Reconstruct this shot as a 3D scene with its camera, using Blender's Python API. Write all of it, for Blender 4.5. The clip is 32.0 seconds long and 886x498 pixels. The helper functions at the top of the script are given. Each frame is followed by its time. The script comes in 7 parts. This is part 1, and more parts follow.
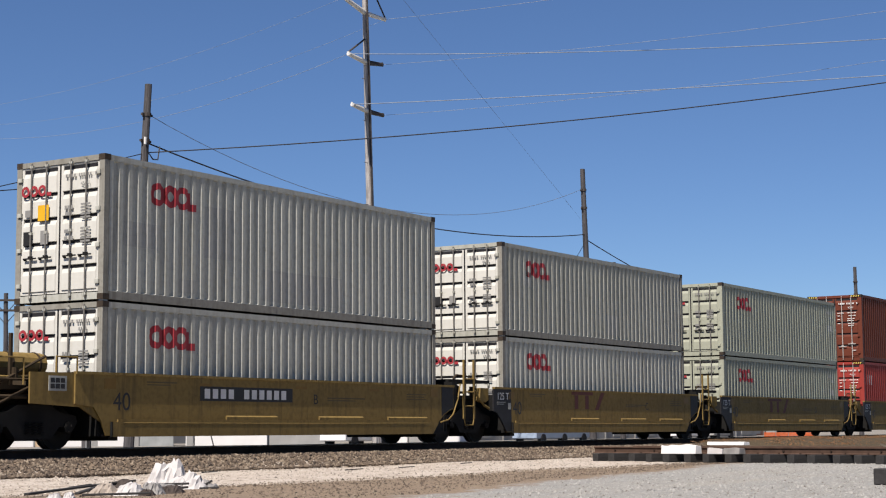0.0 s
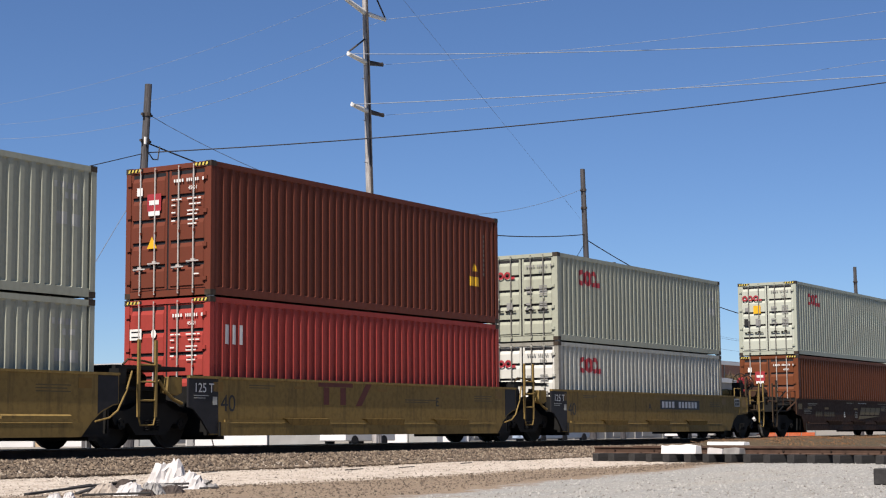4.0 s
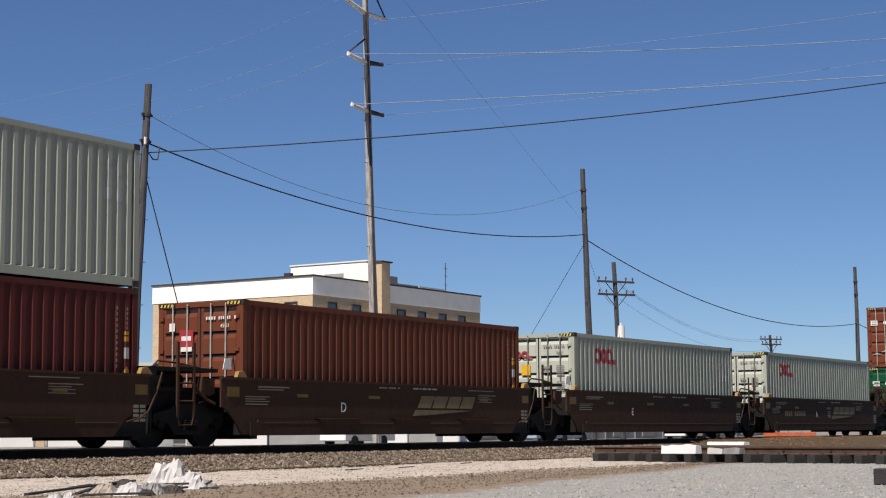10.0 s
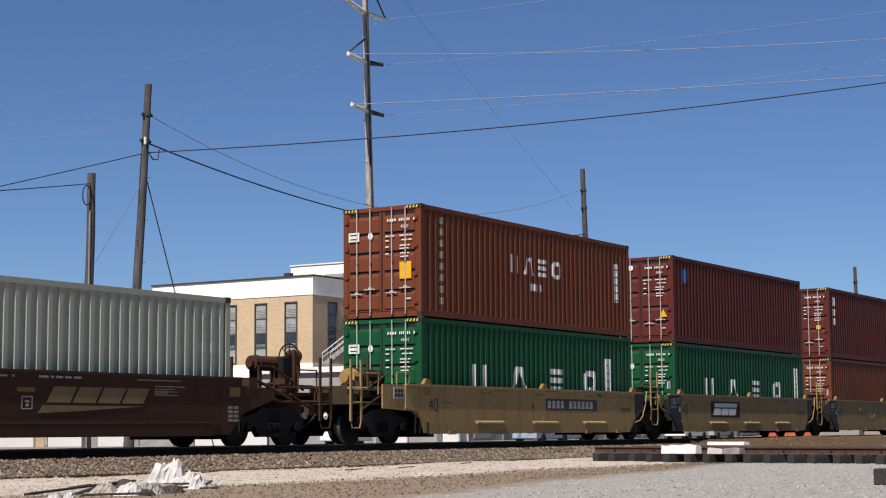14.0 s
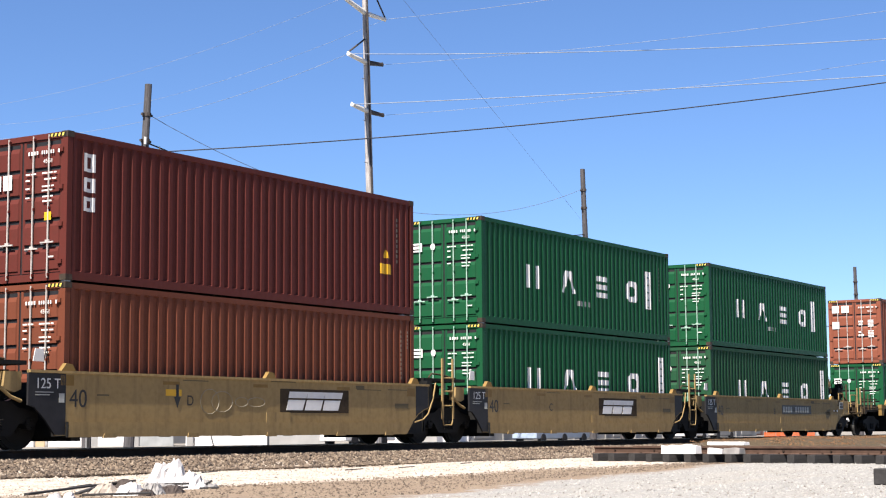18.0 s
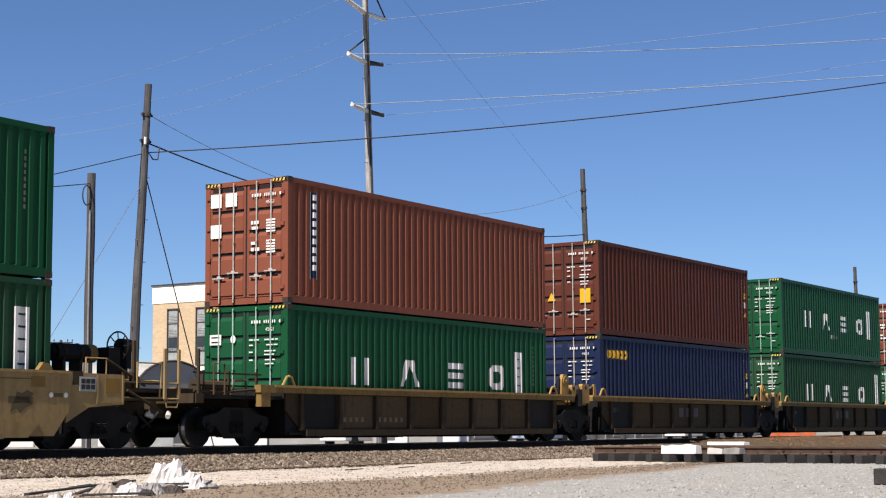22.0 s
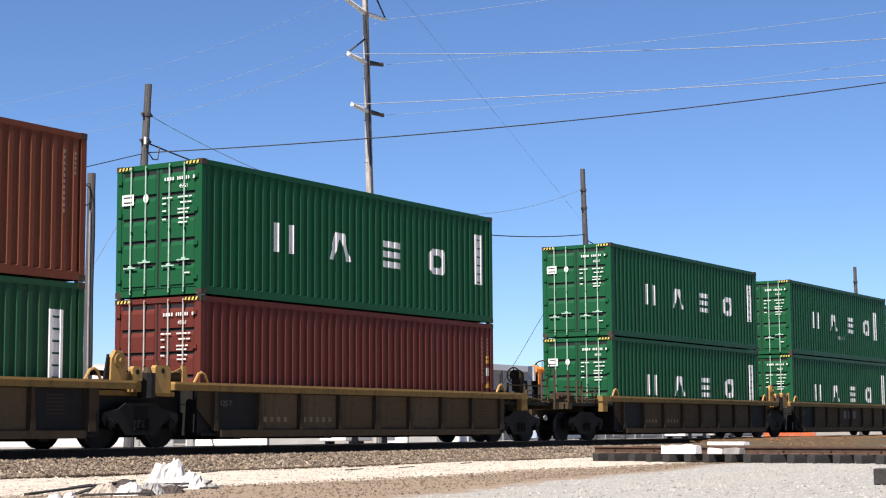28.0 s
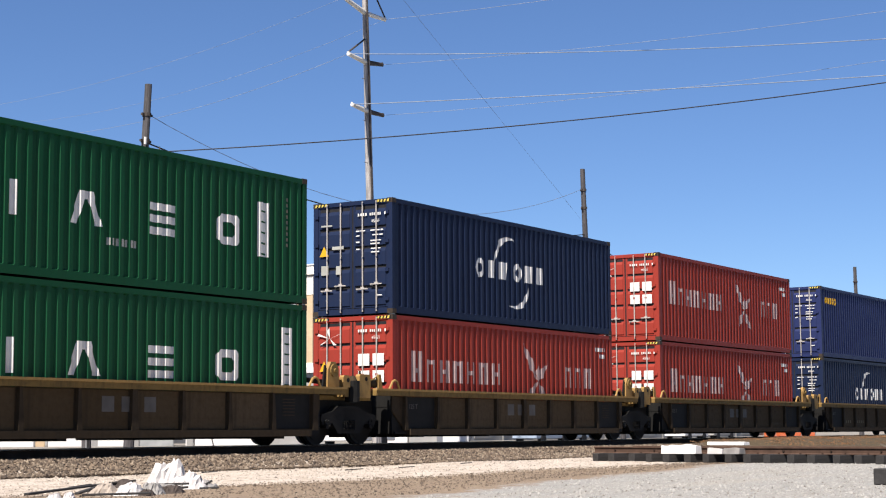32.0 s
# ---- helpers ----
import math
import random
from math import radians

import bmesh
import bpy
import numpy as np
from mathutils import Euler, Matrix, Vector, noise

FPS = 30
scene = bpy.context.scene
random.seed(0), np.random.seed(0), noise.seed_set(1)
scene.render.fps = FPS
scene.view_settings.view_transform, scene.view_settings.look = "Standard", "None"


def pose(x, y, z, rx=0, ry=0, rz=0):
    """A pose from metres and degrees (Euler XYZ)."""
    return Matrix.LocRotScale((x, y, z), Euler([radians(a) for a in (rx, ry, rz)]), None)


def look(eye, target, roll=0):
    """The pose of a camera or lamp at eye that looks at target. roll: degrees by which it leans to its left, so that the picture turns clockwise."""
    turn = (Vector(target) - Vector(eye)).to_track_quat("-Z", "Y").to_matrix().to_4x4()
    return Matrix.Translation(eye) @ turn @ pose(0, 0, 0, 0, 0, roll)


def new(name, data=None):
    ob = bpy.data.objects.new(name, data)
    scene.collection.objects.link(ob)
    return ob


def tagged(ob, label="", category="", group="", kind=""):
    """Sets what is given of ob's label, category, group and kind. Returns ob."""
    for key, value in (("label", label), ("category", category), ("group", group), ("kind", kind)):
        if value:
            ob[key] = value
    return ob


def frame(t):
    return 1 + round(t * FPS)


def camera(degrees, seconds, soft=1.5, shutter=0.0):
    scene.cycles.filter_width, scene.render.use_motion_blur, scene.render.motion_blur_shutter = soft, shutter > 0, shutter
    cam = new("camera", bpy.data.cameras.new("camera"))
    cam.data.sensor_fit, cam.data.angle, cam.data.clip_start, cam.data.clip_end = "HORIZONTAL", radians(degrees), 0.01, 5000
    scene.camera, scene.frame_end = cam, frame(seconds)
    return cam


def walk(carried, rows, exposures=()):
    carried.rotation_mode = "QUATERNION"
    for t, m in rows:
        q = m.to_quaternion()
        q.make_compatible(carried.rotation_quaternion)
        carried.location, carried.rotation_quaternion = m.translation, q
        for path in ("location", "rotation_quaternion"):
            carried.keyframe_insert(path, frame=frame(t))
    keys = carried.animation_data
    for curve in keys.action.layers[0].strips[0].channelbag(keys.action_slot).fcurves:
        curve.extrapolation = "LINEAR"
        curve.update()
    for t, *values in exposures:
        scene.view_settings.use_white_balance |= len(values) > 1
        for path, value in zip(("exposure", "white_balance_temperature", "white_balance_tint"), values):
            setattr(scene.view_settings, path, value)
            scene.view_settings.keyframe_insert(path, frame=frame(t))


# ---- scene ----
# The train runs along x towards -x; z = 0 is the top of the rails, the camera stands at x = y = 0.
CLIP = 32.0
CAM_Z = 0.30
cam = camera(29.86, CLIP, soft=1.15)
STAND = pose(0, 0, CAM_Z, 90 + 6.26, 0.38, -57.93)
LIGHT = ((0.0, 0.38), (3.0, 0.55), (6.0, 0.37), (8.0, 0.52), (9.0, 0.60), (10.0, 0.22), (11.0, 0.15), (13.5, 0.18), (15.5, 0.80), (17.0, 1.06), (18.0, 1.18), (19.0, 0.92), (20.0, 0.80), (22.0, 0.62), (24.0, 1.29), (24.5, 1.12), (25.0, 1.02), (25.5, 1.02), (28.0, 0.97), (29.0, 0.65), (30.0, 0.70), (31.0, 0.76), (CLIP, 0.78))
walk(cam, [(0.0, STAND), (CLIP, STAND)], exposures=[(t, stops + 0.54, 6520, 14.5) for t, stops in LIGHT])

# ---- sun and sky ----
SUN_AZ, SUN_EL = -95.4, 55.0          # degrees clockwise from +y, and above the horizon
world = bpy.data.worlds.new("sky")
scene.world = world
world.use_nodes = True
wn = world.node_tree
sky = wn.nodes.new("ShaderNodeTexSky")
sky.sky_type = "NISHITA"
sky.sun_disc = False
sky.sun_elevation, sky.sun_rotation = radians(SUN_EL), radians(SUN_AZ % 360)
sky.altitude, sky.air_density, sky.dust_density, sky.ozone_density = 50, 0.8, 0.0, 10.0
wn.links.new(sky.outputs[0], wn.nodes["Background"].inputs[0])
wn.nodes["Background"].inputs[1].default_value = 0.049
sun_data = bpy.data.lights.new("sun", "SUN")
sun_data.energy, sun_data.angle, sun_data.color = 5.0, radians(0.53), (1.0, 0.93, 0.82)
sun = new("sun", sun_data)
se, sa = radians(SUN_EL), radians(SUN_AZ)
sun.matrix_world = look((math.sin(sa) * 60 * math.cos(se), math.cos(sa) * 60 * math.cos(se), 60 * math.sin(se)), (0, 0, 0))

# ---- train timing ----
SPEED = 10.92                          # metres a second
TRACK_Y = 24.08                        # centre line of the track


# ---- materials ----
def node_mat(name):
    m = bpy.data.materials.new(name)
    m.use_nodes = True
    return m, m.node_tree.nodes, m.node_tree.links, m.node_tree.nodes["Principled BSDF"]


def noise_node(n, l, coord, scale, detail=4, stretch=(1, 1, 1), rough=0.55):
    mp = n.new("ShaderNodeMapping")
    mp.inputs["Scale"].default_value = stretch
    l.new(coord, mp.inputs[0])
    t = n.new("ShaderNodeTexNoise")
    t.inputs["Scale"].default_value, t.inputs["Detail"].default_value, t.inputs["Roughness"].default_value = scale, detail, rough
    l.new(mp.outputs[0], t.inputs["Vector"])
    return t.outputs["Fac"]


def ramp(n, l, fac, lo, hi, a=0.0, b=1.0):
    r = n.new("ShaderNodeMapRange")
    r.inputs[1].default_value, r.inputs[2].default_value, r.inputs[3].default_value, r.inputs[4].default_value = lo, hi, a, b
    l.new(fac, r.inputs[0])
    return r.outputs[0]


def blend(n, l, fac, a, b, mode="MIX"):
    x = n.new("ShaderNodeMix")
    x.data_type, x.blend_type = "RGBA", mode
    for sock, val in ((0, fac), (6, a), (7, b)):
        if isinstance(val, (int, float)):
            x.inputs[sock].default_value = val
        elif isinstance(val, tuple):
            x.inputs[sock].default_value = (*val, 1)
        else:
            l.new(val, x.inputs[sock])
    return x.outputs[2]


def bump(n, l, p, height, strength, dist):
    b = n.new("ShaderNodeBump")
    b.inputs["Strength"].default_value, b.inputs["Distance"].default_value = strength, dist
    l.new(height, b.inputs["Height"])
    l.new(b.outputs[0], p.inputs["Normal"])


def paint(name, col, rough=0.5, dirt=(0.10, 0.075, 0.05), amount=0.5, rust=0.15, metal=0.0, relief=0.15, uneven=0.12):
    """Painted steel: vertical streaks of dirt, fine mottling and specks of rust."""
    col = tuple(v * 0.93 for v in col)
    m, n, l, p = node_mat(name)
    tc = n.new("ShaderNodeTexCoord").outputs["Object"]
    info = n.new("ShaderNodeObjectInfo").outputs["Random"]
    streak = noise_node(n, l, tc, 1.0, 6, (5.0, 5.0, 0.35), 0.65)
    fine = noise_node(n, l, tc, 9.0, 5)
    big = noise_node(n, l, tc, 0.45, 3)
    c = blend(n, l, ramp(n, l, big, 0.3, 0.7, 0.0, 0.22), col, tuple(v * 0.72 for v in col))
    c = blend(n, l, ramp(n, l, info, 0, 1, 0.0, uneven), c, tuple(min(1, v * 1.25 + 0.01) for v in col))
    c = blend(n, l, ramp(n, l, streak, 0.50, 0.80, 0.0, amount), c, dirt)
    c = blend(n, l, ramp(n, l, fine, 0.45, 0.8, 0.0, amount * 0.5), c, dirt)
    spots = noise_node(n, l, tc, 3.2, 8, (1, 1, 0.6), 0.75)
    c = blend(n, l, ramp(n, l, spots, 0.66, 0.74, 0.0, rust * 3), c, (0.13, 0.05, 0.022))
    l.new(c, p.inputs["Base Color"])
    l.new(ramp(n, l, fine, 0.3, 0.7, rough - 0.08, rough + 0.15), p.inputs["Roughness"])
    p.inputs["Metallic"].default_value = metal
    p.inputs["Specular IOR Level"].default_value = 0.07
    bump(n, l, p, noise_node(n, l, tc, 2.2, 3), relief, 0.01)
    return m


def plain(name, col, rough=0.7, metal=0.0, vary=0.25, scale=6.0, relief=0.3, dist=0.01):
    m, n, l, p = node_mat(name)
    tc = n.new("ShaderNodeTexCoord").outputs["Object"]
    f = noise_node(n, l, tc, scale, 6)
    g = noise_node(n, l, tc, scale * 0.13, 3)
    c = blend(n, l, ramp(n, l, f, 0.3, 0.7), tuple(v * (1 - vary) for v in col), tuple(min(1, v * (1 + vary)) for v in col))
    c = blend(n, l, ramp(n, l, g, 0.35, 0.7, 0, vary), c, tuple(v * 0.6 for v in col))
    l.new(c, p.inputs["Base Color"])
    p.inputs["Roughness"].default_value, p.inputs["Metallic"].default_value = rough, metal
    p.inputs["Specular IOR Level"].default_value = 0.5 if rough < 0.4 else 0.2
    bump(n, l, p, f, relief, dist)
    return m


def timber(name, col, axis=2, rough=0.85):
    m, n, l, p = node_mat(name)
    tc = n.new("ShaderNodeTexCoord").outputs["Object"]
    st = [14, 14, 14]
    st[axis] = 0.7
    f = noise_node(n, l, tc, 1.0, 7, tuple(st), 0.7)
    g = noise_node(n, l, tc, 0.8, 4)
    c = blend(n, l, ramp(n, l, f, 0.35, 0.65), tuple(v * 0.45 for v in col), tuple(v * 1.25 for v in col))
    c = blend(n, l, ramp(n, l, g, 0.4, 0.7, 0, 0.5), c, tuple(v * 0.6 for v in col))
    flakes = noise_node(n, l, tc, 2.6, 6, tuple(0.35 if i == axis else 2.2 for i in range(3)), 0.7)
    c = blend(n, l, ramp(n, l, flakes, 0.52, 0.62, 0, 0.7), c, tuple(v * 0.35 for v in col))
    l.new(c, p.inputs["Base Color"])
    p.inputs["Roughness"].default_value = rough
    bump(n, l, p, f, 0.6, 0.02)
    return m


def speckle(name, a, b, c3, scale=40.0):
    """Loose stone in three tones, piece by piece."""
    m, n, l, p = node_mat(name)
    geo = n.new("ShaderNodeNewGeometry").outputs["Random Per Island"]
    c = blend(n, l, ramp(n, l, geo, 0.0, 0.6), a, b)
    c = blend(n, l, ramp(n, l, geo, 0.72, 0.95), c, c3)
    l.new(c, p.inputs["Base Color"])
    p.inputs["Roughness"].default_value = 0.9
    return m


def brickwork(name, col, mortar, w=0.4, h=0.2):
    m, n, l, p = node_mat(name)
    tc = n.new("ShaderNodeTexCoord")
    sep = n.new("ShaderNodeSeparateXYZ")
    l.new(tc.outputs["Object"], sep.inputs[0])
    add = n.new("ShaderNodeMath")
    l.new(sep.outputs[0], add.inputs[0])
    l.new(sep.outputs[1], add.inputs[1])
    comb = n.new("ShaderNodeCombineXYZ")
    l.new(add.outputs[0], comb.inputs[0])
    l.new(sep.outputs[2], comb.inputs[1])
    b = n.new("ShaderNodeTexBrick")
    b.inputs["Scale"].default_value, b.inputs["Brick Width"].default_value, b.inputs["Row Height"].default_value = 1, w, h
    b.inputs["Mortar Size"].default_value = 0.012
    b.inputs["Color1"].default_value = (*col, 1)
    b.inputs["Color2"].default_value = (*[v * 0.82 for v in col], 1)
    b.inputs["Mortar"].default_value = (*mortar, 1)
    l.new(comb.outputs[0], b.inputs["Vector"])
    g = noise_node(n, l, tc.outputs["Object"], 0.35, 4)
    l.new(blend(n, l, ramp(n, l, g, 0.35, 0.7, 0, 0.3), b.outputs[0], tuple(v * 0.7 for v in col)), p.inputs["Base Color"])
    p.inputs["Roughness"].default_value = 0.85
    return m


M = dict(
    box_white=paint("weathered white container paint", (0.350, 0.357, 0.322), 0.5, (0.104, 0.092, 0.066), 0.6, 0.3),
    sill_dirt=paint("grimy container rail", (0.215, 0.21, 0.185), 0.65, (0.05, 0.042, 0.03), 0.7, 0.4),
    patch=paint("grey repair paint", (0.30, 0.305, 0.285), 0.6, (0.10, 0.095, 0.08), 0.5, 0.1),
    box_worn=paint("worn dull white container paint", (0.315, 0.318, 0.280), 0.5, (0.09, 0.085, 0.06), 0.6, 0.25),
    box_grey=paint("pale grey container paint", (0.283, 0.296, 0.239), 0.5, (0.118, 0.111, 0.089), 0.4, 0.1),
    box_clean=paint("clean grey green container paint", (0.292, 0.312, 0.258), 0.45, (0.177, 0.177, 0.148), 0.22, 0.02),
    # Doors repeat the wall paint, paler, with their sunlight put into the colour.
    door_white_lit=paint("white container door paint with painted sunlight", (0.47, 0.47, 0.435), 0.45, (0.20, 0.18, 0.14), 0.25, 0.10),
    door_pale_lit=paint("pale grey container door paint with painted sunlight", (0.355, 0.375, 0.32), 0.45, (0.18, 0.18, 0.15), 0.18, 0.02),
    green_faded=paint("faded olive green container paint", (0.012, 0.056, 0.027), 0.55, (0.036, 0.044, 0.028), 0.5, 0.06),
    maroon=paint("maroon container paint", (0.083, 0.0205, 0.0165), 0.5, (0.043, 0.018, 0.013), 0.5, 0.06),
    brownred=paint("red brown container paint", (0.112, 0.033, 0.0205), 0.5, (0.060, 0.027, 0.017), 0.4, 0.06),
    rust=paint("rusty orange brown container paint", (0.116, 0.038, 0.0168), 0.5, (0.066, 0.025, 0.012), 0.45, 0.06),
    russet=paint("russet brown container paint", (0.116, 0.0365, 0.0205), 0.5, (0.064, 0.026, 0.015), 0.45, 0.06),
    umber=paint("dark umber container paint", (0.082, 0.025, 0.017), 0.5, (0.046, 0.020, 0.013), 0.5, 0.06),
    red=paint("bright red container paint", (0.25, 0.039, 0.032), 0.45, (0.094, 0.020, 0.013), 0.35, 0.04),
    scarlet=paint("dull red container paint", (0.228, 0.031, 0.022), 0.45, (0.110, 0.033, 0.022), 0.38, 0.03),
    orange=paint("faded orange brown container paint", (0.170, 0.056, 0.034), 0.5, (0.098, 0.038, 0.022), 0.45, 0.08),
    burnt=paint("burnt orange container paint", (0.122, 0.037, 0.019), 0.5, (0.070, 0.026, 0.013), 0.45, 0.08),
    green=paint("green container paint", (0.006, 0.059, 0.024), 0.42, (0.016, 0.040, 0.022), 0.5, 0.03),
    navy=paint("navy blue container paint", (0.0095, 0.017, 0.044), 0.42, (0.020, 0.020, 0.034), 0.35, 0.02),
    blue=paint("blue container paint", (0.010, 0.017, 0.050), 0.42, (0.020, 0.027, 0.060), 0.35, 0.02),
    blue_bright=paint("bright blue container paint", (0.017, 0.025, 0.080), 0.42, (0.026, 0.032, 0.072), 0.35, 0.02),
    ochre=paint("ochre yellow freight car paint", (0.186, 0.128, 0.044), 0.6, (0.050, 0.037, 0.020), 0.8, 0.2),
    car_tan=paint("tan freight car paint", (0.248, 0.174, 0.077), 0.6, (0.080, 0.057, 0.034), 0.6, 0.28),
    walkway=paint("dull yellow walkway paint", (0.175, 0.112, 0.038), 0.65, (0.054, 0.040, 0.020), 0.85, 0.2),
    mineral=paint("mineral brown freight car paint", (0.046, 0.0245, 0.0155), 0.65, (0.020, 0.015, 0.012), 0.6, 0.05),
    sooty=paint("sooty brown steel", (0.043, 0.031, 0.019), 0.75, (0.020, 0.017, 0.013), 0.8, 0.15),
    panelling=paint("rusty brown steel panel", (0.060, 0.040, 0.020), 0.75, (0.026, 0.020, 0.013), 0.7, 0.45, uneven=0.9),
    # Black of the running gear; also paints shade on arch, gap and chord-end plates.
    grime_and_shade=plain("greasy black running gear and painted shade", (0.0055, 0.0055, 0.0052), 0.75, 0.0, 0.4),
    black=plain("black rubber and paint", (0.013, 0.013, 0.015), 0.6),
    steel=plain("worn bare steel", (0.281, 0.281, 0.281), 0.35, 0.9, 0.2),
    # Rods and handles of green boxes: sun highlight put into a paler colour.
    rod_green=plain("pale green lock rod with highlight painted in", (0.24, 0.36, 0.30), 0.45, 0.1, 0.2),
    rod_pale=plain("pale galvanised lock rod", (0.36, 0.34, 0.32), 0.45, 0.2, 0.2),
    casting=plain("dark rusted corner casting", (0.040, 0.030, 0.022), 0.7, 0.1, 0.35, 8.0),
    # Rods on pale boxes: the shadow beside them is put into a darker grey.
    rod=plain("dirty grey lock rod with shadow painted in", (0.13, 0.125, 0.115), 0.5, 0.2, 0.25),
    hazard=plain("pale yellow stripe paint", (0.42, 0.33, 0.07), 0.6, 0, 0.15, 3.0, 0.05),
    galv=plain("galvanised steel", (0.281, 0.281, 0.275), 0.45, 0.55, 0.15),
    ink_red=plain("red marking paint", (0.24, 0.026, 0.032), 0.5, 0, 0.12, 3.0, 0.05),
    ink_white=plain("white marking paint", (0.52, 0.52, 0.505), 0.5, 0, 0.10, 3.0, 0.05),
    ink_black=plain("black marking paint", (0.017, 0.017, 0.017), 0.5, 0, 0.15, 3.0, 0.05),
    ink_grey=plain("grey marking paint", (0.174, 0.174, 0.168), 0.6, 0, 0.15, 3.0, 0.05),
    ink_yellow=plain("yellow sticker", (0.503, 0.281, 0.013), 0.5, 0, 0.10, 3.0, 0.05),
    ink_pink=plain("faded pinkish marking paint", (0.34, 0.25, 0.24), 0.6, 0, 0.2, 3.0, 0.05),
    ink_amber=plain("faded amber marking paint", (0.36, 0.20, 0.02), 0.5, 0, 0.15, 3.0, 0.05),
    ink_dim=plain("faded stencil paint", (0.201, 0.181, 0.134), 0.6, 0, 0.2, 3.0, 0.05),
    ink_khaki=plain("faded khaki marking paint", (0.131, 0.100, 0.048), 0.6, 0, 0.2, 3.0, 0.05),
    ink_olive=plain("faded olive marking paint", (0.074, 0.057, 0.027), 0.6, 0, 0.2, 3.0, 0.05),
    ink_rust=plain("faded brown marking paint", (0.092, 0.026, 0.020), 0.6, 0, 0.25, 3.0, 0.05),
    ink_faint=plain("faded grey marking paint", (0.268, 0.275, 0.255), 0.6, 0, 0.15, 3.0, 0.05),
    ink_blue=plain("blue marking paint", (0.034, 0.107, 0.302), 0.5, 0, 0.12, 3.0, 0.05),
    reflector=plain("dull yellow reflective tape", (0.15, 0.085, 0.014), 0.5, 0, 0.15, 3.0, 0.05),
    rail=plain("rusty rail steel", (0.034, 0.022, 0.016), 0.75, 0.2, 0.35, 4.0),
    rail_top=plain("polished rail head", (0.302, 0.302, 0.308), 0.28, 1.0, 0.15),
    rust_rail=plain("brown rusted spare rail", (0.060, 0.036, 0.026), 0.85, 0.1, 0.35, 4.0),
    tie=timber("creosoted timber", (0.018, 0.017, 0.017), 0),
    pole=timber("weathered grey pole timber", (0.055, 0.052, 0.055), 2),
    pole_pale=timber("pale grey brown pole timber", (0.325, 0.31, 0.30), 2),
    cable=plain("dark cable sheath", (0.020, 0.020, 0.023), 0.6),
    wire=plain("bare aluminium wire", (0.19, 0.21, 0.24), 0.7, 0.0),
    wire_dim=plain("dull thin wire", (0.107, 0.121, 0.147), 0.6),
    arm=plain("pale steel crossarm", (0.56, 0.56, 0.54), 0.5, 0.1, 0.12),
    arm_dark=plain("dark crossarm timber", (0.047, 0.040, 0.037), 0.8),
    glaze=plain("brown porcelain", (0.067, 0.040, 0.027), 0.3),
    ballast=speckle("crushed ballast", (0.036, 0.026, 0.019), (0.105, 0.078, 0.055), (0.175, 0.142, 0.105)),
    grit=speckle("pale dusty grit", (0.42, 0.38, 0.33), (0.26, 0.225, 0.19), (0.07, 0.055, 0.045)),
    chips=speckle("grey stone chippings", (0.17, 0.168, 0.158), (0.27, 0.268, 0.252), (0.11, 0.10, 0.088)),
    tan_block=brickwork("tan building block", (0.43, 0.325, 0.205), (0.40, 0.305, 0.195)),
    white_wall=plain("white painted parapet", (0.72, 0.69, 0.62), 0.8, 0, 0.06, 0.6),
    white_metal=plain("white painted metal", (0.560, 0.560, 0.552), 0.55, 0, 0.06, 0.8),
    grey_wall=plain("grey siding", (0.241, 0.241, 0.234), 0.7, 0, 0.12, 1.0),
    dark_trim=plain("dark roof edging", (0.034, 0.034, 0.034), 0.7),
    glass_dark=plain("dark window glass", (0.023, 0.027, 0.030), 0.12, 0, 0.2, 0.7, 0.05),
    glass_dim=plain("grey window glass", (0.067, 0.070, 0.074), 0.15, 0, 0.2, 0.7, 0.05),
    pale_blue=plain("pale blue car paint", (0.214, 0.268, 0.348), 0.35, 0, 0.1, 1.0, 0.05),
    blind=plain("pale window blind", (0.241, 0.255, 0.255), 0.6, 0, 0.2, 1.4, 0.1),
    frame=plain("dark window frame", (0.060, 0.054, 0.047), 0.6),
    amber_paint=plain("amber yellow housing paint", (0.52, 0.17, 0.028), 0.55),
    orange_mesh=plain("orange safety plastic", (0.62, 0.115, 0.022), 0.6),
    sheet=plain("white plastic sheeting", (0.37, 0.36, 0.355), 0.55, 0, 0.08, 5.0, 0.4, 0.02),
    sheet_grey=plain("dirty grey plastic sheeting", (0.19, 0.185, 0.18), 0.6, 0, 0.25, 5.0, 0.4, 0.02),
    sheet_dark=plain("dark soiled cloth", (0.045, 0.036, 0.032), 0.8, 0, 0.3, 5.0, 0.4, 0.02),
    sheet_tan=plain("dusty paper sheeting", (0.27, 0.235, 0.20), 0.7, 0, 0.2, 5.0, 0.4, 0.02),
    dry_grass=speckle("dry rusty weeds", (0.085, 0.052, 0.028), (0.14, 0.078, 0.036), (0.20, 0.085, 0.03)),
    brush=speckle("dull brown brush", (0.030, 0.026, 0.014), (0.070, 0.050, 0.024), (0.11, 0.065, 0.025)),
    chord_top=paint("worn yellow chord paint", (0.27, 0.168, 0.060), 0.6, (0.10, 0.075, 0.04), 0.5, 0.1),
    ink_ash=plain("grimy grey marking paint", (0.085, 0.078, 0.070), 0.6, 0, 0.25, 3.0, 0.05),
    red_brick=brickwork("orange red brick", (0.322, 0.134, 0.080), (0.268, 0.201, 0.168), 0.3, 0.1),
)


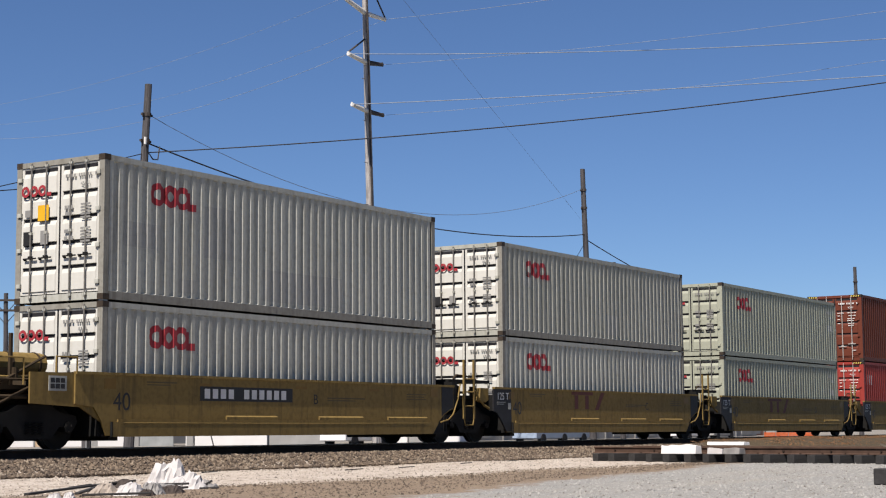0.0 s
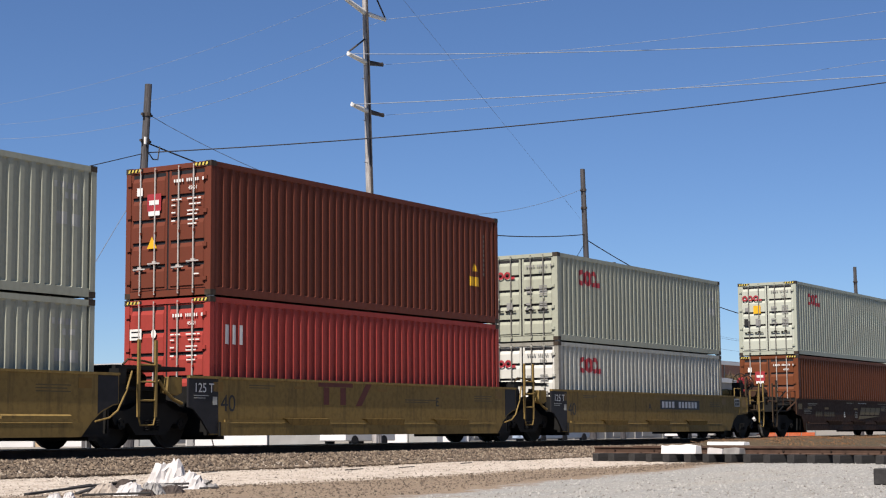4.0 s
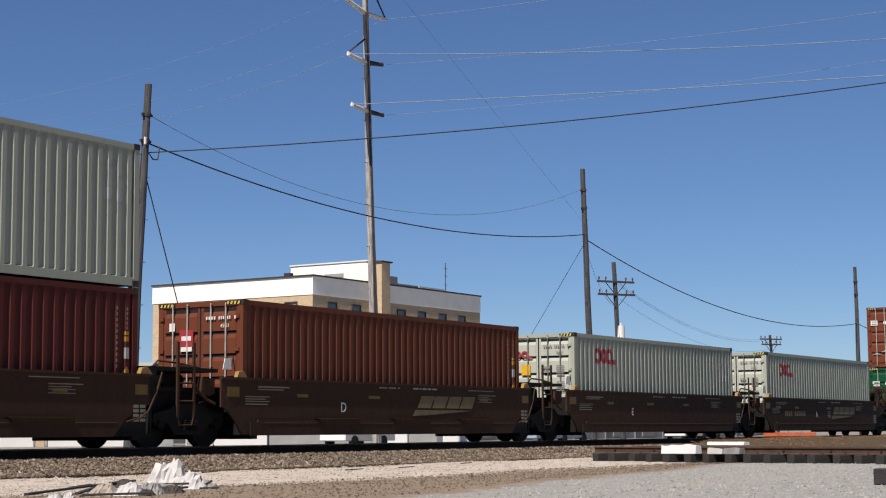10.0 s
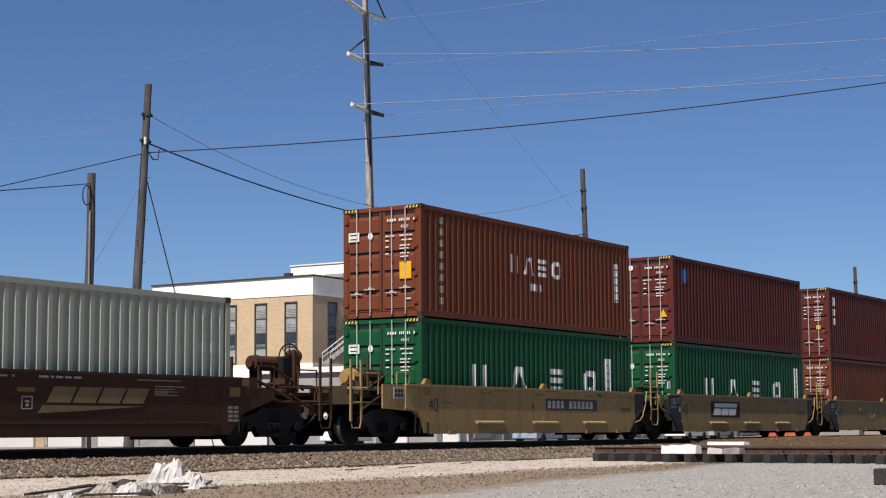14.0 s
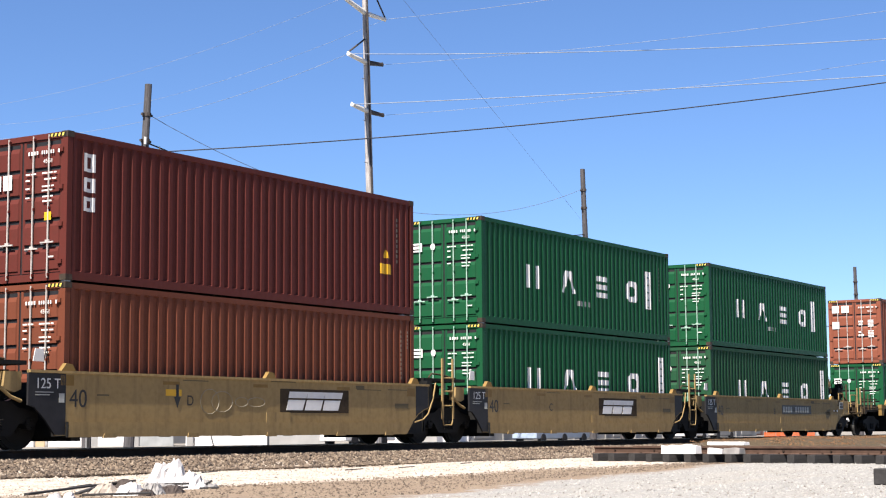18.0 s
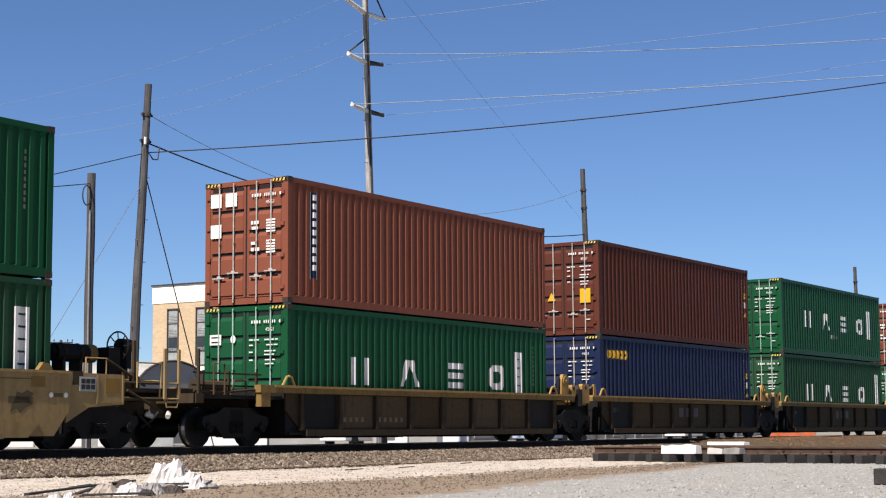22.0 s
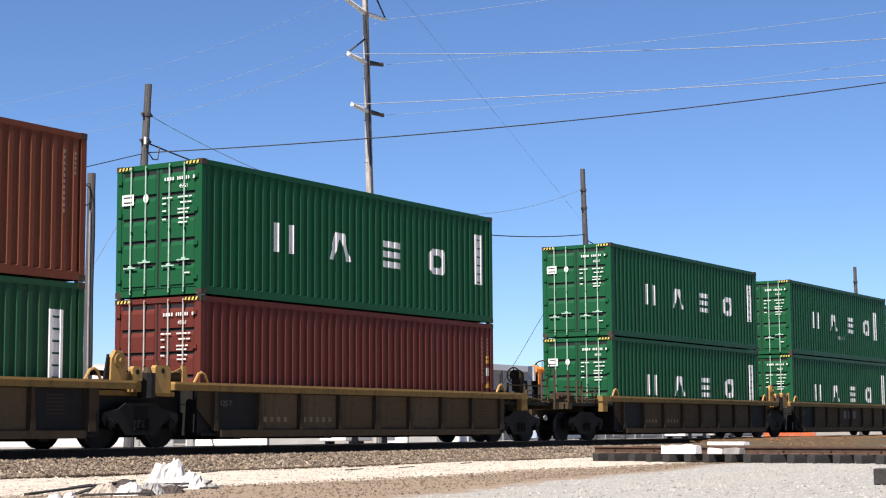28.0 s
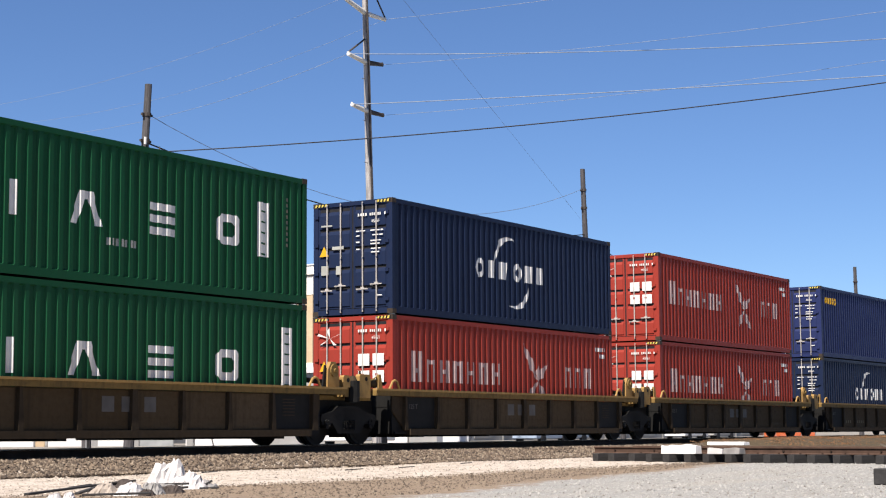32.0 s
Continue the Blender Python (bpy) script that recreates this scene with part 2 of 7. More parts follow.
def ground_material():
    """Brown dirt, a strip of white dust beside the track and pale gravel, with ragged borders."""
    m, n, l, p = node_mat("dirt, dust and gravel")
    tc = n.new("ShaderNodeTexCoord").outputs["Object"]
    sep = n.new("ShaderNodeSeparateXYZ")
    l.new(tc, sep.inputs[0])
    wob = noise_node(n, l, tc, 0.8, 5, (0.5, 1.2, 1))
    wob2 = noise_node(n, l, tc, 5.0, 6, (0.7, 1.2, 1))
    pebble = noise_node(n, l, tc, 22.0, 4)
    mid = noise_node(n, l, tc, 3.0, 6)

    def op(kind, a, b):
        x = n.new("ShaderNodeMath")
        x.operation = kind
        for i, v in enumerate((a, b)):
            if isinstance(v, (int, float)):
                x.inputs[i].default_value = v
            else:
                l.new(v, x.inputs[i])
        return x.outputs[0]
    y = op("ADD", sep.outputs[1], op("MULTIPLY", op("SUBTRACT", wob, 0.5), 2.4))
    y = op("ADD", y, op("MULTIPLY", op("SUBTRACT", wob2, 0.5), 1.6))
    brown = blend(n, l, ramp(n, l, pebble, 0.3, 0.7), (0.100, 0.075, 0.054), (0.244, 0.193, 0.144))
    brown = blend(n, l, ramp(n, l, mid, 0.35, 0.7, 0, 0.6), brown, (0.174, 0.137, 0.104))
    white = blend(n, l, ramp(n, l, pebble, 0.3, 0.75), (0.435, 0.396, 0.352), (0.270, 0.239, 0.204))
    grey = blend(n, l, ramp(n, l, pebble, 0.3, 0.7), (0.155, 0.156, 0.150), (0.285, 0.284, 0.270))
    grey = blend(n, l, ramp(n, l, mid, 0.45, 0.75, 0, 0.5), grey, (0.190, 0.188, 0.178))
    ruts = noise_node(n, l, tc, 1.0, 3, (0.10, 1.1, 1))
    grey = blend(n, l, ramp(n, l, ruts, 0.48, 0.68, 0, 0.35), grey, (0.27, 0.25, 0.215))
    near = op("MULTIPLY", ramp(n, l, y, 15.0, 15.7), ramp(n, l, y, 21.0, 21.7, 1.0, 0.0))
    near = op("MULTIPLY", near, ramp(n, l, sep.outputs[0], 46.0, 50.0, 1.0, 0.0))
    near = op("MULTIPLY", near, ramp(n, l, mid, 0.36, 0.50, 0.35, 1.0))
    edge = op("SUBTRACT", y, op("MULTIPLY", sep.outputs[0], 0.19))
    road = ramp(n, l, edge, 7.3, 7.8, 1.0, 0.0)
    far = ramp(n, l, sep.outputs[1], 27.0, 30.0)
    c = blend(n, l, near, brown, white)
    c = blend(n, l, road, c, grey)
    berm = op("MULTIPLY", ramp(n, l, sep.outputs[0], 48.5, 51.5), ramp(n, l, y, 17.4, 18.4))
    c = blend(n, l, berm, c, blend(n, l, ramp(n, l, pebble, 0.3, 0.7), (0.034, 0.027, 0.018), (0.085, 0.066, 0.043)))
    c = blend(n, l, far, c, (0.174, 0.164, 0.147))
    l.new(c, p.inputs["Base Color"])
    p.inputs["Roughness"].default_value = 0.95
    p.inputs["Specular IOR Level"].default_value = 0.1
    bump(n, l, p, pebble, 0.9, 0.05)
    return m


M["ground"] = ground_material()


# ---- mesh helpers ----
def box(bm, x0, x1, y0, y1, z0, z1):
    v = [bm.verts.new(c) for c in ((x0, y0, z0), (x1, y0, z0), (x1, y1, z0), (x0, y1, z0), (x0, y0, z1), (x1, y0, z1), (x1, y1, z1), (x0, y1, z1))]
    for f in ((3, 2, 1, 0), (4, 5, 6, 7), (0, 1, 5, 4), (1, 2, 6, 5), (2, 3, 7, 6), (3, 0, 4, 7)):
        bm.faces.new([v[i] for i in f])
    return v


def tube(bm, a, b, r, n=8, r2=None, caps=True):
    a, b = Vector(a), Vector(b)
    r2 = r if r2 is None else r2
    z = (b - a).normalized()
    x = z.orthogonal().normalized()
    y = z.cross(x)
    rings = []
    for c, q in ((a, r), (b, r2)):
        rings.append([bm.verts.new(c + (x * math.cos(t) + y * math.sin(t)) * q) for t in (2 * math.pi * k / n for k in range(n))])
    for k in range(n):
        bm.faces.new((rings[0][k], rings[0][(k + 1) % n], rings[1][(k + 1) % n], rings[1][k]))
    if caps:
        bm.faces.new(rings[0][::-1])
        bm.faces.new(rings[1])


def path_tube(bm, pts, r, n=6):
    """One continuous round bar through the points."""
    pts = [Vector(p) for p in pts]
    rings, side = [], None
    for i, p in enumerate(pts):
        d = (pts[min(i + 1, len(pts) - 1)] - pts[max(i - 1, 0)]).normalized()
        side = d.orthogonal() if side is None else side - d * side.dot(d)
        side.normalize()
        up = d.cross(side)
        rings.append([bm.verts.new(p + (side * math.cos(t) + up * math.sin(t)) * r) for t in (2 * math.pi * k / n for k in range(n))])
    for a, b in zip(rings, rings[1:]):
        for k in range(n):
            bm.faces.new((a[k], a[(k + 1) % n], b[(k + 1) % n], b[k]))
    bm.faces.new(rings[0][::-1])
    bm.faces.new(rings[-1])


def prism(bm, outline, lo, hi, axis="y"):
    """A flat outline of (u, v) pairs pushed from lo to hi along an axis."""
    def at(u, v, w):
        return {"y": (u, w, v), "x": (w, u, v), "z": (u, v, w)}[axis]
    a = [bm.verts.new(at(u, v, lo)) for u, v in outline]
    b = [bm.verts.new(at(u, v, hi)) for u, v in outline]
    k = len(outline)
    bm.faces.new(a)
    bm.faces.new(b[::-1])
    for i in range(k):
        bm.faces.new((a[i], b[i], b[(i + 1) % k], a[(i + 1) % k]))


def mesh_of(name, fill, material=None, smooth=False, bevel=0.0):
    bm = bmesh.new()
    fill(bm)
    if bevel:
        bmesh.ops.bevel(bm, geom=bm.edges[:], offset=bevel, segments=1, affect="EDGES", profile=0.7)
    bmesh.ops.recalc_face_normals(bm, faces=bm.faces[:])
    me = bpy.data.meshes.new(name)
    bm.to_mesh(me)
    bm.free()
    if material:
        me.materials.append(material)
    if smooth:
        for f in me.polygons:
            f.use_smooth = True
    return me


CACHE = {}


def part(name, key, fill, material, parent, at=(0, 0, 0), label="", turn=None, smooth=False, bevel=0.0):
    """One mesh object under a thing or part; alike parts share their mesh."""
    k = (key, material.name)
    if k not in CACHE:
        CACHE[k] = mesh_of(name, fill, material, smooth, bevel)
    ob = new(name, CACHE[k])
    ob.parent = parent
    ob.location = at
    if turn:
        ob.rotation_euler = [radians(a) for a in turn]
    if label:
        tagged(ob, label)
    return ob


def thing(name, label, category, at=(0, 0, 0), group="", kind="", turn=None):
    ob = new(name)
    ob.location = at
    if turn:
        ob.rotation_euler = [radians(a) for a in turn]
    return tagged(ob, label, category, group, kind)


def solid(name, fill, material, label, category, at=(0, 0, 0), group="", kind="", bevel=0.0, smooth=False):
    ob = new(name, mesh_of(name, fill, material, smooth, bevel))
    ob.location = at
    return tagged(ob, label, category, group, kind)


TEXTS = {}


def text_mesh(words, size, material):
    k = (words, size, material.name)
    if k not in TEXTS:
        cu = bpy.data.curves.new("lettering", "FONT")
        cu.body, cu.size, cu.extrude = words, size, 0.002
        tmp = bpy.data.objects.new("lettering", cu)
        scene.collection.objects.link(tmp)
        me = bpy.data.meshes.new_from_object(tmp)
        bpy.data.objects.remove(tmp)
        me.materials.clear()
        me.materials.append(material)
        TEXTS[k] = me
    return TEXTS[k]


def lettering(words, size, material, parent, at):
    """Words on a face that looks towards -y."""
    ob = new("lettering", text_mesh(words, size, material))
    ob.parent, ob.location, ob.rotation_euler = parent, at, (radians(90), 0, 0)
    if len(words) > 1:
        tagged(ob, kind="stuff")
    return ob


# ---- containers ----
LONG, WIDE = 12.192, 2.438
HALF = WIDE / 2
PITCH, DEEP = 0.2785, 0.042            # corrugation of the side walls
FLAT, SLOPE = 0.10325, 0.036
HIGH, LOW = 2.896, 2.591
X0, X1 = 0.16, LONG - 0.16


def dip(x):
    """How far the side wall lies behind its outer face at x."""
    u = (x - X0) % PITCH
    if u < FLAT:
        return 0.0
    if u < FLAT + SLOPE:
        return DEEP * (u - FLAT) / SLOPE
    if u < 2 * FLAT + SLOPE:
        return DEEP
    return DEEP * (PITCH - u) / SLOPE


def breaks(a, b):
    out = [a]
    k = int((a - X0) / PITCH) - 1
    while X0 + k * PITCH < b:
        for d in (0, FLAT, FLAT + SLOPE, 2 * FLAT + SLOPE):
            x = X0 + k * PITCH + d
            if a + 1e-4 < x < b - 1e-4:
                out.append(x)
        k += 1
    return out + [b]


def side_sheet(h):
    def fill(bm):
        xs = breaks(X0, X1)
        levels = ((0.15, 0.0), (0.175, 0.0), (0.20, 1.0), (h - 0.150, 1.0), (h - 0.125, 0.0), (h - 0.10, 0.0))
        rows = [[bm.verts.new((x, dip(x) * s + 0.012, z)) for x in xs] for z, s in levels]
        for a, b in zip(rows, rows[1:]):
            for i in range(len(xs) - 1):
                bm.faces.new((a[i], a[i + 1], b[i + 1], b[i]))
    return fill


def drape(bm):
    """Cut flat artwork along the corrugation and lay it on the wall, 4 mm proud."""
    lo, hi = min(v.co.x for v in bm.verts), max(v.co.x for v in bm.verts)
    for x in breaks(lo, hi)[1:-1]:
        bmesh.ops.bisect_plane(bm, geom=bm.verts[:] + bm.edges[:] + bm.faces[:], plane_co=(x, 0, 0), plane_no=(1, 0, 0), dist=1e-5)
    for v in bm.verts:
        v.co.y = dip(v.co.x) + 0.008


def quad(bm, x0, x1, z0, z1, lean=0.0):
    bm.faces.new([bm.verts.new(c) for c in ((x0, 0, z0), (x1, 0, z0), (x1 + lean, 0, z1), (x0 + lean, 0, z1))])


def poly(bm, pts):
    bm.faces.new([bm.verts.new((x, 0, z)) for x, z in pts])


def arc(bm, cx, cz, r0, r1, a0, a1, n=16, sx=1.0, taper=False):
    """A flat arc or ring between two radii, angles in degrees."""
    prev = None
    for k in range(n + 1):
        t = radians(a0 + (a1 - a0) * k / n)
        q = r1 - (r1 - r0) * (abs(2 * k / n - 1) if taper else 0)
        now = [bm.verts.new((cx + sx * r * math.cos(t), 0, cz + r * math.sin(t))) for r in (r0, max(q, r0 + 0.004))]
        if prev:
            bm.faces.new((prev[0], prev[1], now[1], now[0]))
        prev = now


def islands(key, fill, material, h):
    """The separate pieces of a draped mark, each a mesh of its own."""
    k = ("islands", key, h, material.name)
    if k not in CACHE:
        bm = bmesh.new()
        fill(bm, h)
        left, groups = set(bm.faces), []
        while left:
            todo, got = [left.pop()], []
            while todo:
                f = todo.pop()
                got.append(f)
                for v in f.verts:
                    for g in v.link_faces:
                        if g in left:
                            left.discard(g)
                            todo.append(g)
            groups.append([[tuple(v.co) for v in f.verts] for f in got])
        bm.free()
        made = []
        for polys in groups:
            def one(piece):
                for pts in polys:
                    piece.faces.new([piece.verts.new(p) for p in pts])
                bmesh.ops.remove_doubles(piece, verts=piece.verts[:], dist=1e-4)
                drape(piece)
            made.append(mesh_of("marking", one, material))
        CACHE[k] = made
    return CACHE[k]


def artwork(name, key, fill, material, box_ob, h, label):
    if label:
        for me in islands(key, fill, material, h):
            ob = new(name, me)
            ob.parent, ob.location = box_ob, (0, -HALF, 0)
            tagged(ob, label)
        return

    def both(bm):
        fill(bm, h)
        drape(bm)
    tagged(part(name, (key, h), both, material, box_ob, (0, -HALF - (0.004 if key.startswith("over") else 0), 0)), kind="stuff")


def rings_mark(bm, h):                  # three thick rings and a foot block
    for k in range(3):
        arc(bm, 1.60 + 0.378 * k, h - 0.645, 0.11, 0.24, 0, 360, 20)
    quad(bm, 2.52, 2.80, h - 0.885, h - 0.735)
    quad(bm, 2.52, 2.62, h - 0.735, h - 0.50)


def wedge(bm, x0, x1, t0, t1, z0, z1, w):
    """A hollow wedge: two leaning bars under a flat top."""
    poly(bm, ((x0, z0), (x0 + w, z0), (t0 + w * 0.9, z1), (t0, z1)))
    poly(bm, ((x1 - w, z0), (x1, z0), (t1, z1), (t1 - w * 0.9, z1)))
    quad(bm, t0 + w * 0.5, t1 - w * 0.5, z1 - w * 0.8, z1)


def chamfered_frame(bm, x0, x1, z0, z1, w, c=0.12):
    """A frame with cut corners, made of eight bars."""
    out = ((x0 + c, z0), (x1 - c, z0), (x1, z0 + c), (x1, z1 - c), (x1 - c, z1), (x0 + c, z1), (x0, z1 - c), (x0, z0 + c))
    k = c * 0.5
    inn = ((x0 + w + k, z0 + w), (x1 - w - k, z0 + w), (x1 - w, z0 + w + k), (x1 - w, z1 - w - k), (x1 - w - k, z1 - w), (x0 + w + k, z1 - w), (x0 + w, z1 - w - k), (x0 + w, z0 + w + k))
    for i in range(8):
        j = (i + 1) % 8
        poly(bm, (out[i], out[j], inn[j], inn[i]))


def wide_marks(bm, h):                  # four large plain marks along the wall
    z0, z1 = h - 1.78, h - 1.12
    quad(bm, 2.50, 2.69, z0, z1), quad(bm, 3.05, 3.24, z0, z1)
    wedge(bm, 4.62, 5.50, 4.88, 5.24, z0, z1, 0.20)
    for k in range(3):
        quad(bm, 6.86, 7.66, z0 + 0.25 * k, z0 + 0.25 * k + 0.155)
    chamfered_frame(bm, 9.02, 9.78, z0, z1, 0.17)


def number_strip(bm, h, x=10.42, top=0.72, tall=1.22):   # upright row of small blocks
    quad(bm, x, x + 0.36, h - top - tall, h - top)


def number_blocks(bm, h):
    for k in range(5):
        quad(bm, 10.50, 10.70, h - 1.90 + 0.24 * k, h - 1.86 + 0.24 * k)


def strip_far(bm, h):
    number_strip(bm, h, 11.28, 0.55, 1.35)


def blocks_far(bm, h):
    for k in range(6):
        quad(bm, 11.36, 11.56, h - 1.86 + 0.23 * k, h - 1.82 + 0.23 * k)


def strip_orange(bm, h):
    number_strip(bm, h, 11.10, 0.66, 1.20)


def blocks_orange(bm, h):
    for k in range(5):
        quad(bm, 11.18, 11.38, h - 1.82 + 0.24 * k, h - 1.78 + 0.24 * k)


def address_line(bm, h):
    for k in range(7):
        quad(bm, 5.66 + 0.13 * k, 5.73 + 0.13 * k, h - 2.12, h - 1.97)


def small_marks(bm, h):                 # the same four marks, small, about the middle
    z0, z1 = h - 1.42, h - 0.92
    quad(bm, 4.62, 4.74, z0, z1), quad(bm, 4.98, 5.10, z0, z1)
    wedge(bm, 5.40, 6.00, 5.57, 5.83, z0, z1, 0.14)
    for k in range(3):
        quad(bm, 6.26, 6.78, z0 + 0.19 * k, z0 + 0.19 * k + 0.115)
    chamfered_frame(bm, 7.08, 7.64, z0, z1, 0.12, 0.09)
    for k in range(4):
        quad(bm, 5.75 + 0.18 * k, 5.87 + 0.18 * k, h - 1.86, h - 1.66)


def tall_letters(bm, h):                # upright column of three marks
    for d0, d1 in ((0.46, 0.84), (0.98, 1.28), (1.42, 1.74)):
        for x0, x1, a, b in ((0.92, 0.99, d0, d1), (1.07, 1.14, d0, d1), (0.99, 1.07, d0, d0 + 0.07), (0.99, 1.07, d1 - 0.07, d1)):
            quad(bm, x0, x1, h - b, h - a)


def strip_column(bm, h):                # narrow column of small marks near the door end
    for k in range(8):
        quad(bm, 0.93, 1.09, h - 0.44 - 0.30 * k, h - 0.26 - 0.30 * k)


def blue_band(bm, h):
    quad(bm, 0.90, 1.16, 0.62, h - 0.28)


def band_letters(bm, h):                # white edging and small upright marks on the band
    for k in range(9):
        quad(bm, 0.97, 1.09, h - 0.46 - 0.205 * k, h - 0.33 - 0.205 * k)
    for x in (0.895, 1.145):
        quad(bm, x, x + 0.022, 0.60, h - 0.26)


def tall_near(bm, h):                   # upright column of three marks by the door end
    for d0, d1 in ((0.38, 0.74), (0.86, 1.14), (1.24, 1.52)):
        for x0, x1, a, b in ((0.46, 0.55, d0, d1), (0.68, 0.77, d0, d1), (0.55, 0.68, d0, d0 + 0.07), (0.55, 0.68, d1 - 0.07, d1)):
            quad(bm, x0, x1, h - b, h - a)


def trio_mark(bm, h):                   # three narrow blocks near the door end
    for k in range(3):
        quad(bm, 0.52 + 0.24 * k, 0.68 + 0.24 * k, h - 1.00, h - 0.58)


def dot_mark(bm, h):
    arc(bm, 0.97, h - 0.64, 0.01, 0.25, 0, 360, 18, 0.9)


def yellow_row(bm, h):                  # row of yellow rings
    for k in range(5):
        arc(bm, 0.62 + 0.29 * k, h - 0.56, 0.055, 0.145, 0, 360, 14)
        if k in (0, 2):
            quad(bm, 0.50 + 0.29 * k, 0.76 + 0.29 * k, h - 0.60, h - 0.53)


def slab_row(bm, h):                    # six upright slabs
    for k in range(6):
        x = 4.05 + 0.62 * k + (0.22 if k > 2 else 0)
        arc(bm, x + 0.23, h - 1.42, 0.13, 0.27, 0, 360, 10, 0.85) if k in (0, 3) else quad(bm, x + 0.03, x + 0.42, h - 1.66, h - 1.18, 0.03)


def sweep_arcs(bm, h):                  # two tapering sweeps over and under the slabs
    arc(bm, 6.05, h - 1.45, 0.92, 1.10, 78, 172, 18, 1.05, True)
    arc(bm, 6.05, h - 1.45, 0.92, 1.10, 258, 352, 18, 1.05, True)


def tall_row(bm, h, z=1.55):            # row of narrow upright bars
    for k in range(7):
        x = 0.92 + 0.66 * k
        tall = 0.78 if k == 0 else 0.58
        quad(bm, x, x + 0.13, h - z - 0.10, h - z - 0.10 + tall)
        quad(bm, x + 0.30, x + 0.43, h - z - 0.10, h - z - 0.10 + tall)
        if k % 2 == 0:
            quad(bm, x + 0.13, x + 0.30, h - z + 0.13, h - z + 0.24)
        else:
            quad(bm, x + 0.13, x + 0.30, h - z + 0.36, h - z + 0.46)
    for k in range(3):
        x = 9.10 + 0.62 * k
        quad(bm, x, x + 0.13, h - z - 0.10, h - z + 0.50)
        quad(bm, x + 0.28, x + 0.40, h - z - 0.10, h - z + 0.50)
        quad(bm, x + 0.13, x + 0.28, h - z + 0.38, h - z + 0.48)


def flower_mark(bm, h, z=1.55):         # plain crossed petals
    for a, s in ((128, 1.35), (40, 0.75), (-48, 0.95), (-132, 0.85), (80, 0.5)):
        c, d = math.cos(radians(a)), math.sin(radians(a))
        cx, cz = 7.45, h - z + 0.05
        poly(bm, ((cx, cz), (cx + 0.5 * s * c - 0.15 * d, cz + 0.5 * s * d + 0.15 * c), (cx + s * c, cz + s * d), (cx + 0.5 * s * c + 0.15 * d, cz + 0.5 * s * d - 0.15 * c)))


def far_end_codes(bm, h):               # small codes near the closed end
    for k in range(4):
        quad(bm, 11.05 + 0.2 * k, 11.17 + 0.2 * k, h - 0.52, h - 0.40)
    for k in range(2):
        quad(bm, 11.33 + 0.2 * k, 11.47 + 0.2 * k, h - 0.72, h - 0.60)


def far_end_patches(bm, h):
    quad(bm, 11.15, 11.42, h - 1.22, h - 0.98), quad(bm, 11.55, 11.80, h - 1.24, h - 1.00)


def far_end_column(bm, h):
    for k in range(9):
        quad(bm, 11.47, 11.52, h - 0.60 - 0.13 * k, h - 0.52 - 0.13 * k)


def far_end_thin(bm, h):                # two thin upright codes near the closed end
    for k in range(11):
        quad(bm, 11.58, 11.62, h - 0.46 - 0.115 * k, h - 0.39 - 0.115 * k)
    for k in range(5):
        quad(bm, 11.87, 11.91, h - 0.46 - 0.095 * k, h - 0.40 - 0.095 * k)


def far_end_yellow(bm, h):              # small yellow code above a warning triangle
    quad(bm, 11.83, 11.94, h - 1.08, h - 0.98)
    quad(bm, 11.83, 11.94, h - 0.95, h - 0.88)
    poly(bm, ((11.78, h - 1.74), (12.00, h - 1.74), (11.89, h - 1.56)))


def far_end_plate(bm, h):
    quad(bm, 11.83, 11.95, h - 1.42, h - 1.20)


def repair_patches(bm, h):              # rectangles of greyer repair paint
    quad(bm, 0.62, 1.72, h - 1.78, h - 1.28)
    quad(bm, 3.06, 4.02, h - 1.82, h - 0.72)
    quad(bm, 5.10, 8.05, 0.28, 0.98)
    quad(bm, 2.30, 2.78, 0.28, 0.56)


def low_patches(bm, h):
    quad(bm, 6.45, 7.30, 0.30, 0.92)
    quad(bm, 1.25, 1.72, h - 1.15, h - 0.70)


def yellow_label(bm, h):
    quad(bm, 10.72, 11.22, h - 1.95, h - 1.70)
    poly(bm, ((10.86, h - 1.55), (11.10, h - 1.55), (10.98, h - 1.33)))


# door end: every face looks towards -x; u runs from the far edge (0) to the near edge (WIDE)
def du(u):
    return HALF - u


def door_fill(h):
    def fill(bm):
        z0, z1 = 0.17, h - 0.13
        n = 5
        step = (z1 - z0 - 0.10) / n
        prof = [(z0, 0.0), (z0 + 0.05, 0.0)]
        for k in range(n):
            low = z0 + 0.06 + step * k
            prof += [(low, -0.022), (low + step - 0.165, -0.022), (low + step - 0.045, 0.020), (low + step - 0.012, 0.020)]
        prof += [(z1 - 0.02, 0.0), (z1, 0.0)]
        cols = [[bm.verts.new((p * s, y, z)) for z, p in prof] for y, s in ((-0.525, 0), (-0.475, 0), (-0.455, 1), (0.455, 1), (0.475, 0), (0.525, 0))]
        for a, b in zip(cols, cols[1:]):
            for i in range(len(prof) - 1):
                bm.faces.new((a[i], b[i], b[i + 1], a[i + 1]))
    return fill


def bars_on_door(box_ob, key, rects, material, h, label=""):
    """Flat marks on the door end, given as (u0, u1, drop0, drop1) from the top far corner."""
    def fill(bm):
        for u0, u1, d0, d1 in rects:
            box(bm, -0.040, -0.036, du(u1), du(u0), h - d1, h - d0)
    return tagged(part("marking", (key, h), fill, material, box_ob, (0, 0, 0), label), kind="stuff" if len(rects) > 1 else "")


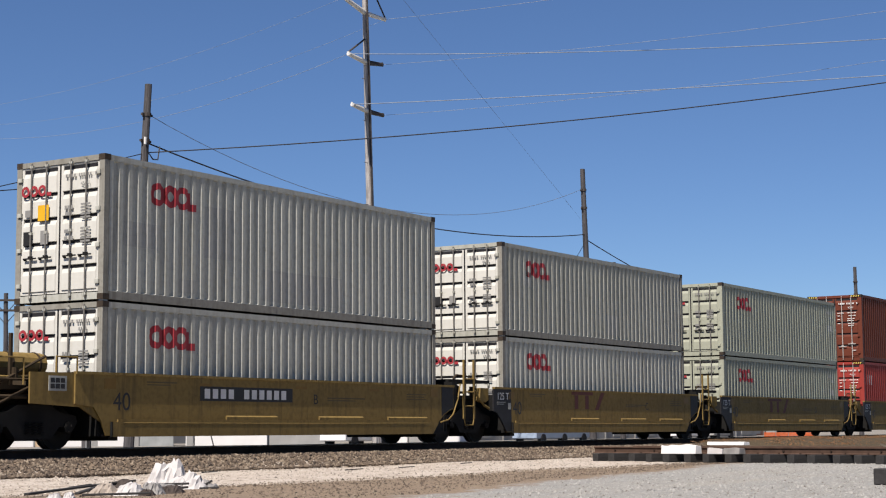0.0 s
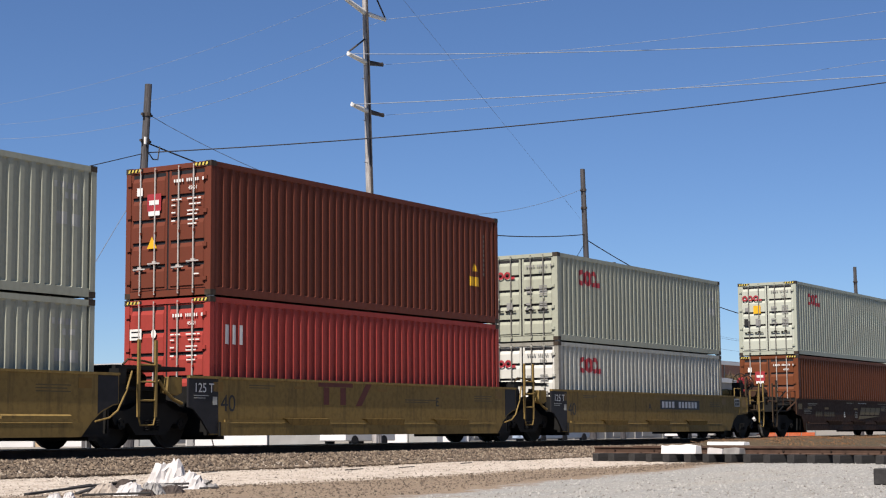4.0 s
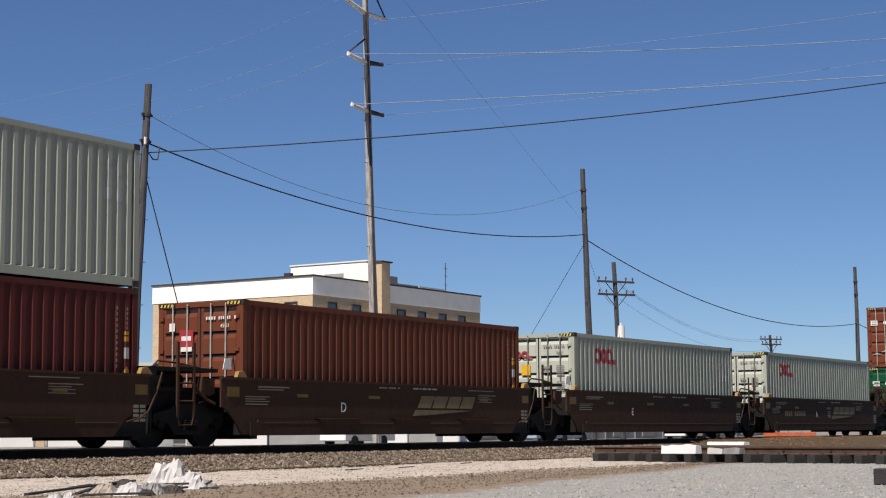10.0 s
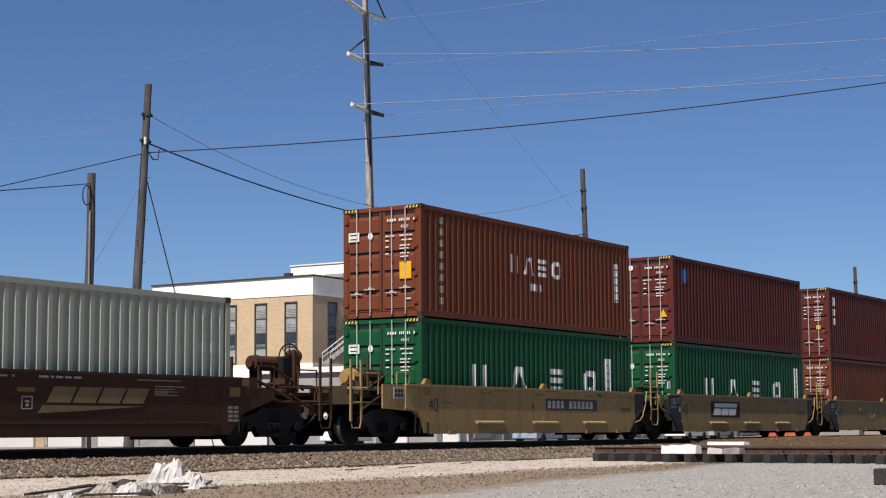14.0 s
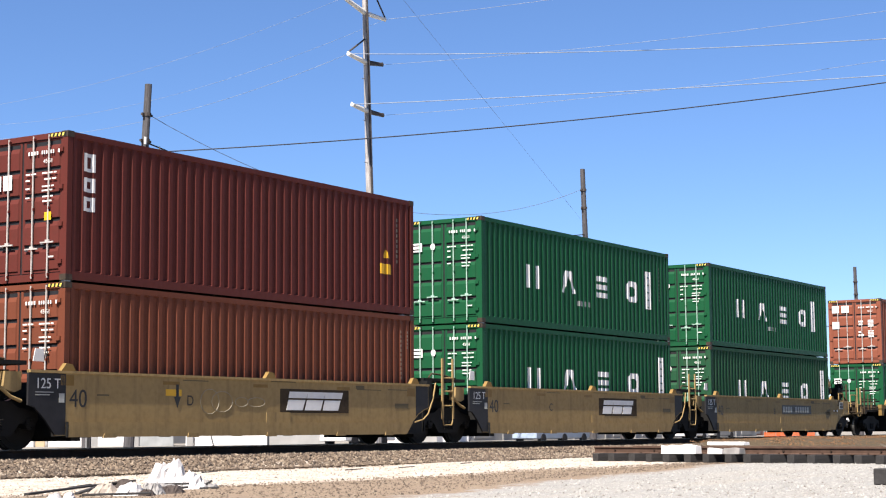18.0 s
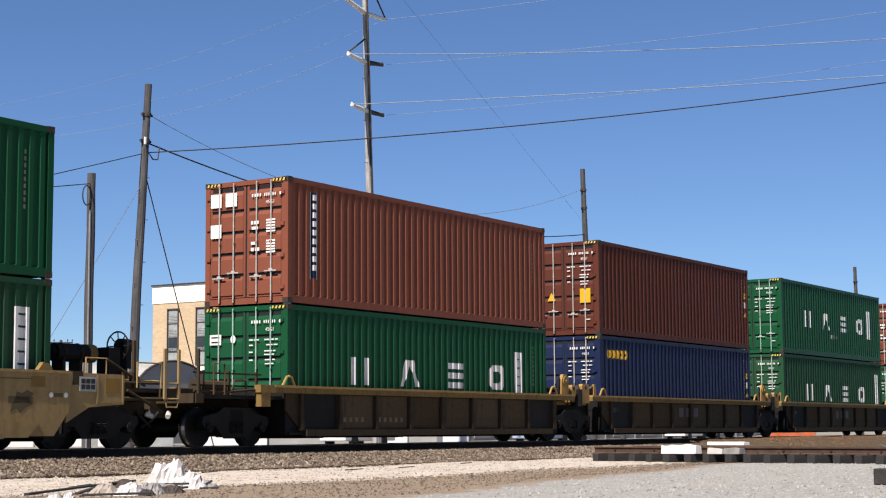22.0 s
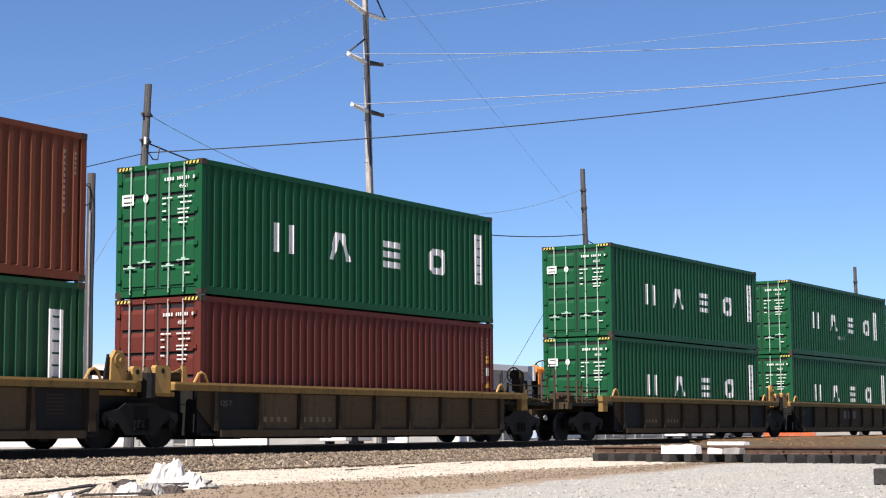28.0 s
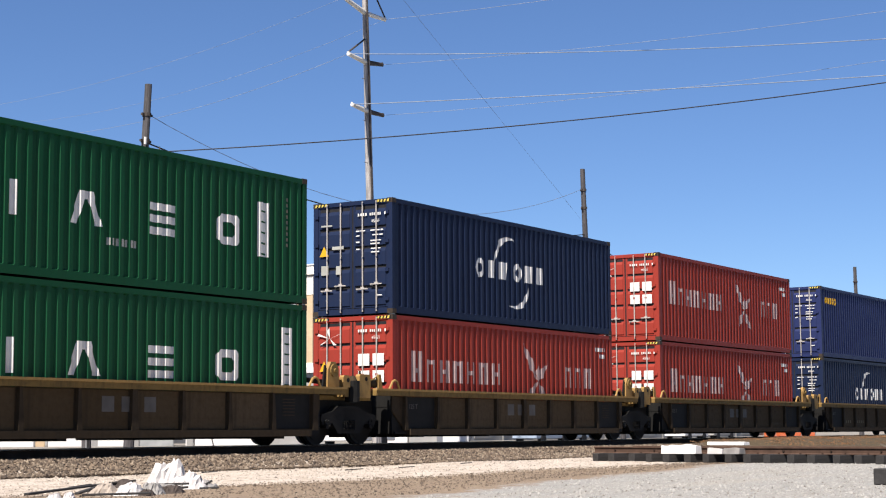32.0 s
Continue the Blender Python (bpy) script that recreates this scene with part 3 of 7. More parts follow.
def ring_door(bm, h, k):
    if k == 3:
        box(bm, -0.041, -0.037, du(1.02), du(0.90), h - 0.735, h - 0.66)
        return
    cy, cz = du(0.30 + 0.235 * k), h - 0.62
    prev = None
    for i in range(17):
        t = 2 * math.pi * i / 16
        now = [bm.verts.new((-0.040, cy - r * math.cos(t), cz + r * math.sin(t))) for r in (0.055, 0.115)]
        if prev:
            bm.faces.new((prev[0], prev[1], now[1], now[0]))
        prev = now


def hazard(bm, h):
    for base in (0.06, WIDE - 0.06 - 0.40):
        for k in range(4):
            u = base + 0.10 * k
            v = [bm.verts.new((-0.008, du(a), z)) for a, z in ((u, h - 0.095), (u + 0.05, h - 0.095), (u + 0.075, h - 0.03), (u + 0.025, h - 0.03))]
            bm.faces.new(v)


def container(label, colour, h, at, marks=(), ink="ink_black", trim=None, extra=()):
    paint_m, trim_m = M[colour], M[trim or colour]
    pale = colour.startswith("box")
    ob = thing("shipping_container", label, "shipping container", at, "containers on the train")
    for s in (-1, 1):
        part("side_wall", ("side", h), side_sheet(h), paint_m, ob, (0, s * HALF, 0), turn=None if s < 0 else (0, 0, 180)).location = (0 if s < 0 else LONG, s * HALF, 0)
        part("top_rail", ("trail",), lambda bm: box(bm, 0.16, LONG - 0.16, -0.03, 0.03, -0.06, 0.05), trim_m, ob, (0, s * (HALF - 0.034), h - 0.062))
        part("bottom_rail", ("brail",), lambda bm: box(bm, 0.16, LONG - 0.16, -0.025, 0.025, -0.08, 0.08), M["sill_dirt"] if colour in ("box_white", "box_worn") else trim_m, ob, (0, s * (HALF - 0.030), 0.09))
        for x in (0.075, LONG - 0.075):
            part("corner_post", ("post", h), lambda bm: box(bm, -0.07, 0.07, -0.07, 0.07, 0.12, h - 0.12), M["sill_dirt"] if colour in ("box_white", "box_worn") else trim_m, ob, (x, s * (HALF - 0.075), 0))
            for z in (0.0, h - 0.118):
                part("corner_casting", ("cast",), lambda bm: box(bm, -0.089, 0.089, -0.081, 0.081, 0, 0.118), M["casting"], ob, (x + (0.012 if x < 1 else -0.012), s * (HALF - 0.080), z))
    part("roof", ("roof",), lambda bm: box(bm, 0.05, LONG - 0.05, -HALF + 0.065, HALF - 0.065, -0.05, -0.012), paint_m, ob, (0, 0, h))
    part("floor", ("cfloor",), lambda bm: box(bm, 0.1, LONG - 0.05, -HALF + 0.055, HALF - 0.055, 0.10, 0.15), M["sooty"], ob)
    part("end_wall", ("endw", h), lambda bm: box(bm, -0.05, -0.02, -HALF + 0.14, HALF - 0.14, 0.02, h - 0.05), paint_m, ob, (LONG, 0, 0))
    part("door_header", ("head",), lambda bm: box(bm, 0.0, 0.10, -HALF + 0.15, HALF - 0.15, -0.12, -0.012), M["sill_dirt"] if colour == "box_white" else trim_m, ob, (0, 0, h))
    part("door_sill", ("sill",), lambda bm: box(bm, 0.0, 0.10, -HALF + 0.15, HALF - 0.15, 0.01, 0.15), trim_m, ob)
    # Door gasket; its black also fills the grooves in place of their shadow lines.
    part("door_gasket", ("gasket", h), lambda bm: box(bm, 0.03, 0.045, -HALF + 0.145, HALF - 0.145, 0.151, h - 0.121), M["black"], ob)
    for s in (-1, 1):
        # White and grey-green boxes take the door paints with sunlight in their colour.
        door = part("door", ("door", h), door_fill(h), M[{"box_white": "door_white_lit", "box_worn": "door_white_lit", "box_clean": "door_pale_lit"}.get(colour, colour)], ob, (0.020, s * 0.548, 0))
        for r in (-0.21, 0.21):
            rod = part("lock_rod", ("rod", h), lambda bm: tube(bm, (-0.045, 0, 0.06), (-0.045, 0, h - 0.05), 0.019, 6), M["rod"] if pale else M["rod_green"] if colour.startswith("green") else M["rod_pale"], door, (-0.012, r, 0))
            part("rod_bracket", ("bracket", h), lambda bm: [box(bm, -0.06, -0.008, -0.035, 0.035, z, z + 0.05) for z in (0.10, h * 0.48, h - 0.14)], trim_m, door, (-0.012, r, 0))["kind"] = "stuff"
            part("door_handle", ("handle",), lambda bm: [box(bm, -0.07, -0.045, -0.17, 0.18, 0.89, 0.918), box(bm, -0.065, -0.02, -0.05, 0.05, 0.918, 0.955), box(bm, -0.05, -0.02, 0.12, 0.18, 0.865, 0.895)], M["grime_and_shade"] if pale else M["rod_green"] if colour.startswith("green") else M["rod_pale"], door, (-0.012, r, 0 if pale else -0.16 if r < 0 else -0.27))
        for k in range(4):
            z = 0.36 + k * (h - 0.72) / 3
            part("hinge", ("hinge",), lambda bm: box(bm, -0.035, 0.02, -0.06, 0.05, -0.04, 0.04), trim_m, door, (-0.012, s * 0.56 if s > 0 else -0.51, z))
    # codes on the doors
    txt = M[ink]
    bars_on_door(ob, "codes", [(1.42 + 0.075 * k, 1.462 + 0.075 * k, 0.35, 0.42) for k in range(4)] + [(1.78 + 0.06 * k, 1.812 + 0.06 * k, 0.35, 0.42) for k in range(6)] + [(2.22, 2.26, 0.35, 0.42)] + ([] if h == HIGH else [(1.84 + 0.06 * k, 1.87 + 0.06 * k, 0.50, 0.57) for k in range(4)]), M["ink_grey"] if ink == "ink_black" else txt, h)
    if h == HIGH:
        code = new("lettering", text_mesh("45G1", 0.115, M["ink_grey"] if ink == "ink_black" else txt))
        code.parent, code.location, code.rotation_euler = ob, (-0.040, du(1.83), h - 0.60), (radians(90), 0, radians(-90))
        tagged(code, kind="stuff")
    if "weights" in extra:
        bars_on_door(ob, "weights", [(1.40, 1.46, 0.98, 1.06), (1.48, 1.54, 0.98, 1.06), (1.56, 1.62, 0.98, 1.06), (1.42, 1.60, 1.11, 1.18), (1.40, 1.54, 1.46, 1.53), (1.40, 1.48, 1.60, 1.68), (1.52, 1.64, 1.60, 1.68)], M["ink_grey"] if ink == "ink_black" else txt, h)
        bars_on_door(ob, "weights2", [(1.84, 2.10, 0.96 + 0.065 * k, 1.0 + 0.065 * k) for k in range(5)] + [(1.84, 2.10, 1.44 + 0.065 * k, 1.48 + 0.065 * k) for k in range(5)], M["ink_grey"] if ink == "ink_black" else txt, h)
    if "lines" in extra:
        rows = ((1.36, 0.78, (3, 4)), (1.80, 0.78, (4, 3, 2)), (1.36, 0.90, (3,)), (1.86, 0.90, (5, 3)), (1.36, 1.06, (3,)), (1.80, 1.04, (6, 2)), (1.80, 1.12, (5, 2)), (1.36, 1.24, (3,)), (1.82, 1.24, (5, 2)), (1.82, 1.33, (4, 2)), (2.0, 2.42, (4,)))
        dashes = []
        for u, drop, words in rows:
            for w in words:
                dashes.append((u, u + 0.036 * w, drop, drop + 0.028))
                u += 0.036 * w + 0.03
        bars_on_door(ob, "lines", dashes, txt, h)
    if "rings" in extra:
        for k in range(4):
            part("marking", ("doorrings", h, k), lambda bm: ring_door(bm, h, k), M["ink_red"], ob, label="red painted mark")
    if "yellow" in extra:
        bars_on_door(ob, "yellow", [(0.66, 0.96, 0.92, 1.24)], M["ink_yellow"], h, "yellow warning sticker")
        bars_on_door(ob, "roundel", [(0.30, 0.46, 1.0, 1.14)], M["ink_grey"], h)
    if "plates" in extra:
        bars_on_door(ob, "plates", [(0.26, 0.50, 1.44, 1.72)], M["ink_black"], h, "black data plate")
        bars_on_door(ob, "plates2", [(0.74, 0.94, 1.44, 1.72)], M["ink_grey"], h)
    if "notice" in extra:
        bars_on_door(ob, "notice", [(0.20, 0.54, 0.64, 0.88)], M["ink_white"], h, "white notice sticker")
        part("marking", ("noticetext", h), lambda bm: [box(bm, -0.0435, -0.0405, du(0.49), du(0.25), h - d - 0.03, h - d) for d in (0.69, 0.80)], M["ink_black"], ob)["kind"] = "stuff"
        part("marking", ("disc", h), lambda bm: prism(bm, [(du(0.89) + 0.075 * math.cos(a), h - 0.76 + 0.095 * math.sin(a)) for a in (2 * math.pi * k / 14 for k in range(14))], -0.041, -0.037, "x"), M["ink_white"], ob, label="white round sticker")
    if "amber" in extra:
        bars_on_door(ob, "amber", [(1.80, 2.16, 1.48, 1.92)], M["ink_yellow"], h, "yellow warning sticker")
    if "amber_small" in extra:
        bars_on_door(ob, "ambers", [(1.88, 2.06, 1.56, 1.72)], M["ink_yellow"], h, "small yellow sticker")
    for word, u, drop in (("triangle", 0.81, 1.82), ("tri_left", 0.37, 1.38), ("tri_right", 2.07, 2.06)):
        if word in extra:
            part("marking", (word, h), lambda bm: prism(bm, ((du(u - 0.14), h - drop), (du(u + 0.14), h - drop), (du(u), h - drop + 0.26)), -0.042, -0.037, "x"), M["ink_yellow"], ob, label="yellow warning triangle")
    if "discs" in extra:
        for name, u, drop, r, ink_name, text in (("ddisc", 0.45, 0.72, 0.16, "ink_blue", "blue round mark"), ("ddisc2", 0.90, 0.36, 0.09, "ink_white", "white round sticker")):
            part("marking", (name, h), lambda bm: prism(bm, [(du(u) + r * math.cos(a), h - drop + r * math.sin(a)) for a in (2 * math.pi * k / 16 for k in range(16))], -0.041, -0.037, "x"), M[ink_name], ob, label=text)
    if "pale_plates" in extra:
        bars_on_door(ob, "pplates", [(0.28, 0.50, 1.62, 1.86), (0.74, 0.90, 1.64, 1.86), (0.62, 0.98, 1.14, 1.22), (0.28, 0.62, 0.58, 0.62)], M["ink_faint"], h)
    if "squares" in extra:
        [bars_on_door(ob, ("squares", k), [r], M["ink_white"], h, "white square placard") for k, r in enumerate(((0.20, 0.52, 0.28, 0.60), (0.64, 0.98, 0.28, 0.60), (0.20, 0.52, 1.0, 1.32)))]
    if "papers" in extra:
        [bars_on_door(ob, ("papers", u, d), [(u, u + 0.34, d, d + 0.30)], M["ink_white"], h, "white square placard") for u in (1.42, 1.86) for d in (0.96, 1.38)]
    if "lessor" in extra:
        bars_on_door(ob, "lessor", [(0.66, 1.06, 0.62, 1.00)], M["ink_red"], h, "red lessor panel")
        bars_on_door(ob, "lessor2", [(0.70, 1.02, 1.00, 1.10)], M["ink_white"], h)
        part("marking", ("lessor3", h), lambda bm: box(bm, -0.045, -0.041, du(1.00), du(0.72), h - 0.86, h - 0.76), M["ink_white"], ob)
        bars_on_door(ob, "lessor4", [(0.36, 0.52, 0.46, 0.64)], M["ink_white"], h)
    if "bigword" in extra:
        bars_on_door(ob, "bigword", [(0.28, 0.40, 0.62, 1.06), (0.46, 0.68, 0.76, 1.06), (0.74, 0.98, 0.76, 1.06)], M["ink_white"], h)
    if "petal" in extra:
        part("marking", ("petal", h), lambda bm: [prism(bm, ((du(0.55), h - 0.55), (du(0.55 + 0.35 * math.cos(a) - 0.08), h - 0.55 + 0.2 * math.sin(a)), (du(0.55 + 0.38 * math.cos(a)), h - 0.55 + 0.24 * math.sin(a) + 0.03)), -0.042, -0.038, "x") for a in (0.4, 1.6, 2.7, 4.0, 5.3)], M["ink_white"], ob)
    if h == HIGH and "nohazard" not in extra:
        for base in (0.05, WIDE - 0.50):
            part("hazard_patch", ("hazb",), lambda bm: box(bm, -0.005, 0.0, -0.45, 0.0, -0.10, -0.025), M["grime_and_shade"], ob, (0, du(base), h))
        tagged(part("hazard_stripe", ("haz", h), lambda bm: hazard(bm, h), M["hazard"], ob), kind="stuff")
    for name, fill, mat_name, text in marks:
        artwork("marking", name, fill, M[mat_name], ob, h, text)
    return ob


def mk(name, fill, material, text=""):
    return (name, fill, material, text)


RINGS = (mk("rings", rings_mark, "ink_red", "red painted mark"), mk("fcodes", far_end_codes, "ink_faint"), mk("fpatch", far_end_patches, "ink_faint"))
RINGS_OVER = (mk("rings", rings_mark, "ink_red", "red painted mark"),)
WIDEB = (mk("wide", wide_marks, "ink_white", "white painted mark"), mk("stripb", strip_far, "ink_white"), mk("over_sblocksb", blocks_far, "green"))
WIDEM = (mk("wide", wide_marks, "ink_white", "white painted mark"), mk("strip", number_strip, "ink_white"), mk("over_sblocks", number_blocks, "green"), mk("addr", address_line, "ink_faint"), mk("fcol", far_end_column, "ink_dim"))
SMALLM = (mk("small", small_marks, "ink_white", "white painted mark"), mk("stripc", strip_orange, "ink_white"), mk("over_sblocksc", blocks_orange, "burnt"), mk("scol", strip_column, "ink_dim"))
PLAINM = (mk("fcol", far_end_column, "ink_dim"), mk("ylab", yellow_label, "ink_yellow"))
FAR_CODES = (mk("fthin", far_end_thin, "ink_dim"), mk("fyel", far_end_yellow, "ink_amber"), mk("fpl", far_end_plate, "ink_faint"))
KINDS = {
    "white": lambda h: ("weathered white corrugated steel container with red ring marks", "box_white", h, RINGS, "ink_black", None, ("rings", "weights", "plates")),
    "white_y": lambda h: ("dirty white corrugated steel container with a yellow door sticker", "box_white", h, (mk("patches", repair_patches, "patch"),) + RINGS_OVER, "ink_black", None, ("rings", "yellow", "weights", "plates", "nohazard")),
    "white_worn": lambda h: ("worn dull white corrugated steel container with red ring marks", "box_worn", h, (mk("lowpatch", low_patches, "patch"),) + RINGS_OVER, "ink_black", None, ("rings", "weights", "plates")),
    "maroon_plain": lambda h: ("plain dark maroon corrugated steel container", "maroon", h, FAR_CODES, "ink_white", None, ("lines",)),
    "grey": lambda h: ("pale grey corrugated steel container with red ring marks", "box_grey", h, RINGS, "ink_black", None, ("rings", "weights", "plates")),
    "clean": lambda h: ("clean pale grey-green high container with red ring marks", "box_clean", h, RINGS, "ink_black", None, ("rings", "yellow", "weights", "plates")),
    "maroon": lambda h: ("faded red-brown corrugated steel container with a yellow label", "brownred", h, PLAINM, "ink_white", None, ("lines", "triangle", "lessor")),
    "maroon_amber": lambda h: ("dark maroon container with a yellow warning sticker on its doors", "umber", h, FAR_CODES, "ink_white", None, ("lines", "amber", "triangle")),
    "maroon_dot": lambda h: ("dark maroon container with a small blue mark", "maroon", h, (mk("dot", dot_mark, "ink_blue", "blue painted mark"), mk("fcol", far_end_column, "ink_dim")), "ink_white", None, ("lines", "tri_right", "discs")),
    "maroon_tall": lambda h: ("maroon container with an upright column of white marks", "maroon", h, (mk("tall", tall_letters, "ink_white", "white painted mark"),) + FAR_CODES, "ink_white", None, ("lines", "bigword")),
    "maroon_strip": lambda h: ("maroon container with an upright column of white marks", "maroon", h, (mk("tallb", tall_near, "ink_white", "white painted mark"),) + PLAINM, "ink_white", None, ("lines", "amber_small", "bigword")),
    "brown": lambda h: ("red-brown corrugated steel container with a red lessor panel", "rust", h, FAR_CODES, "ink_white", None, ("lessor",)),
    "brown_dull": lambda h: ("dull red-brown corrugated steel container with a red lessor panel", "russet", h, FAR_CODES, "ink_white", None, ("lessor",)),
    "brown_plain": lambda h: ("plain rusty brown corrugated steel container", "russet", h, (mk("fthin", far_end_thin, "ink_dim"),), "ink_white", None, ("lines",)),
    "red": lambda h: ("bright red container with small white marks", "red", h, (mk("trio", trio_mark, "ink_white", "white painted mark"),), "ink_white", None, ("notice", "lines")),
    "scarlet": lambda h: ("orange-red container with a row of white bars", "scarlet", h, (mk("tallrow", tall_row, "ink_pink", "faded white painted bar"), mk("flower", flower_mark, "ink_pink", "faded white painted petal"), mk("fcodes", far_end_codes, "ink_white")), "ink_white", None, ("papers", "petal", "tri_left")),
    "orange": lambda h: ("burnt orange container with small white marks", "burnt", h, SMALLM, "ink_white", None, ("notice", "lines", "amber")),
    "orange_brown": lambda h: ("dull orange-brown container with a blue band of white marks", "russet", h, (mk("strip2", blue_band, "navy"), mk("over_strip", band_letters, "ink_white"), mk("fthin", far_end_thin, "ink_dim")), "ink_white", None, ("weights", "pale_plates")),
    "orange_strip": lambda h: ("faded orange container with white square placards on its doors", "orange", h, (mk("strip2", blue_band, "navy"), mk("over_strip", band_letters, "ink_white"), mk("fcol", far_end_column, "ink_dim")), "ink_white", None, ("squares", "weights")),
    "green": lambda h: ("green corrugated steel container with large white marks", "green", h, WIDEM, "ink_white", None, ("notice", "lines")),
    "green_b": lambda h: ("green corrugated steel container with large white marks", "green", h, WIDEB, "ink_white", None, ("notice", "lines")),
    "green_old": lambda h: ("faded olive green corrugated steel container with large white marks", "green_faded", h, WIDEB, "ink_white", None, ("notice", "lines")),
    "navy": lambda h: ("navy blue container with white slabs and sweeping arcs", "navy", h, (mk("slabs", slab_row, "ink_white", "white painted slab"), mk("sweeps", sweep_arcs, "ink_white", "white painted arc")), "ink_white", None, ("lines", "tri_left", "pale_plates")),
    "blue_bright": lambda h: ("bright blue corrugated steel container with yellow ring marks", "blue_bright", h, (mk("yrow", yellow_row, "ink_yellow", "yellow painted ring"),) + FAR_CODES, "ink_white", None, ("lines",)),
    "blue": lambda h: ("blue corrugated steel container with yellow ring marks", "blue", h, (mk("yrow", yellow_row, "ink_yellow", "yellow painted ring"),) + FAR_CODES, "ink_white", None, ("lines",)),
}

# ---- well cars ----
GAP = {}
SIDE = 1.47                            # half width over the side walls
DECK = 0.30                            # height of the well floor, on which the lower boxes stand


def wheelset(parent, x, r):
    """An axle with two wheels; it turns as the car rolls."""
    axle = part("wheelset", ("axle", r), lambda bm: [tube(bm, (0, -1.05, 0), (0, 1.05, 0), 0.085, 10)], M["grime_and_shade"], parent, (x, 0, r))
    for s in (-1, 1):
        def fill(bm, s=s):
            tube(bm, (0, -0.065, 0), (0, 0.065, 0), r, 28)
            tube(bm, (0, s * 0.045, 0), (0, s * 0.075, 0), r * 0.78, 20)
            tube(bm, (0, -0.12, 0), (0, 0.12, 0), 0.14, 12)
            tube(bm, (0, s * -0.066, 0), (0, s * -0.090, 0), r + 0.028, 28)
        wheel = part("wheel", ("wheel", r, s), fill, M["grime_and_shade"], axle, (0, s * 0.765, 0))
        part("wheel_tread", ("tread", r), lambda bm: tube(bm, (0, -0.045, 0), (0, 0.045, 0), r + 0.002, 28), M["steel"], axle, (0, s * 0.775, 0))
        part("bearing_cap", ("cap", s), lambda bm: [tube(bm, (0, s * 0.0, 0), (0, s * 0.16, 0), 0.115, 8), *[box(bm, math.cos(a) * 0.07 - 0.02, math.cos(a) * 0.07 + 0.02, min(s * 0.15, s * 0.185), max(s * 0.15, s * 0.185), math.sin(a) * 0.07 - 0.02, math.sin(a) * 0.07 + 0.02) for a in (0.5, 2.6, 4.7)]], M["grime_and_shade"], axle, (0, s * 1.02, 0))
    return axle


SPINNING = []


def truck(car, x, r, base):
    for s in (-1, 1):
        frame_pts = ((-base / 2 - 0.24, r + 0.10), (-base / 2 - 0.20, r + 0.22), (-base / 2 + 0.25, r + 0.30), (-0.42, r + 0.42), (0.42, r + 0.42), (base / 2 - 0.25, r + 0.30), (base / 2 + 0.20, r + 0.22), (base / 2 + 0.24, r + 0.10),
                     (base / 2 + 0.16, r - 0.02), (base / 2 - 0.22, r + 0.02), (0.45, r - 0.22), (-0.45, r - 0.22), (-base / 2 + 0.22, r + 0.02), (-base / 2 - 0.16, r - 0.02))
        part("truck_side_frame", ("sframe", r, base), lambda bm: prism(bm, frame_pts, -0.09, 0.09), M["grime_and_shade"], car, (x, s * 1.06, 0))
        for k in (-0.16, 0.0, 0.16):
            part("truck_spring", ("spring", r), lambda bm: path_tube(bm, [(0.06 * math.cos(1.05 * k), 0.06 * math.sin(1.05 * k), r - 0.14 + 0.0075 * k) for k in range(31)], 0.013, 4), M["grime_and_shade"], car, (x + k, s * 1.16, 0))
    part("truck_bolster", ("bolster", r), lambda bm: box(bm, -0.22, 0.22, -1.15, 1.15, r + 0.05, r + 0.36), M["grime_and_shade"], car, (x, 0, 0))
    for s in (-1, 1):
        SPINNING.append((wheelset(car, x + s * base / 2, r), r))


def ladder(car, x, y, z0, z1, wide, rungs, material, key):
    def fill(bm):
        for s in (0, wide):
            tube(bm, (s, 0, z0), (s, 0, z1), 0.022, 6)
        for k in range(rungs):
            z = z0 + 0.10 + (z1 - z0 - 0.25) * k / max(1, rungs - 1)
            tube(bm, (0, 0, z), (wide, 0, z), 0.017, 6)
    return part("ladder", ("ladder", key, z0, z1, wide, rungs), fill, material, car, (x, y, 0))


def brake_wheel(car, x, y, z, material, housing, r=0.29, side=1):
    """A spoked wheel before (side 1) or behind (side -1) its gear housing."""
    def fill(bm):
        n = 20
        path_tube(bm, [(0, r * math.cos(2 * math.pi * k / n), r * math.sin(2 * math.pi * k / n)) for k in range(n + 1)], 0.018, 6)
    far = 0.28 if side > 0 else 0.46
    drum = part("handbrake_housing", ("drum", side), lambda bm: [tube(bm, (side * 0.05, 0, 0), (side * far, 0, 0), 0.16 if side > 0 else 0.11, 12), tube(bm, (side * (far - 0.02), 0, 0.02), (side * (far + 0.06), 0, 0.02), 0.13, 12), box(bm, *sorted((side * (far - 0.16), side * (far - 0.02))), -0.13, 0.13, -0.45, 0.02)], M[housing], car, (x, y, z))
    wheel = part("brake_wheel", ("bwheel", r), fill, material, car, (x, y, z))
    part("hub", ("bhub",), lambda bm: tube(bm, (-0.05, 0, 0), (0.06, 0, 0), 0.05, 8), material, wheel)
    for k in range(8):
        part("spoke", ("bspoke", r), lambda bm: tube(bm, (0.02, 0, 0.04), (0, 0, r - 0.005), 0.012, 5), material, wheel, turn=(45 * k, 0, 0))
    part("stand", ("bstand", side), lambda bm: box(bm, *sorted((side * (far - 0.14), side * (far - 0.04))), -0.06, 0.06, -0.9, -0.4), material, drum)


ENDS = {"ochre": (-0.98, 12.60), "car_tan": (-1.15, 12.42), "mineral": (-1.05, 12.26)}   # front and rear of the side walls


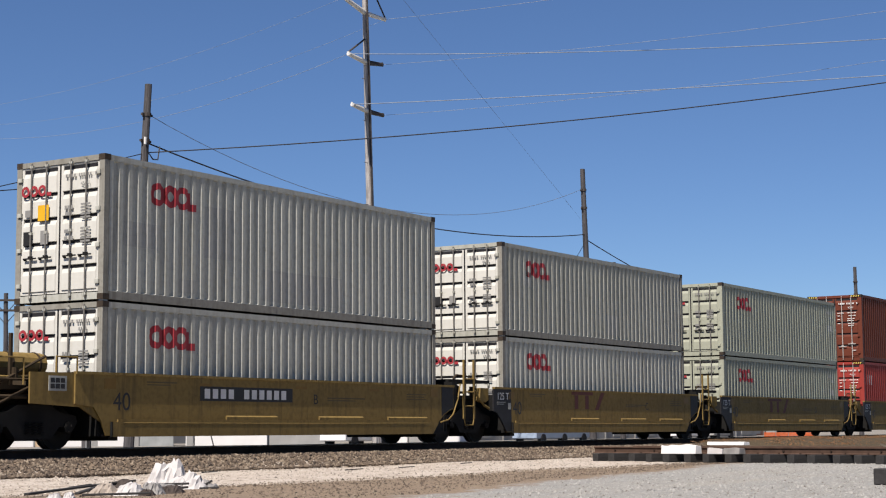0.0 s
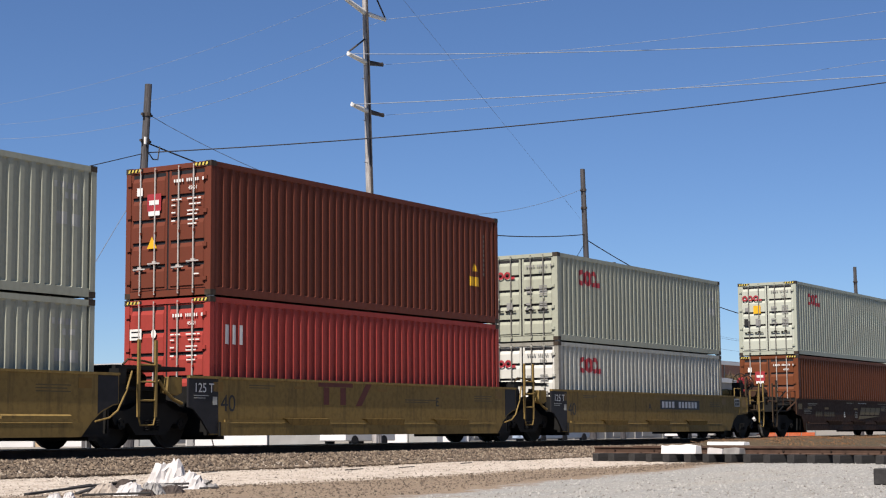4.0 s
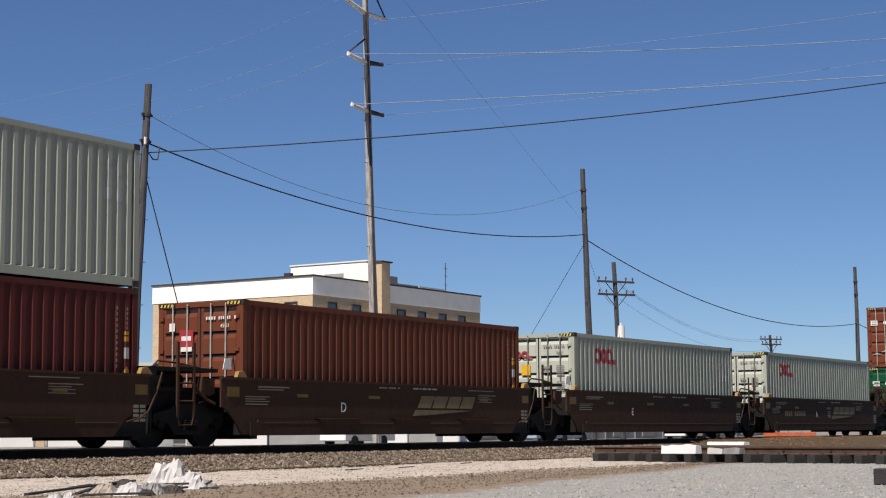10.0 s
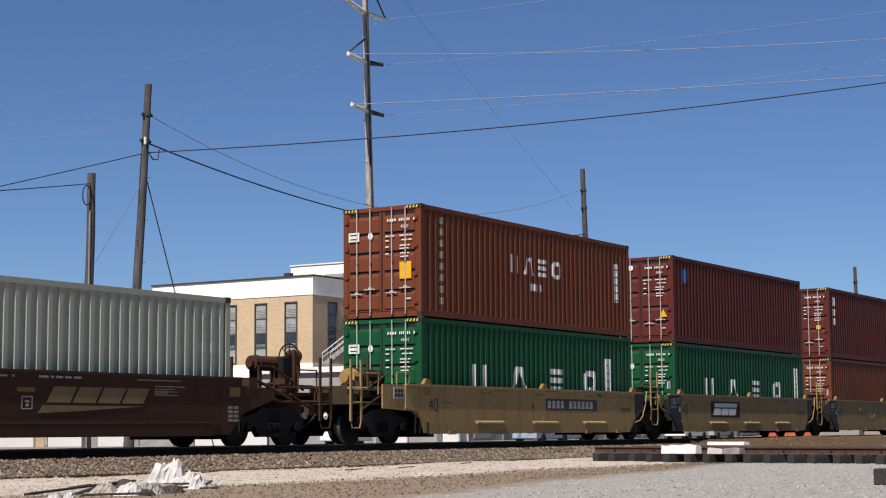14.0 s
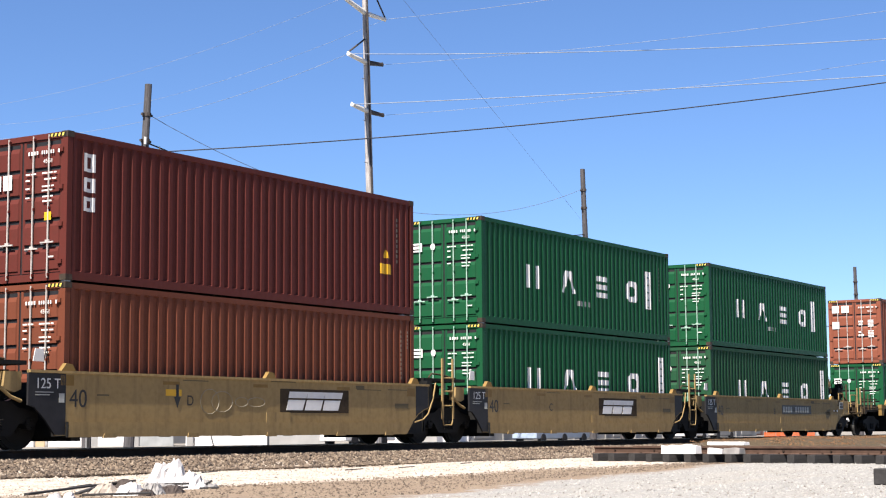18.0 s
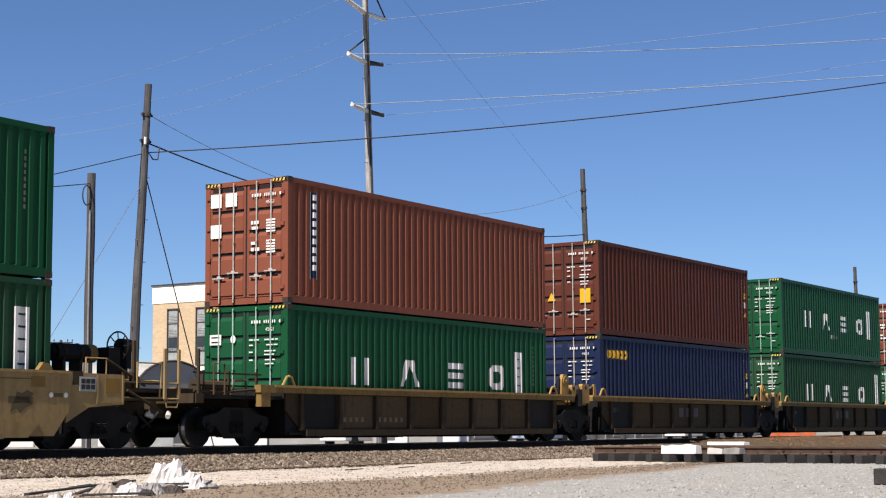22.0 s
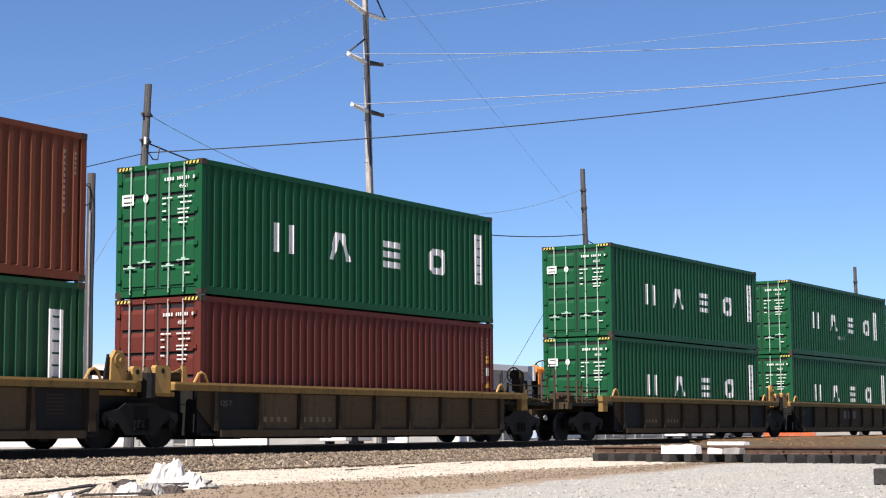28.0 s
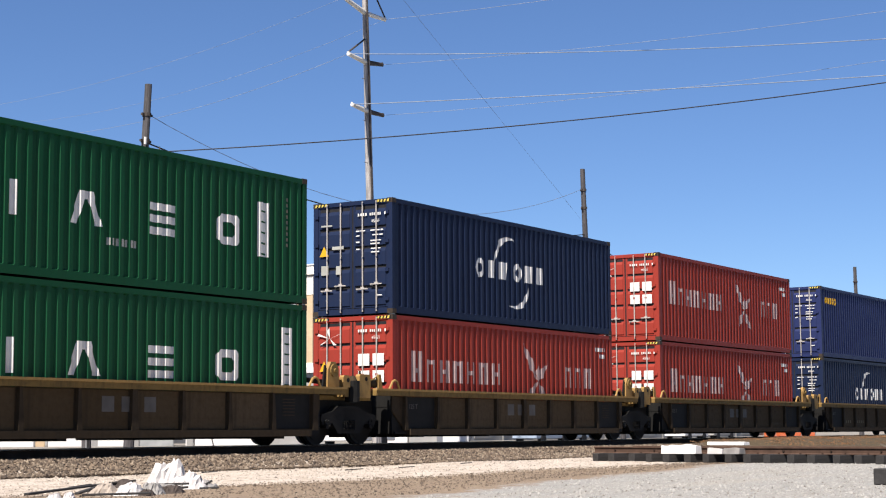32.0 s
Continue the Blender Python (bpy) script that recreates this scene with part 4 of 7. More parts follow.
def ledge_plate(bm, s):
    """A bent step plate: a top flange, a sloping face and chamfered ends."""
    top = [bm.verts.new(p) for p in ((0, s * 0.02, 0.17), (1.66, s * 0.02, 0.17), (1.66, s * 0.13, 0.165), (0, s * 0.13, 0.165))]
    low = [bm.verts.new(p) for p in ((0.30, s * 0.02, 0.0), (1.74, s * 0.02, 0.0), (1.74, s * 0.06, 0.0), (0.30, s * 0.06, 0.0))]
    bm.faces.new(top)
    bm.faces.new(low[::-1])
    for i in range(4):
        bm.faces.new((top[i], low[i], low[(i + 1) % 4], top[(i + 1) % 4]))
    bmesh.ops.recalc_face_normals(bm, faces=bm.faces)


def side_solid(car, body, s, tan, a, b, first, last, ledges=()):
    """A full-height side wall from a to b, arched over the wheels, with chords, steps and pipe."""
    rear = ((b, 0.72), (b - 0.10, 0.60), (b - 0.38, 0.26)) if last else ((b, 0.86), (b - 0.15, 0.84), (b - 0.45, 0.72), (b - 0.80, 0.48), (b - 1.05, 0.26))
    front = ((a + 0.85, 0.26), (a + 0.70, 0.55), (a + 0.50, 0.80), (a, 0.86)) if first else ((a + 0.70, 0.26), (a + 0.42, 0.58), (a + 0.16, 0.80), (a, 0.84))
    out = ((a, 1.46), (b, 1.46)) + rear + front
    wall = part("side_wall", ("wellside", a, first, last), lambda bm: prism(bm, out, -0.02, 0.02), body, car, (0, s * SIDE, 0))
    part("top_chord", ("wtop", a), lambda bm: box(bm, a, b, -0.045, 0.045, -0.05, 0.0), body, wall, (0, s * 0.012, 1.475))
    part("bottom_chord", ("wbot", a), lambda bm: prism(bm, ((a + 0.98, 0.52), (b - 0.78, 0.52), (b - 1.06, 0.235), (a + 0.98, 0.235)), -0.05, 0.05), body, wall, (0, s * 0.016, 0))
    # Added black cap: darkens the chord end that the sun would light.
    part("chord_end", ("wend", a), lambda bm: box(bm, a + 0.955, a + 0.975, -0.052, 0.052, 0.233, 0.525), M["grime_and_shade"], wall, (0, s * 0.016, 0))
    if tan:
        for x in (0.75, 3.2, 5.8, 8.4, 10.4):
            part("lift_pocket", ("pocket",), lambda bm: prism(bm, ((0, 0.215), (0.36, 0.215), (0.33, 0.30), (0.03, 0.30)), -0.02, 0.02), body, wall, (x, s * 0.062, 0))
        for x in ledges:
            part("step_ledge", ("tledge", s), lambda bm: prism(bm, ((0.02, 0.13), (s * 0.11, 0.07), (s * 0.11, 0.02), (0.02, 0.0)), 0, 1.45, "x"), body, wall, (x, 0, 0.46))
        part("step_box", ("sbox",), lambda bm: box(bm, 0, 0.85, -0.005, 0.005, 0.38, 0.74), body, wall, (5.85, s * 0.028, 0))
    else:
        for x in ledges if -1.0 not in ledges else ():
            part("step_ledge", ("mledge", s), lambda bm: ledge_plate(bm, s), body, wall, (x, 0, 0.44))
        for x in () if ledges else (3.45, 6.75, 9.55):
            part("step_ledge", ("ledge", s), lambda bm: prism(bm, ((0.02, 0.13), (s * 0.06, 0.07), (s * 0.06, 0.0), (0.02, -0.02)), 0, 1.75, "x"), body, wall, (x, 0, 0.56))
    if not tan:
        part("air_pipe", ("apipe",), lambda bm: path_tube(bm, [(0.3, 0, 0.50), (6.0, 0, 0.49), (11.3, 0, 0.50)], 0.018, 6), body, wall, (0, s * 0.055, 0))
        part("lower_flange", ("wfl",), lambda bm: box(bm, 0.15, 11.45, -0.02, 0.02, -0.03, 0.03), body, wall, (0, s * 0.045, 0.545))
    for x in (0.15, 3.2, 6.1, 9.1, 11.7):
        part("stiffener", ("stiff",), lambda bm: box(bm, 0, 0.06, -0.03, 0.03, 0.55, 1.42), body, wall, (x, -s * 0.03, 0))
    return wall


def flush(parent, key, rects, material, label="", dx=0.0):
    """Flat marks on the near side wall of a car."""
    return tagged(part("marking", key, lambda bm: [box(bm, x0, x1, -0.0235, -0.0205, z0, z1) for x0, x1, z0, z1 in rects], material, parent, (dx, 0, 0), label), kind="stuff" if len(rects) > 1 else "")


def stencils(wall, faint, dx):
    flush(wall, ("sten", 1), [(1.1, 2.2, 1.27, 1.30), (1.1, 2.0, 1.22, 1.24), (0.65, 1.5, 1.06 - 0.0, 1.08), (0.65, 1.35, 1.01, 1.03), (0.65, 1.5, 0.96, 0.98), (0.65, 1.42, 0.90, 0.92)], faint, dx=dx)
    flush(wall, ("sten", 2), [(9.9, 11.2, 1.34, 1.36), (10.4, 11.3, 1.22, 1.24), (10.4, 11.0, 1.17, 1.185), (10.4, 11.1, 1.12, 1.135), (10.4, 11.1, 1.05, 1.065)], faint, dx=dx)


def ladder_posts(car, x0, x1, y, z0, z1, rungs, material, key):
    """A sill ladder of two flat posts, each its own part, with round rungs and a stirrup below."""
    steps = part("ladder", ("lad", key), lambda bm: path_tube(bm, [(x0, y, z0 + 0.02), (x0 + 0.06, y, z0 - 0.16), (x1 - 0.06, y, z0 - 0.16), (x1, y, z0 + 0.02)], 0.018, 6), material, car)
    for z in rungs:
        part("rung", ("rung", key, z), lambda bm: tube(bm, (x0, y, z), (x1, y, z), 0.020, 6), material, steps)
    for x in (x0, x1):
        part("ladder_post", ("ladp", key, x), lambda bm: box(bm, x - 0.032, x + 0.032, y - 0.02, y + 0.02, z0, z1), material, steps)


def gap_gear(car, material, body, kind, colour):
    """Platform, ladder and bracing over a shared truck, between two wells."""
    GX = GAP[kind]
    b = ENDS[colour][1]
    n = 2 * GX - LONG + ENDS[colour][0]             # front of the next side wall
    part("end_platform", ("plat", kind), lambda bm: [box(bm, b + 0.14, n + 0.16, -1.26, 1.26, 1.57, 1.65), box(bm, b + 0.12, n - 0.10, -1.10, 1.10, 1.16, 1.24)], M["grime_and_shade"], car)
    part("centre_sill", ("gsill", kind), lambda bm: box(bm, b + 0.2, n - 0.2, -0.36, 0.36, 0.80, 1.16), M["grime_and_shade"], car)
    part("cross_beam", ("xbeam", kind), lambda bm: [box(bm, b + 0.06, b + 0.28, -1.42, 1.42, 1.28, 1.57), box(bm, b + 0.08, b + 0.26, -1.40, -1.22, 0.86, 1.28)], M["grime_and_shade"], car)
    # Black plate added behind the gap to block the view and imitate its shade.
    part("shear_plate", ("shear", kind), lambda bm: box(bm, b + 0.1, n - 0.05, -0.92, -0.88, 0.62, 1.16), M["grime_and_shade"], car)
    part("brake_cylinder", ("bcyl", kind), lambda bm: [tube(bm, (GX - 0.45, -0.5, 1.40), (GX + 0.40, -0.5, 1.40), 0.15, 12), box(bm, GX - 0.3, GX + 0.3, -0.7, -0.3, 1.22, 1.33)], material, car)
    ladder_posts(car, GX - 0.68, GX - 0.18, -1.42, 0.62, 2.16, (0.95, 1.32, 1.66), body, ("gap", kind))
    part("hose_bracket", ("gbrk", kind), lambda bm: prism(bm, ((n - 0.50, 1.12), (n - 0.22, 1.06), (n - 0.06, 1.12), (n - 0.06, 1.44), (n - 0.46, 1.44)), -1.36, -1.16), body, car)
    part("brake_hose", ("ghose", kind), lambda bm: path_tube(bm, [(n - 0.78, -1.38, 1.36), (n - 0.64, -1.40, 1.16), (n - 0.36, -1.40, 0.98), (n - 0.08, -1.38, 0.90)], 0.034, 6), body, car)
    part("drain_pipe", ("gpipe", kind), lambda bm: path_tube(bm, [(b + 0.42, -1.44, 1.52), (b + 0.20, -1.50, 1.12), (b - 0.06, -1.52, 0.74), (b - 0.30, -1.53, 0.60), (b - 0.7, -1.545, 0.53)], 0.019, 6), body, car)
    part("lock_lever", ("glev", kind), lambda bm: path_tube(bm, [(b + 0.3, -1.3, 1.65), (b + 0.42, -1.32, 1.76), (b + 0.9, -1.32, 1.74), (GX + 0.1, -1.30, 1.66)], 0.022, 6), M["sooty"], car)
    for x in (GX - 0.9, GX + 0.35):
        part("valve", ("gvalve", kind, x), lambda bm: [tube(bm, (x, -1.05, 1.24), (x, -1.05, 1.48), 0.08, 8), tube(bm, (x - 0.14, -1.05, 1.36), (x + 0.14, -1.05, 1.36), 0.05, 8)], material, car)
    if colour != "ochre":
        plate = part("placard", ("gplac", kind), lambda bm: prism(bm, ((n + 0.24, 1.64), (n + 0.52, 1.64), (n + 0.50, 1.88), (n + 0.30, 1.88)), -1.34, -1.325), M["ink_white"], car, label="white tilted placard in a wire holder")
        part("holder", ("gplh", kind), lambda bm: path_tube(bm, [(n + 0.52, -1.32, 1.62), (n + 0.62, -1.30, 1.92), (n + 0.70, -1.28, 1.62)], 0.012, 5), M["grime_and_shade"], plate)
        for x in (b - 0.06, n + 0.75) if colour == "mineral" else ():
            part("corner_guide", ("gguide", kind, x), lambda bm: prism(bm, ((x - 0.16, 1.47), (x + 0.20, 1.47), (x + 0.06, 1.62), (x - 0.10, 1.60)), -1.44, -1.34), M["chord_top"], car)


def end_gear(car, side, material, body, brake, housing, colour):
    """The long coupler end of a car; side -1 at its front, +1 at its rear."""
    def X(d):
        return -d if side < 0 else LONG + d

    def bx(bm, d0, d1, *rest):
        a, b = sorted((X(d0), X(d1)))
        box(bm, a, b, *rest)
    k = side
    part("centre_sill", ("csill", k), lambda bm: bx(bm, 0.3, 3.55, -0.30, 0.30, 0.70, 1.10), material, car)
    part("coupler", ("coup", k), lambda bm: [bx(bm, 3.5, 3.84, -0.09, 0.09, 0.78, 0.98), bx(bm, 3.66, 3.86, -0.17, 0.17, 0.70, 1.06)], M["rail"], car)
    part("air_hose", ("hose", k), lambda bm: path_tube(bm, [(X(3.3), -0.35, 0.75), (X(3.55), -0.36, 0.55), (X(3.8), -0.3, 0.42)], 0.03, 6), M["black"], car)
    part("end_platform", ("eplat", k), lambda bm: [bx(bm, 0.5, 3.3, -1.15, 1.15, 1.12, 1.20), bx(bm, 3.1, 3.35, -1.40, 1.40, 0.95, 1.20)], material, car)
    part("end_beam", ("ebeam", k), lambda bm: [bx(bm, 0.35, 0.62, -1.46, 1.46, 1.22, 1.48)], material, car)
    d0, d1, z, r = {"mineral-1": (2.20, 2.82, 1.66, 0.23), "mineral1": (1.55, 2.75, 1.86, 0.17), "car_tan1": (0.72, 1.58, 1.88, 0.18), "ochre1": (1.10, 2.20, 1.62, 0.13)}.get(colour + str(k), (1.0, 2.1, 1.62, 0.22))
    tank = part("air_reservoir", ("resv", colour, k), lambda bm: [tube(bm, (X(d0), -0.55, z), (X(d1), -0.55, z), r, 14), tube(bm, (X(d0 - 0.08), -0.55, z), (X(d0), -0.55, z), r * 0.6, 12)], M["grime_and_shade"] if colour == "car_tan" else body, car)
    part("end_cap", ("rcap", colour, k), lambda bm: [tube(bm, (X(d1), -0.55, z), (X(d1 + 0.22), -0.55, z), r * 1.02, 14), tube(bm, (X(d1 + 0.22), -0.55, z), (X(d1 + 0.38), -0.55, z), r * 0.62, 12)], M["chord_top"] if colour == "car_tan" else body, tank)
    for d in (d0 + 0.15, d1 - 0.25):
        part("reservoir_strap", ("strap", colour, k, d), lambda bm: tube(bm, (X(d), -0.55, z), (X(d + 0.05), -0.55, z), r + 0.015, 14), material, tank)
        part("tank_cradle", ("cradle", colour, k, d), lambda bm: bx(bm, d - 0.03, d + 0.05, -0.70, -0.40, 1.19, z - r * 0.8), material, car)
    part("valve_box", ("valve", k), lambda bm: [bx(bm, 2.15, 2.55, -1.05, -0.65, 1.2, 1.52), bx(bm, 2.6, 2.8, -0.9, -0.7, 1.2, 1.45)], material, car)
    part("angle_cock", ("acock", k), lambda bm: [tube(bm, (X(3.30), -0.62, 0.70), (X(3.42), -0.70, 0.64), 0.055, 8), tube(bm, (X(3.36), -0.66, 0.62), (X(3.36), -0.66, 0.76), 0.03, 6)], M["arm"], car, label="pale angle cock on the brake pipe")
    ladder_posts(car, *sorted((X(2.98), X(3.40))), -1.42, 0.98 if colour == "car_tan" and side > 0 else 0.55, 2.0, (0.99, 1.30), body if colour != "mineral" or side > 0 else M["sooty"], ("end", colour, k))
    part("grab_rail", ("egrab", k), lambda bm: path_tube(bm, [(X(0.8), -1.35, 1.2), (X(0.8), -1.35, 1.75), (X(1.35), -1.35, 1.75), (X(1.35), -1.35, 1.2)], 0.02, 6), body, car)
    part("grab_rail", ("egrab2", k), lambda bm: path_tube(bm, [(X(2.2), -1.38, 1.2), (X(2.2), -1.38, 1.7), (X(2.9), -1.38, 1.7), (X(2.9), -1.38, 1.2)], 0.02, 6), body, car)
    part("end_post", ("epost", k), lambda bm: bx(bm, 2.3, 2.36, -1.2, -1.14, 1.2, 2.15), material, car)
    part("end_post", ("epost2", k), lambda bm: bx(bm, 3.0, 3.06, 1.2, 1.26, 1.2, 2.1), material, car)
    if body == M["mineral"]:
        part("side_stub", ("mstub", k), lambda bm: prism(bm, ((X(0.04), 1.30), (X(1.25), 1.24), (X(1.25), 1.02), (X(0.04), 0.66)), -1.448, -1.41), body, car)
        part("end_strut", ("mstrut", k), lambda bm: tube(bm, (X(0.6), -1.42, 1.45), (X(1.9), -1.42, 1.02), 0.035, 6), body, car)
    else:
        e, f = (1.75, 0.52) if side > 0 else (2.10, 1.18)
        panel = part("data_panel", ("dpan", k), lambda bm: bx(bm, f, f + 0.46, -1.462, -1.452, 1.10, 1.38), M["ink_faint"], car, label="white framed data panel")
        part("panel_sheet", ("dpsheet", k), lambda bm: [bx(bm, f + 0.05 + 0.13 * i, f + 0.16 + 0.13 * i, -1.466, -1.463, 1.14 + 0.11 * j, 1.23 + 0.11 * j) for i in range(3) for j in range(2)], M["ink_black"], panel)["kind"] = "stuff"
        part("side_stub", ("stub", k), lambda bm: prism(bm, ((X(0.20), 1.455), (X(e), 1.44), (X(e), 0.86), (X(0.80), 0.80), (X(0.20), 0.50)), -1.448, -1.41), body, car)
    for n, (z0, z1, y) in enumerate(((1.26, 1.30, -1.28), (1.36, 1.34, -1.18), (1.05, 0.98, -1.30))):
        part("brake_pipe", ("epipe", k, n), lambda bm: path_tube(bm, [(X(0.5), y, z0), (X(1.3), y - 0.02, z0), (X(1.7), y, z1), (X(3.1), y + 0.05, z1)], 0.026 + 0.008 * n, 6), body if n == 1 else material, car)
    part("brake_rod", ("erod", k), lambda bm: tube(bm, (X(1.5), -1.22, 1.75), (X(2.6), -1.22, 1.25), 0.028, 6), material, car)
    part("brake_rod", ("erod2", k), lambda bm: tube(bm, (X(2.0), -1.30, 1.15), (X(3.05), -1.30, 0.72), 0.03, 6), material, car)
    part("chain", ("echain", k), lambda bm: path_tube(bm, [(X(2.7), -0.9, 1.6), (X(2.5), -0.95, 1.42), (X(2.1), -1.0, 1.36), (X(1.6), -1.0, 1.40)], 0.018, 5), material, car)
    part("air_filter", ("efil", k), lambda bm: tube(bm, (X(2.25), -1.18, 1.28), (X(2.25), -1.18, 1.52), 0.075, 10), material, car)
    if side > 0 and colour != "mineral":
        part("stub_frame", ("stubf", k), lambda bm: [bx(bm, 1.00, 1.05, -1.462, -1.448, 0.88, 1.42), bx(bm, 1.70, 1.75, -1.462, -1.448, 0.88, 1.42), bx(bm, 1.05, 1.70, -1.460, -1.448, 0.88, 0.92)], body, car)
        part("stub_reflector", ("stubr", k), lambda bm: bx(bm, 1.24, 1.64, -1.453, -1.449, 1.08, 1.36), M["reflector"], car)
    if brake:
        d, y = {"mineral-1": (3.05, -0.25), "car_tan1": (2.20, -0.85), "mineral1": (2.75, -0.70)}.get(colour + str(k), (2.62, -0.85))
        brake_wheel(car, X(d), y, 2.04, M["grime_and_shade"], housing)
        part("brake_stand", ("bplate", colour, k), lambda bm: bx(bm, d - 0.42 if side > 0 else d - 0.40, d - 0.10, y - 0.16, y + 0.16, 1.19, 2.0), M["grime_and_shade"] if side > 0 else material, car)


def solid_unit(u, colour, letter, first, last, style, span, label):
    car = thing("well_car", label, "well car", (u, TRACK_Y, 0), "articulated well cars")
    body = M[colour]
    dark = M["sooty"] if colour != "mineral" else M["mineral"]
    for s in (-1, 1):
        wall = side_solid(car, body, s, colour == "car_tan", *ENDS[colour], first, last, ((2.25, 5.33, 8.43) if letter in "BCD" else (-1.0,)) if colour == "mineral" else (2.15, 5.25, 8.30) if letter in "AE" else ())
        if s < 0:
            near = wall
    part("well_floor", ("wfloor",), lambda bm: [box(bm, -0.2, 12.4, -1.42, 1.42, 0.24, 0.296)], M["grime_and_shade"], car)
    # Bulkheads are coloured black for the shade inside the wheel arches.
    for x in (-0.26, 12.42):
        part("bulkhead", ("bulk",), lambda bm: box(bm, 0, 0.05, -1.36, 1.36, 0.25, 1.28), M["grime_and_shade"], car, (x, 0, 0))
    # Added black plates stand in for the arch shade and hide the box.
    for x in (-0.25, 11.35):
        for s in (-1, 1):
            part("inner_skirt", ("skirt",), lambda bm: box(bm, 0, 0.95, -0.01, 0.01, 0.25, 1.0), M["grime_and_shade"], car, (x, s * 1.36, 0))
    for x in (0.05, 11.9):
        part("floor_saddle", ("saddle",), lambda bm: box(bm, 0, 0.25, -1.38, 1.38, 0.16, 0.24), M["grime_and_shade"], car, (x, 0, 0))
    if colour == "ochre":
        faint, strong = M["ink_olive"], M["ink_black"]
        if "number" in style:
            n0 = 2.62 if letter == "B" else 6.38
            flush(near, ("numpanel", letter), [(n0, n0 + 3.15, 0.96, 1.26)], M["ink_black"], "dark number panel")
            part("marking", ("numbars", letter), lambda bm: [box(bm, n0 + 0.14 + 0.26 * k, n0 + 0.31 + 0.26 * k, -0.028, -0.0245, 1.01, 1.21) for k in (0, 1, 2, 3, 5, 6, 7, 8, 9, 10)], M["ink_white"], near)["kind"] = "stuff"
        else:
            part("marking", ("emblem", 0), lambda bm: box(bm, 3.50, 4.86, -0.0235, -0.0205, 1.33, 1.43), M["ink_rust"], near, label="faded brown emblem bar")
            for x in (3.70, 4.36):
                part("marking", ("emblem", 1), lambda bm: box(bm, 0, 0.22, -0.0235, -0.0205, 0.92, 1.32), M["ink_rust"], near, (x, 0, 0), label="faded brown emblem block")
            part("marking", ("emblem", 2), lambda bm: prism(bm, ((4.98, 0.90), (5.22, 0.90), (5.66, 1.44), (5.42, 1.44)), -0.0235, -0.0205), M["ink_rust"], near, label="faded brown slanted emblem block")
        lettering("40", 0.50, strong, near, (0.04, -0.021, 0.75))
        lettering(letter, 0.32, strong, near, ({"B": 6.55, "A": 5.5}.get(letter, 8.5), -0.021, 0.93))
        flush(near, ("ost", 0), [(1.0, 1.9, 1.30, 1.325), (1.0, 1.7, 1.25, 1.27), (7.1, 8.6, 1.06, 1.085), (7.1, 8.2, 1.01, 1.03), (10.4, 11.3, 1.20, 1.22), (10.4, 11.2, 1.14, 1.16), (10.4, 11.3, 1.08, 1.10)], faint)
        flush(near, ("refl", 1), [(0.30, 0.62, 1.16, 1.36), (3.1, 3.5, 1.26, 1.32), (6.4, 6.8, 1.26, 1.32), (9.3, 9.7, 1.26, 1.32), (12.0, 12.35, 1.16, 1.36)], M["reflector"], "", -0.5)
    elif colour == "car_tan":
        if "number" in style:
            flush(near, ("tnum", 0), [(6.05, 9.25, 0.87, 1.20)], M["ink_black"], "dark number panel")
            part("marking", ("tnum", 1), lambda bm: [box(bm, 6.17 + 0.26 * k, 6.34 + 0.26 * k, -0.028, -0.0245, 0.93, 1.14) for k in (0, 1, 2, 3, 5, 6, 7, 8, 9, 10)], M["ink_faint"], near)["kind"] = "stuff"
        else:
            e0 = 2.35 if letter == "E" else 6.4
            flush(near, ("temb", 0), [(-0.06, 2.55, 0.73, 1.26)], M["sooty"], "dark emblem panel", e0)
            for x in (e0 + 0.16, e0 + 0.84, e0 + 1.52):
                part("marking", ("temb", 1), lambda bm: [prism(bm, ((0.08, 1.06), (0.74, 1.06), (0.80, 1.20), (0.12, 1.20)), -0.028, -0.0245), prism(bm, ((0.0, 0.79), (0.60, 0.79), (0.70, 1.02), (0.08, 1.02)), -0.028, -0.0245)], M["ink_white"], near, (x, 0, 0), "white emblem block")
        lettering("40", 0.48, M["ink_black"], near, (-0.12, -0.021, 0.80))
        lettering(letter, 0.30, M["ink_black"], near, ({"E": 8.5, "B": 5.2, "A": 5.2}.get(letter, 3.22), -0.021, 0.86))
        if last:
            part("marking", ("tlamp", 0), lambda bm: [tube(bm, (x, -0.030, 1.02), (x, -0.0205, 1.02), 0.05, 10) for x in (11.95, 12.33)], M["ink_white"], near, label="white round reflectors")
            part("marking", ("tlamp", 1), lambda bm: box(bm, 12.03, 12.25, -0.026, -0.0205, 0.985, 1.055), M["ink_olive"], near)
            part("marking", ("trust", 0), lambda bm: prism(bm, ((10.95, 0.70), (11.10, 0.76), (11.20, 0.68), (11.33, 0.78), (11.50, 0.84), (11.40, 0.93), (11.52, 1.04), (11.36, 1.10), (11.22, 1.04), (11.10, 1.07), (11.06, 0.92), (10.98, 0.84)), -0.0235, -0.0205), M["ink_olive"], near, label="dull brown rust stain")
        if letter == "D":
            flush(near, ("ttag", 0), [(2.58, 3.06, 1.05, 1.18)], M["ink_yellow"], "yellow stencilled tag")
            part("marking", ("tarrow", 0), lambda bm: prism(bm, ((2.93, 0.80), (3.03, 1.03), (2.97, 1.03), (2.97, 1.28), (2.89, 1.28), (2.89, 1.03), (2.83, 1.03)), -0.028, -0.0245), M["ink_black"], near, label="black painted arrow")
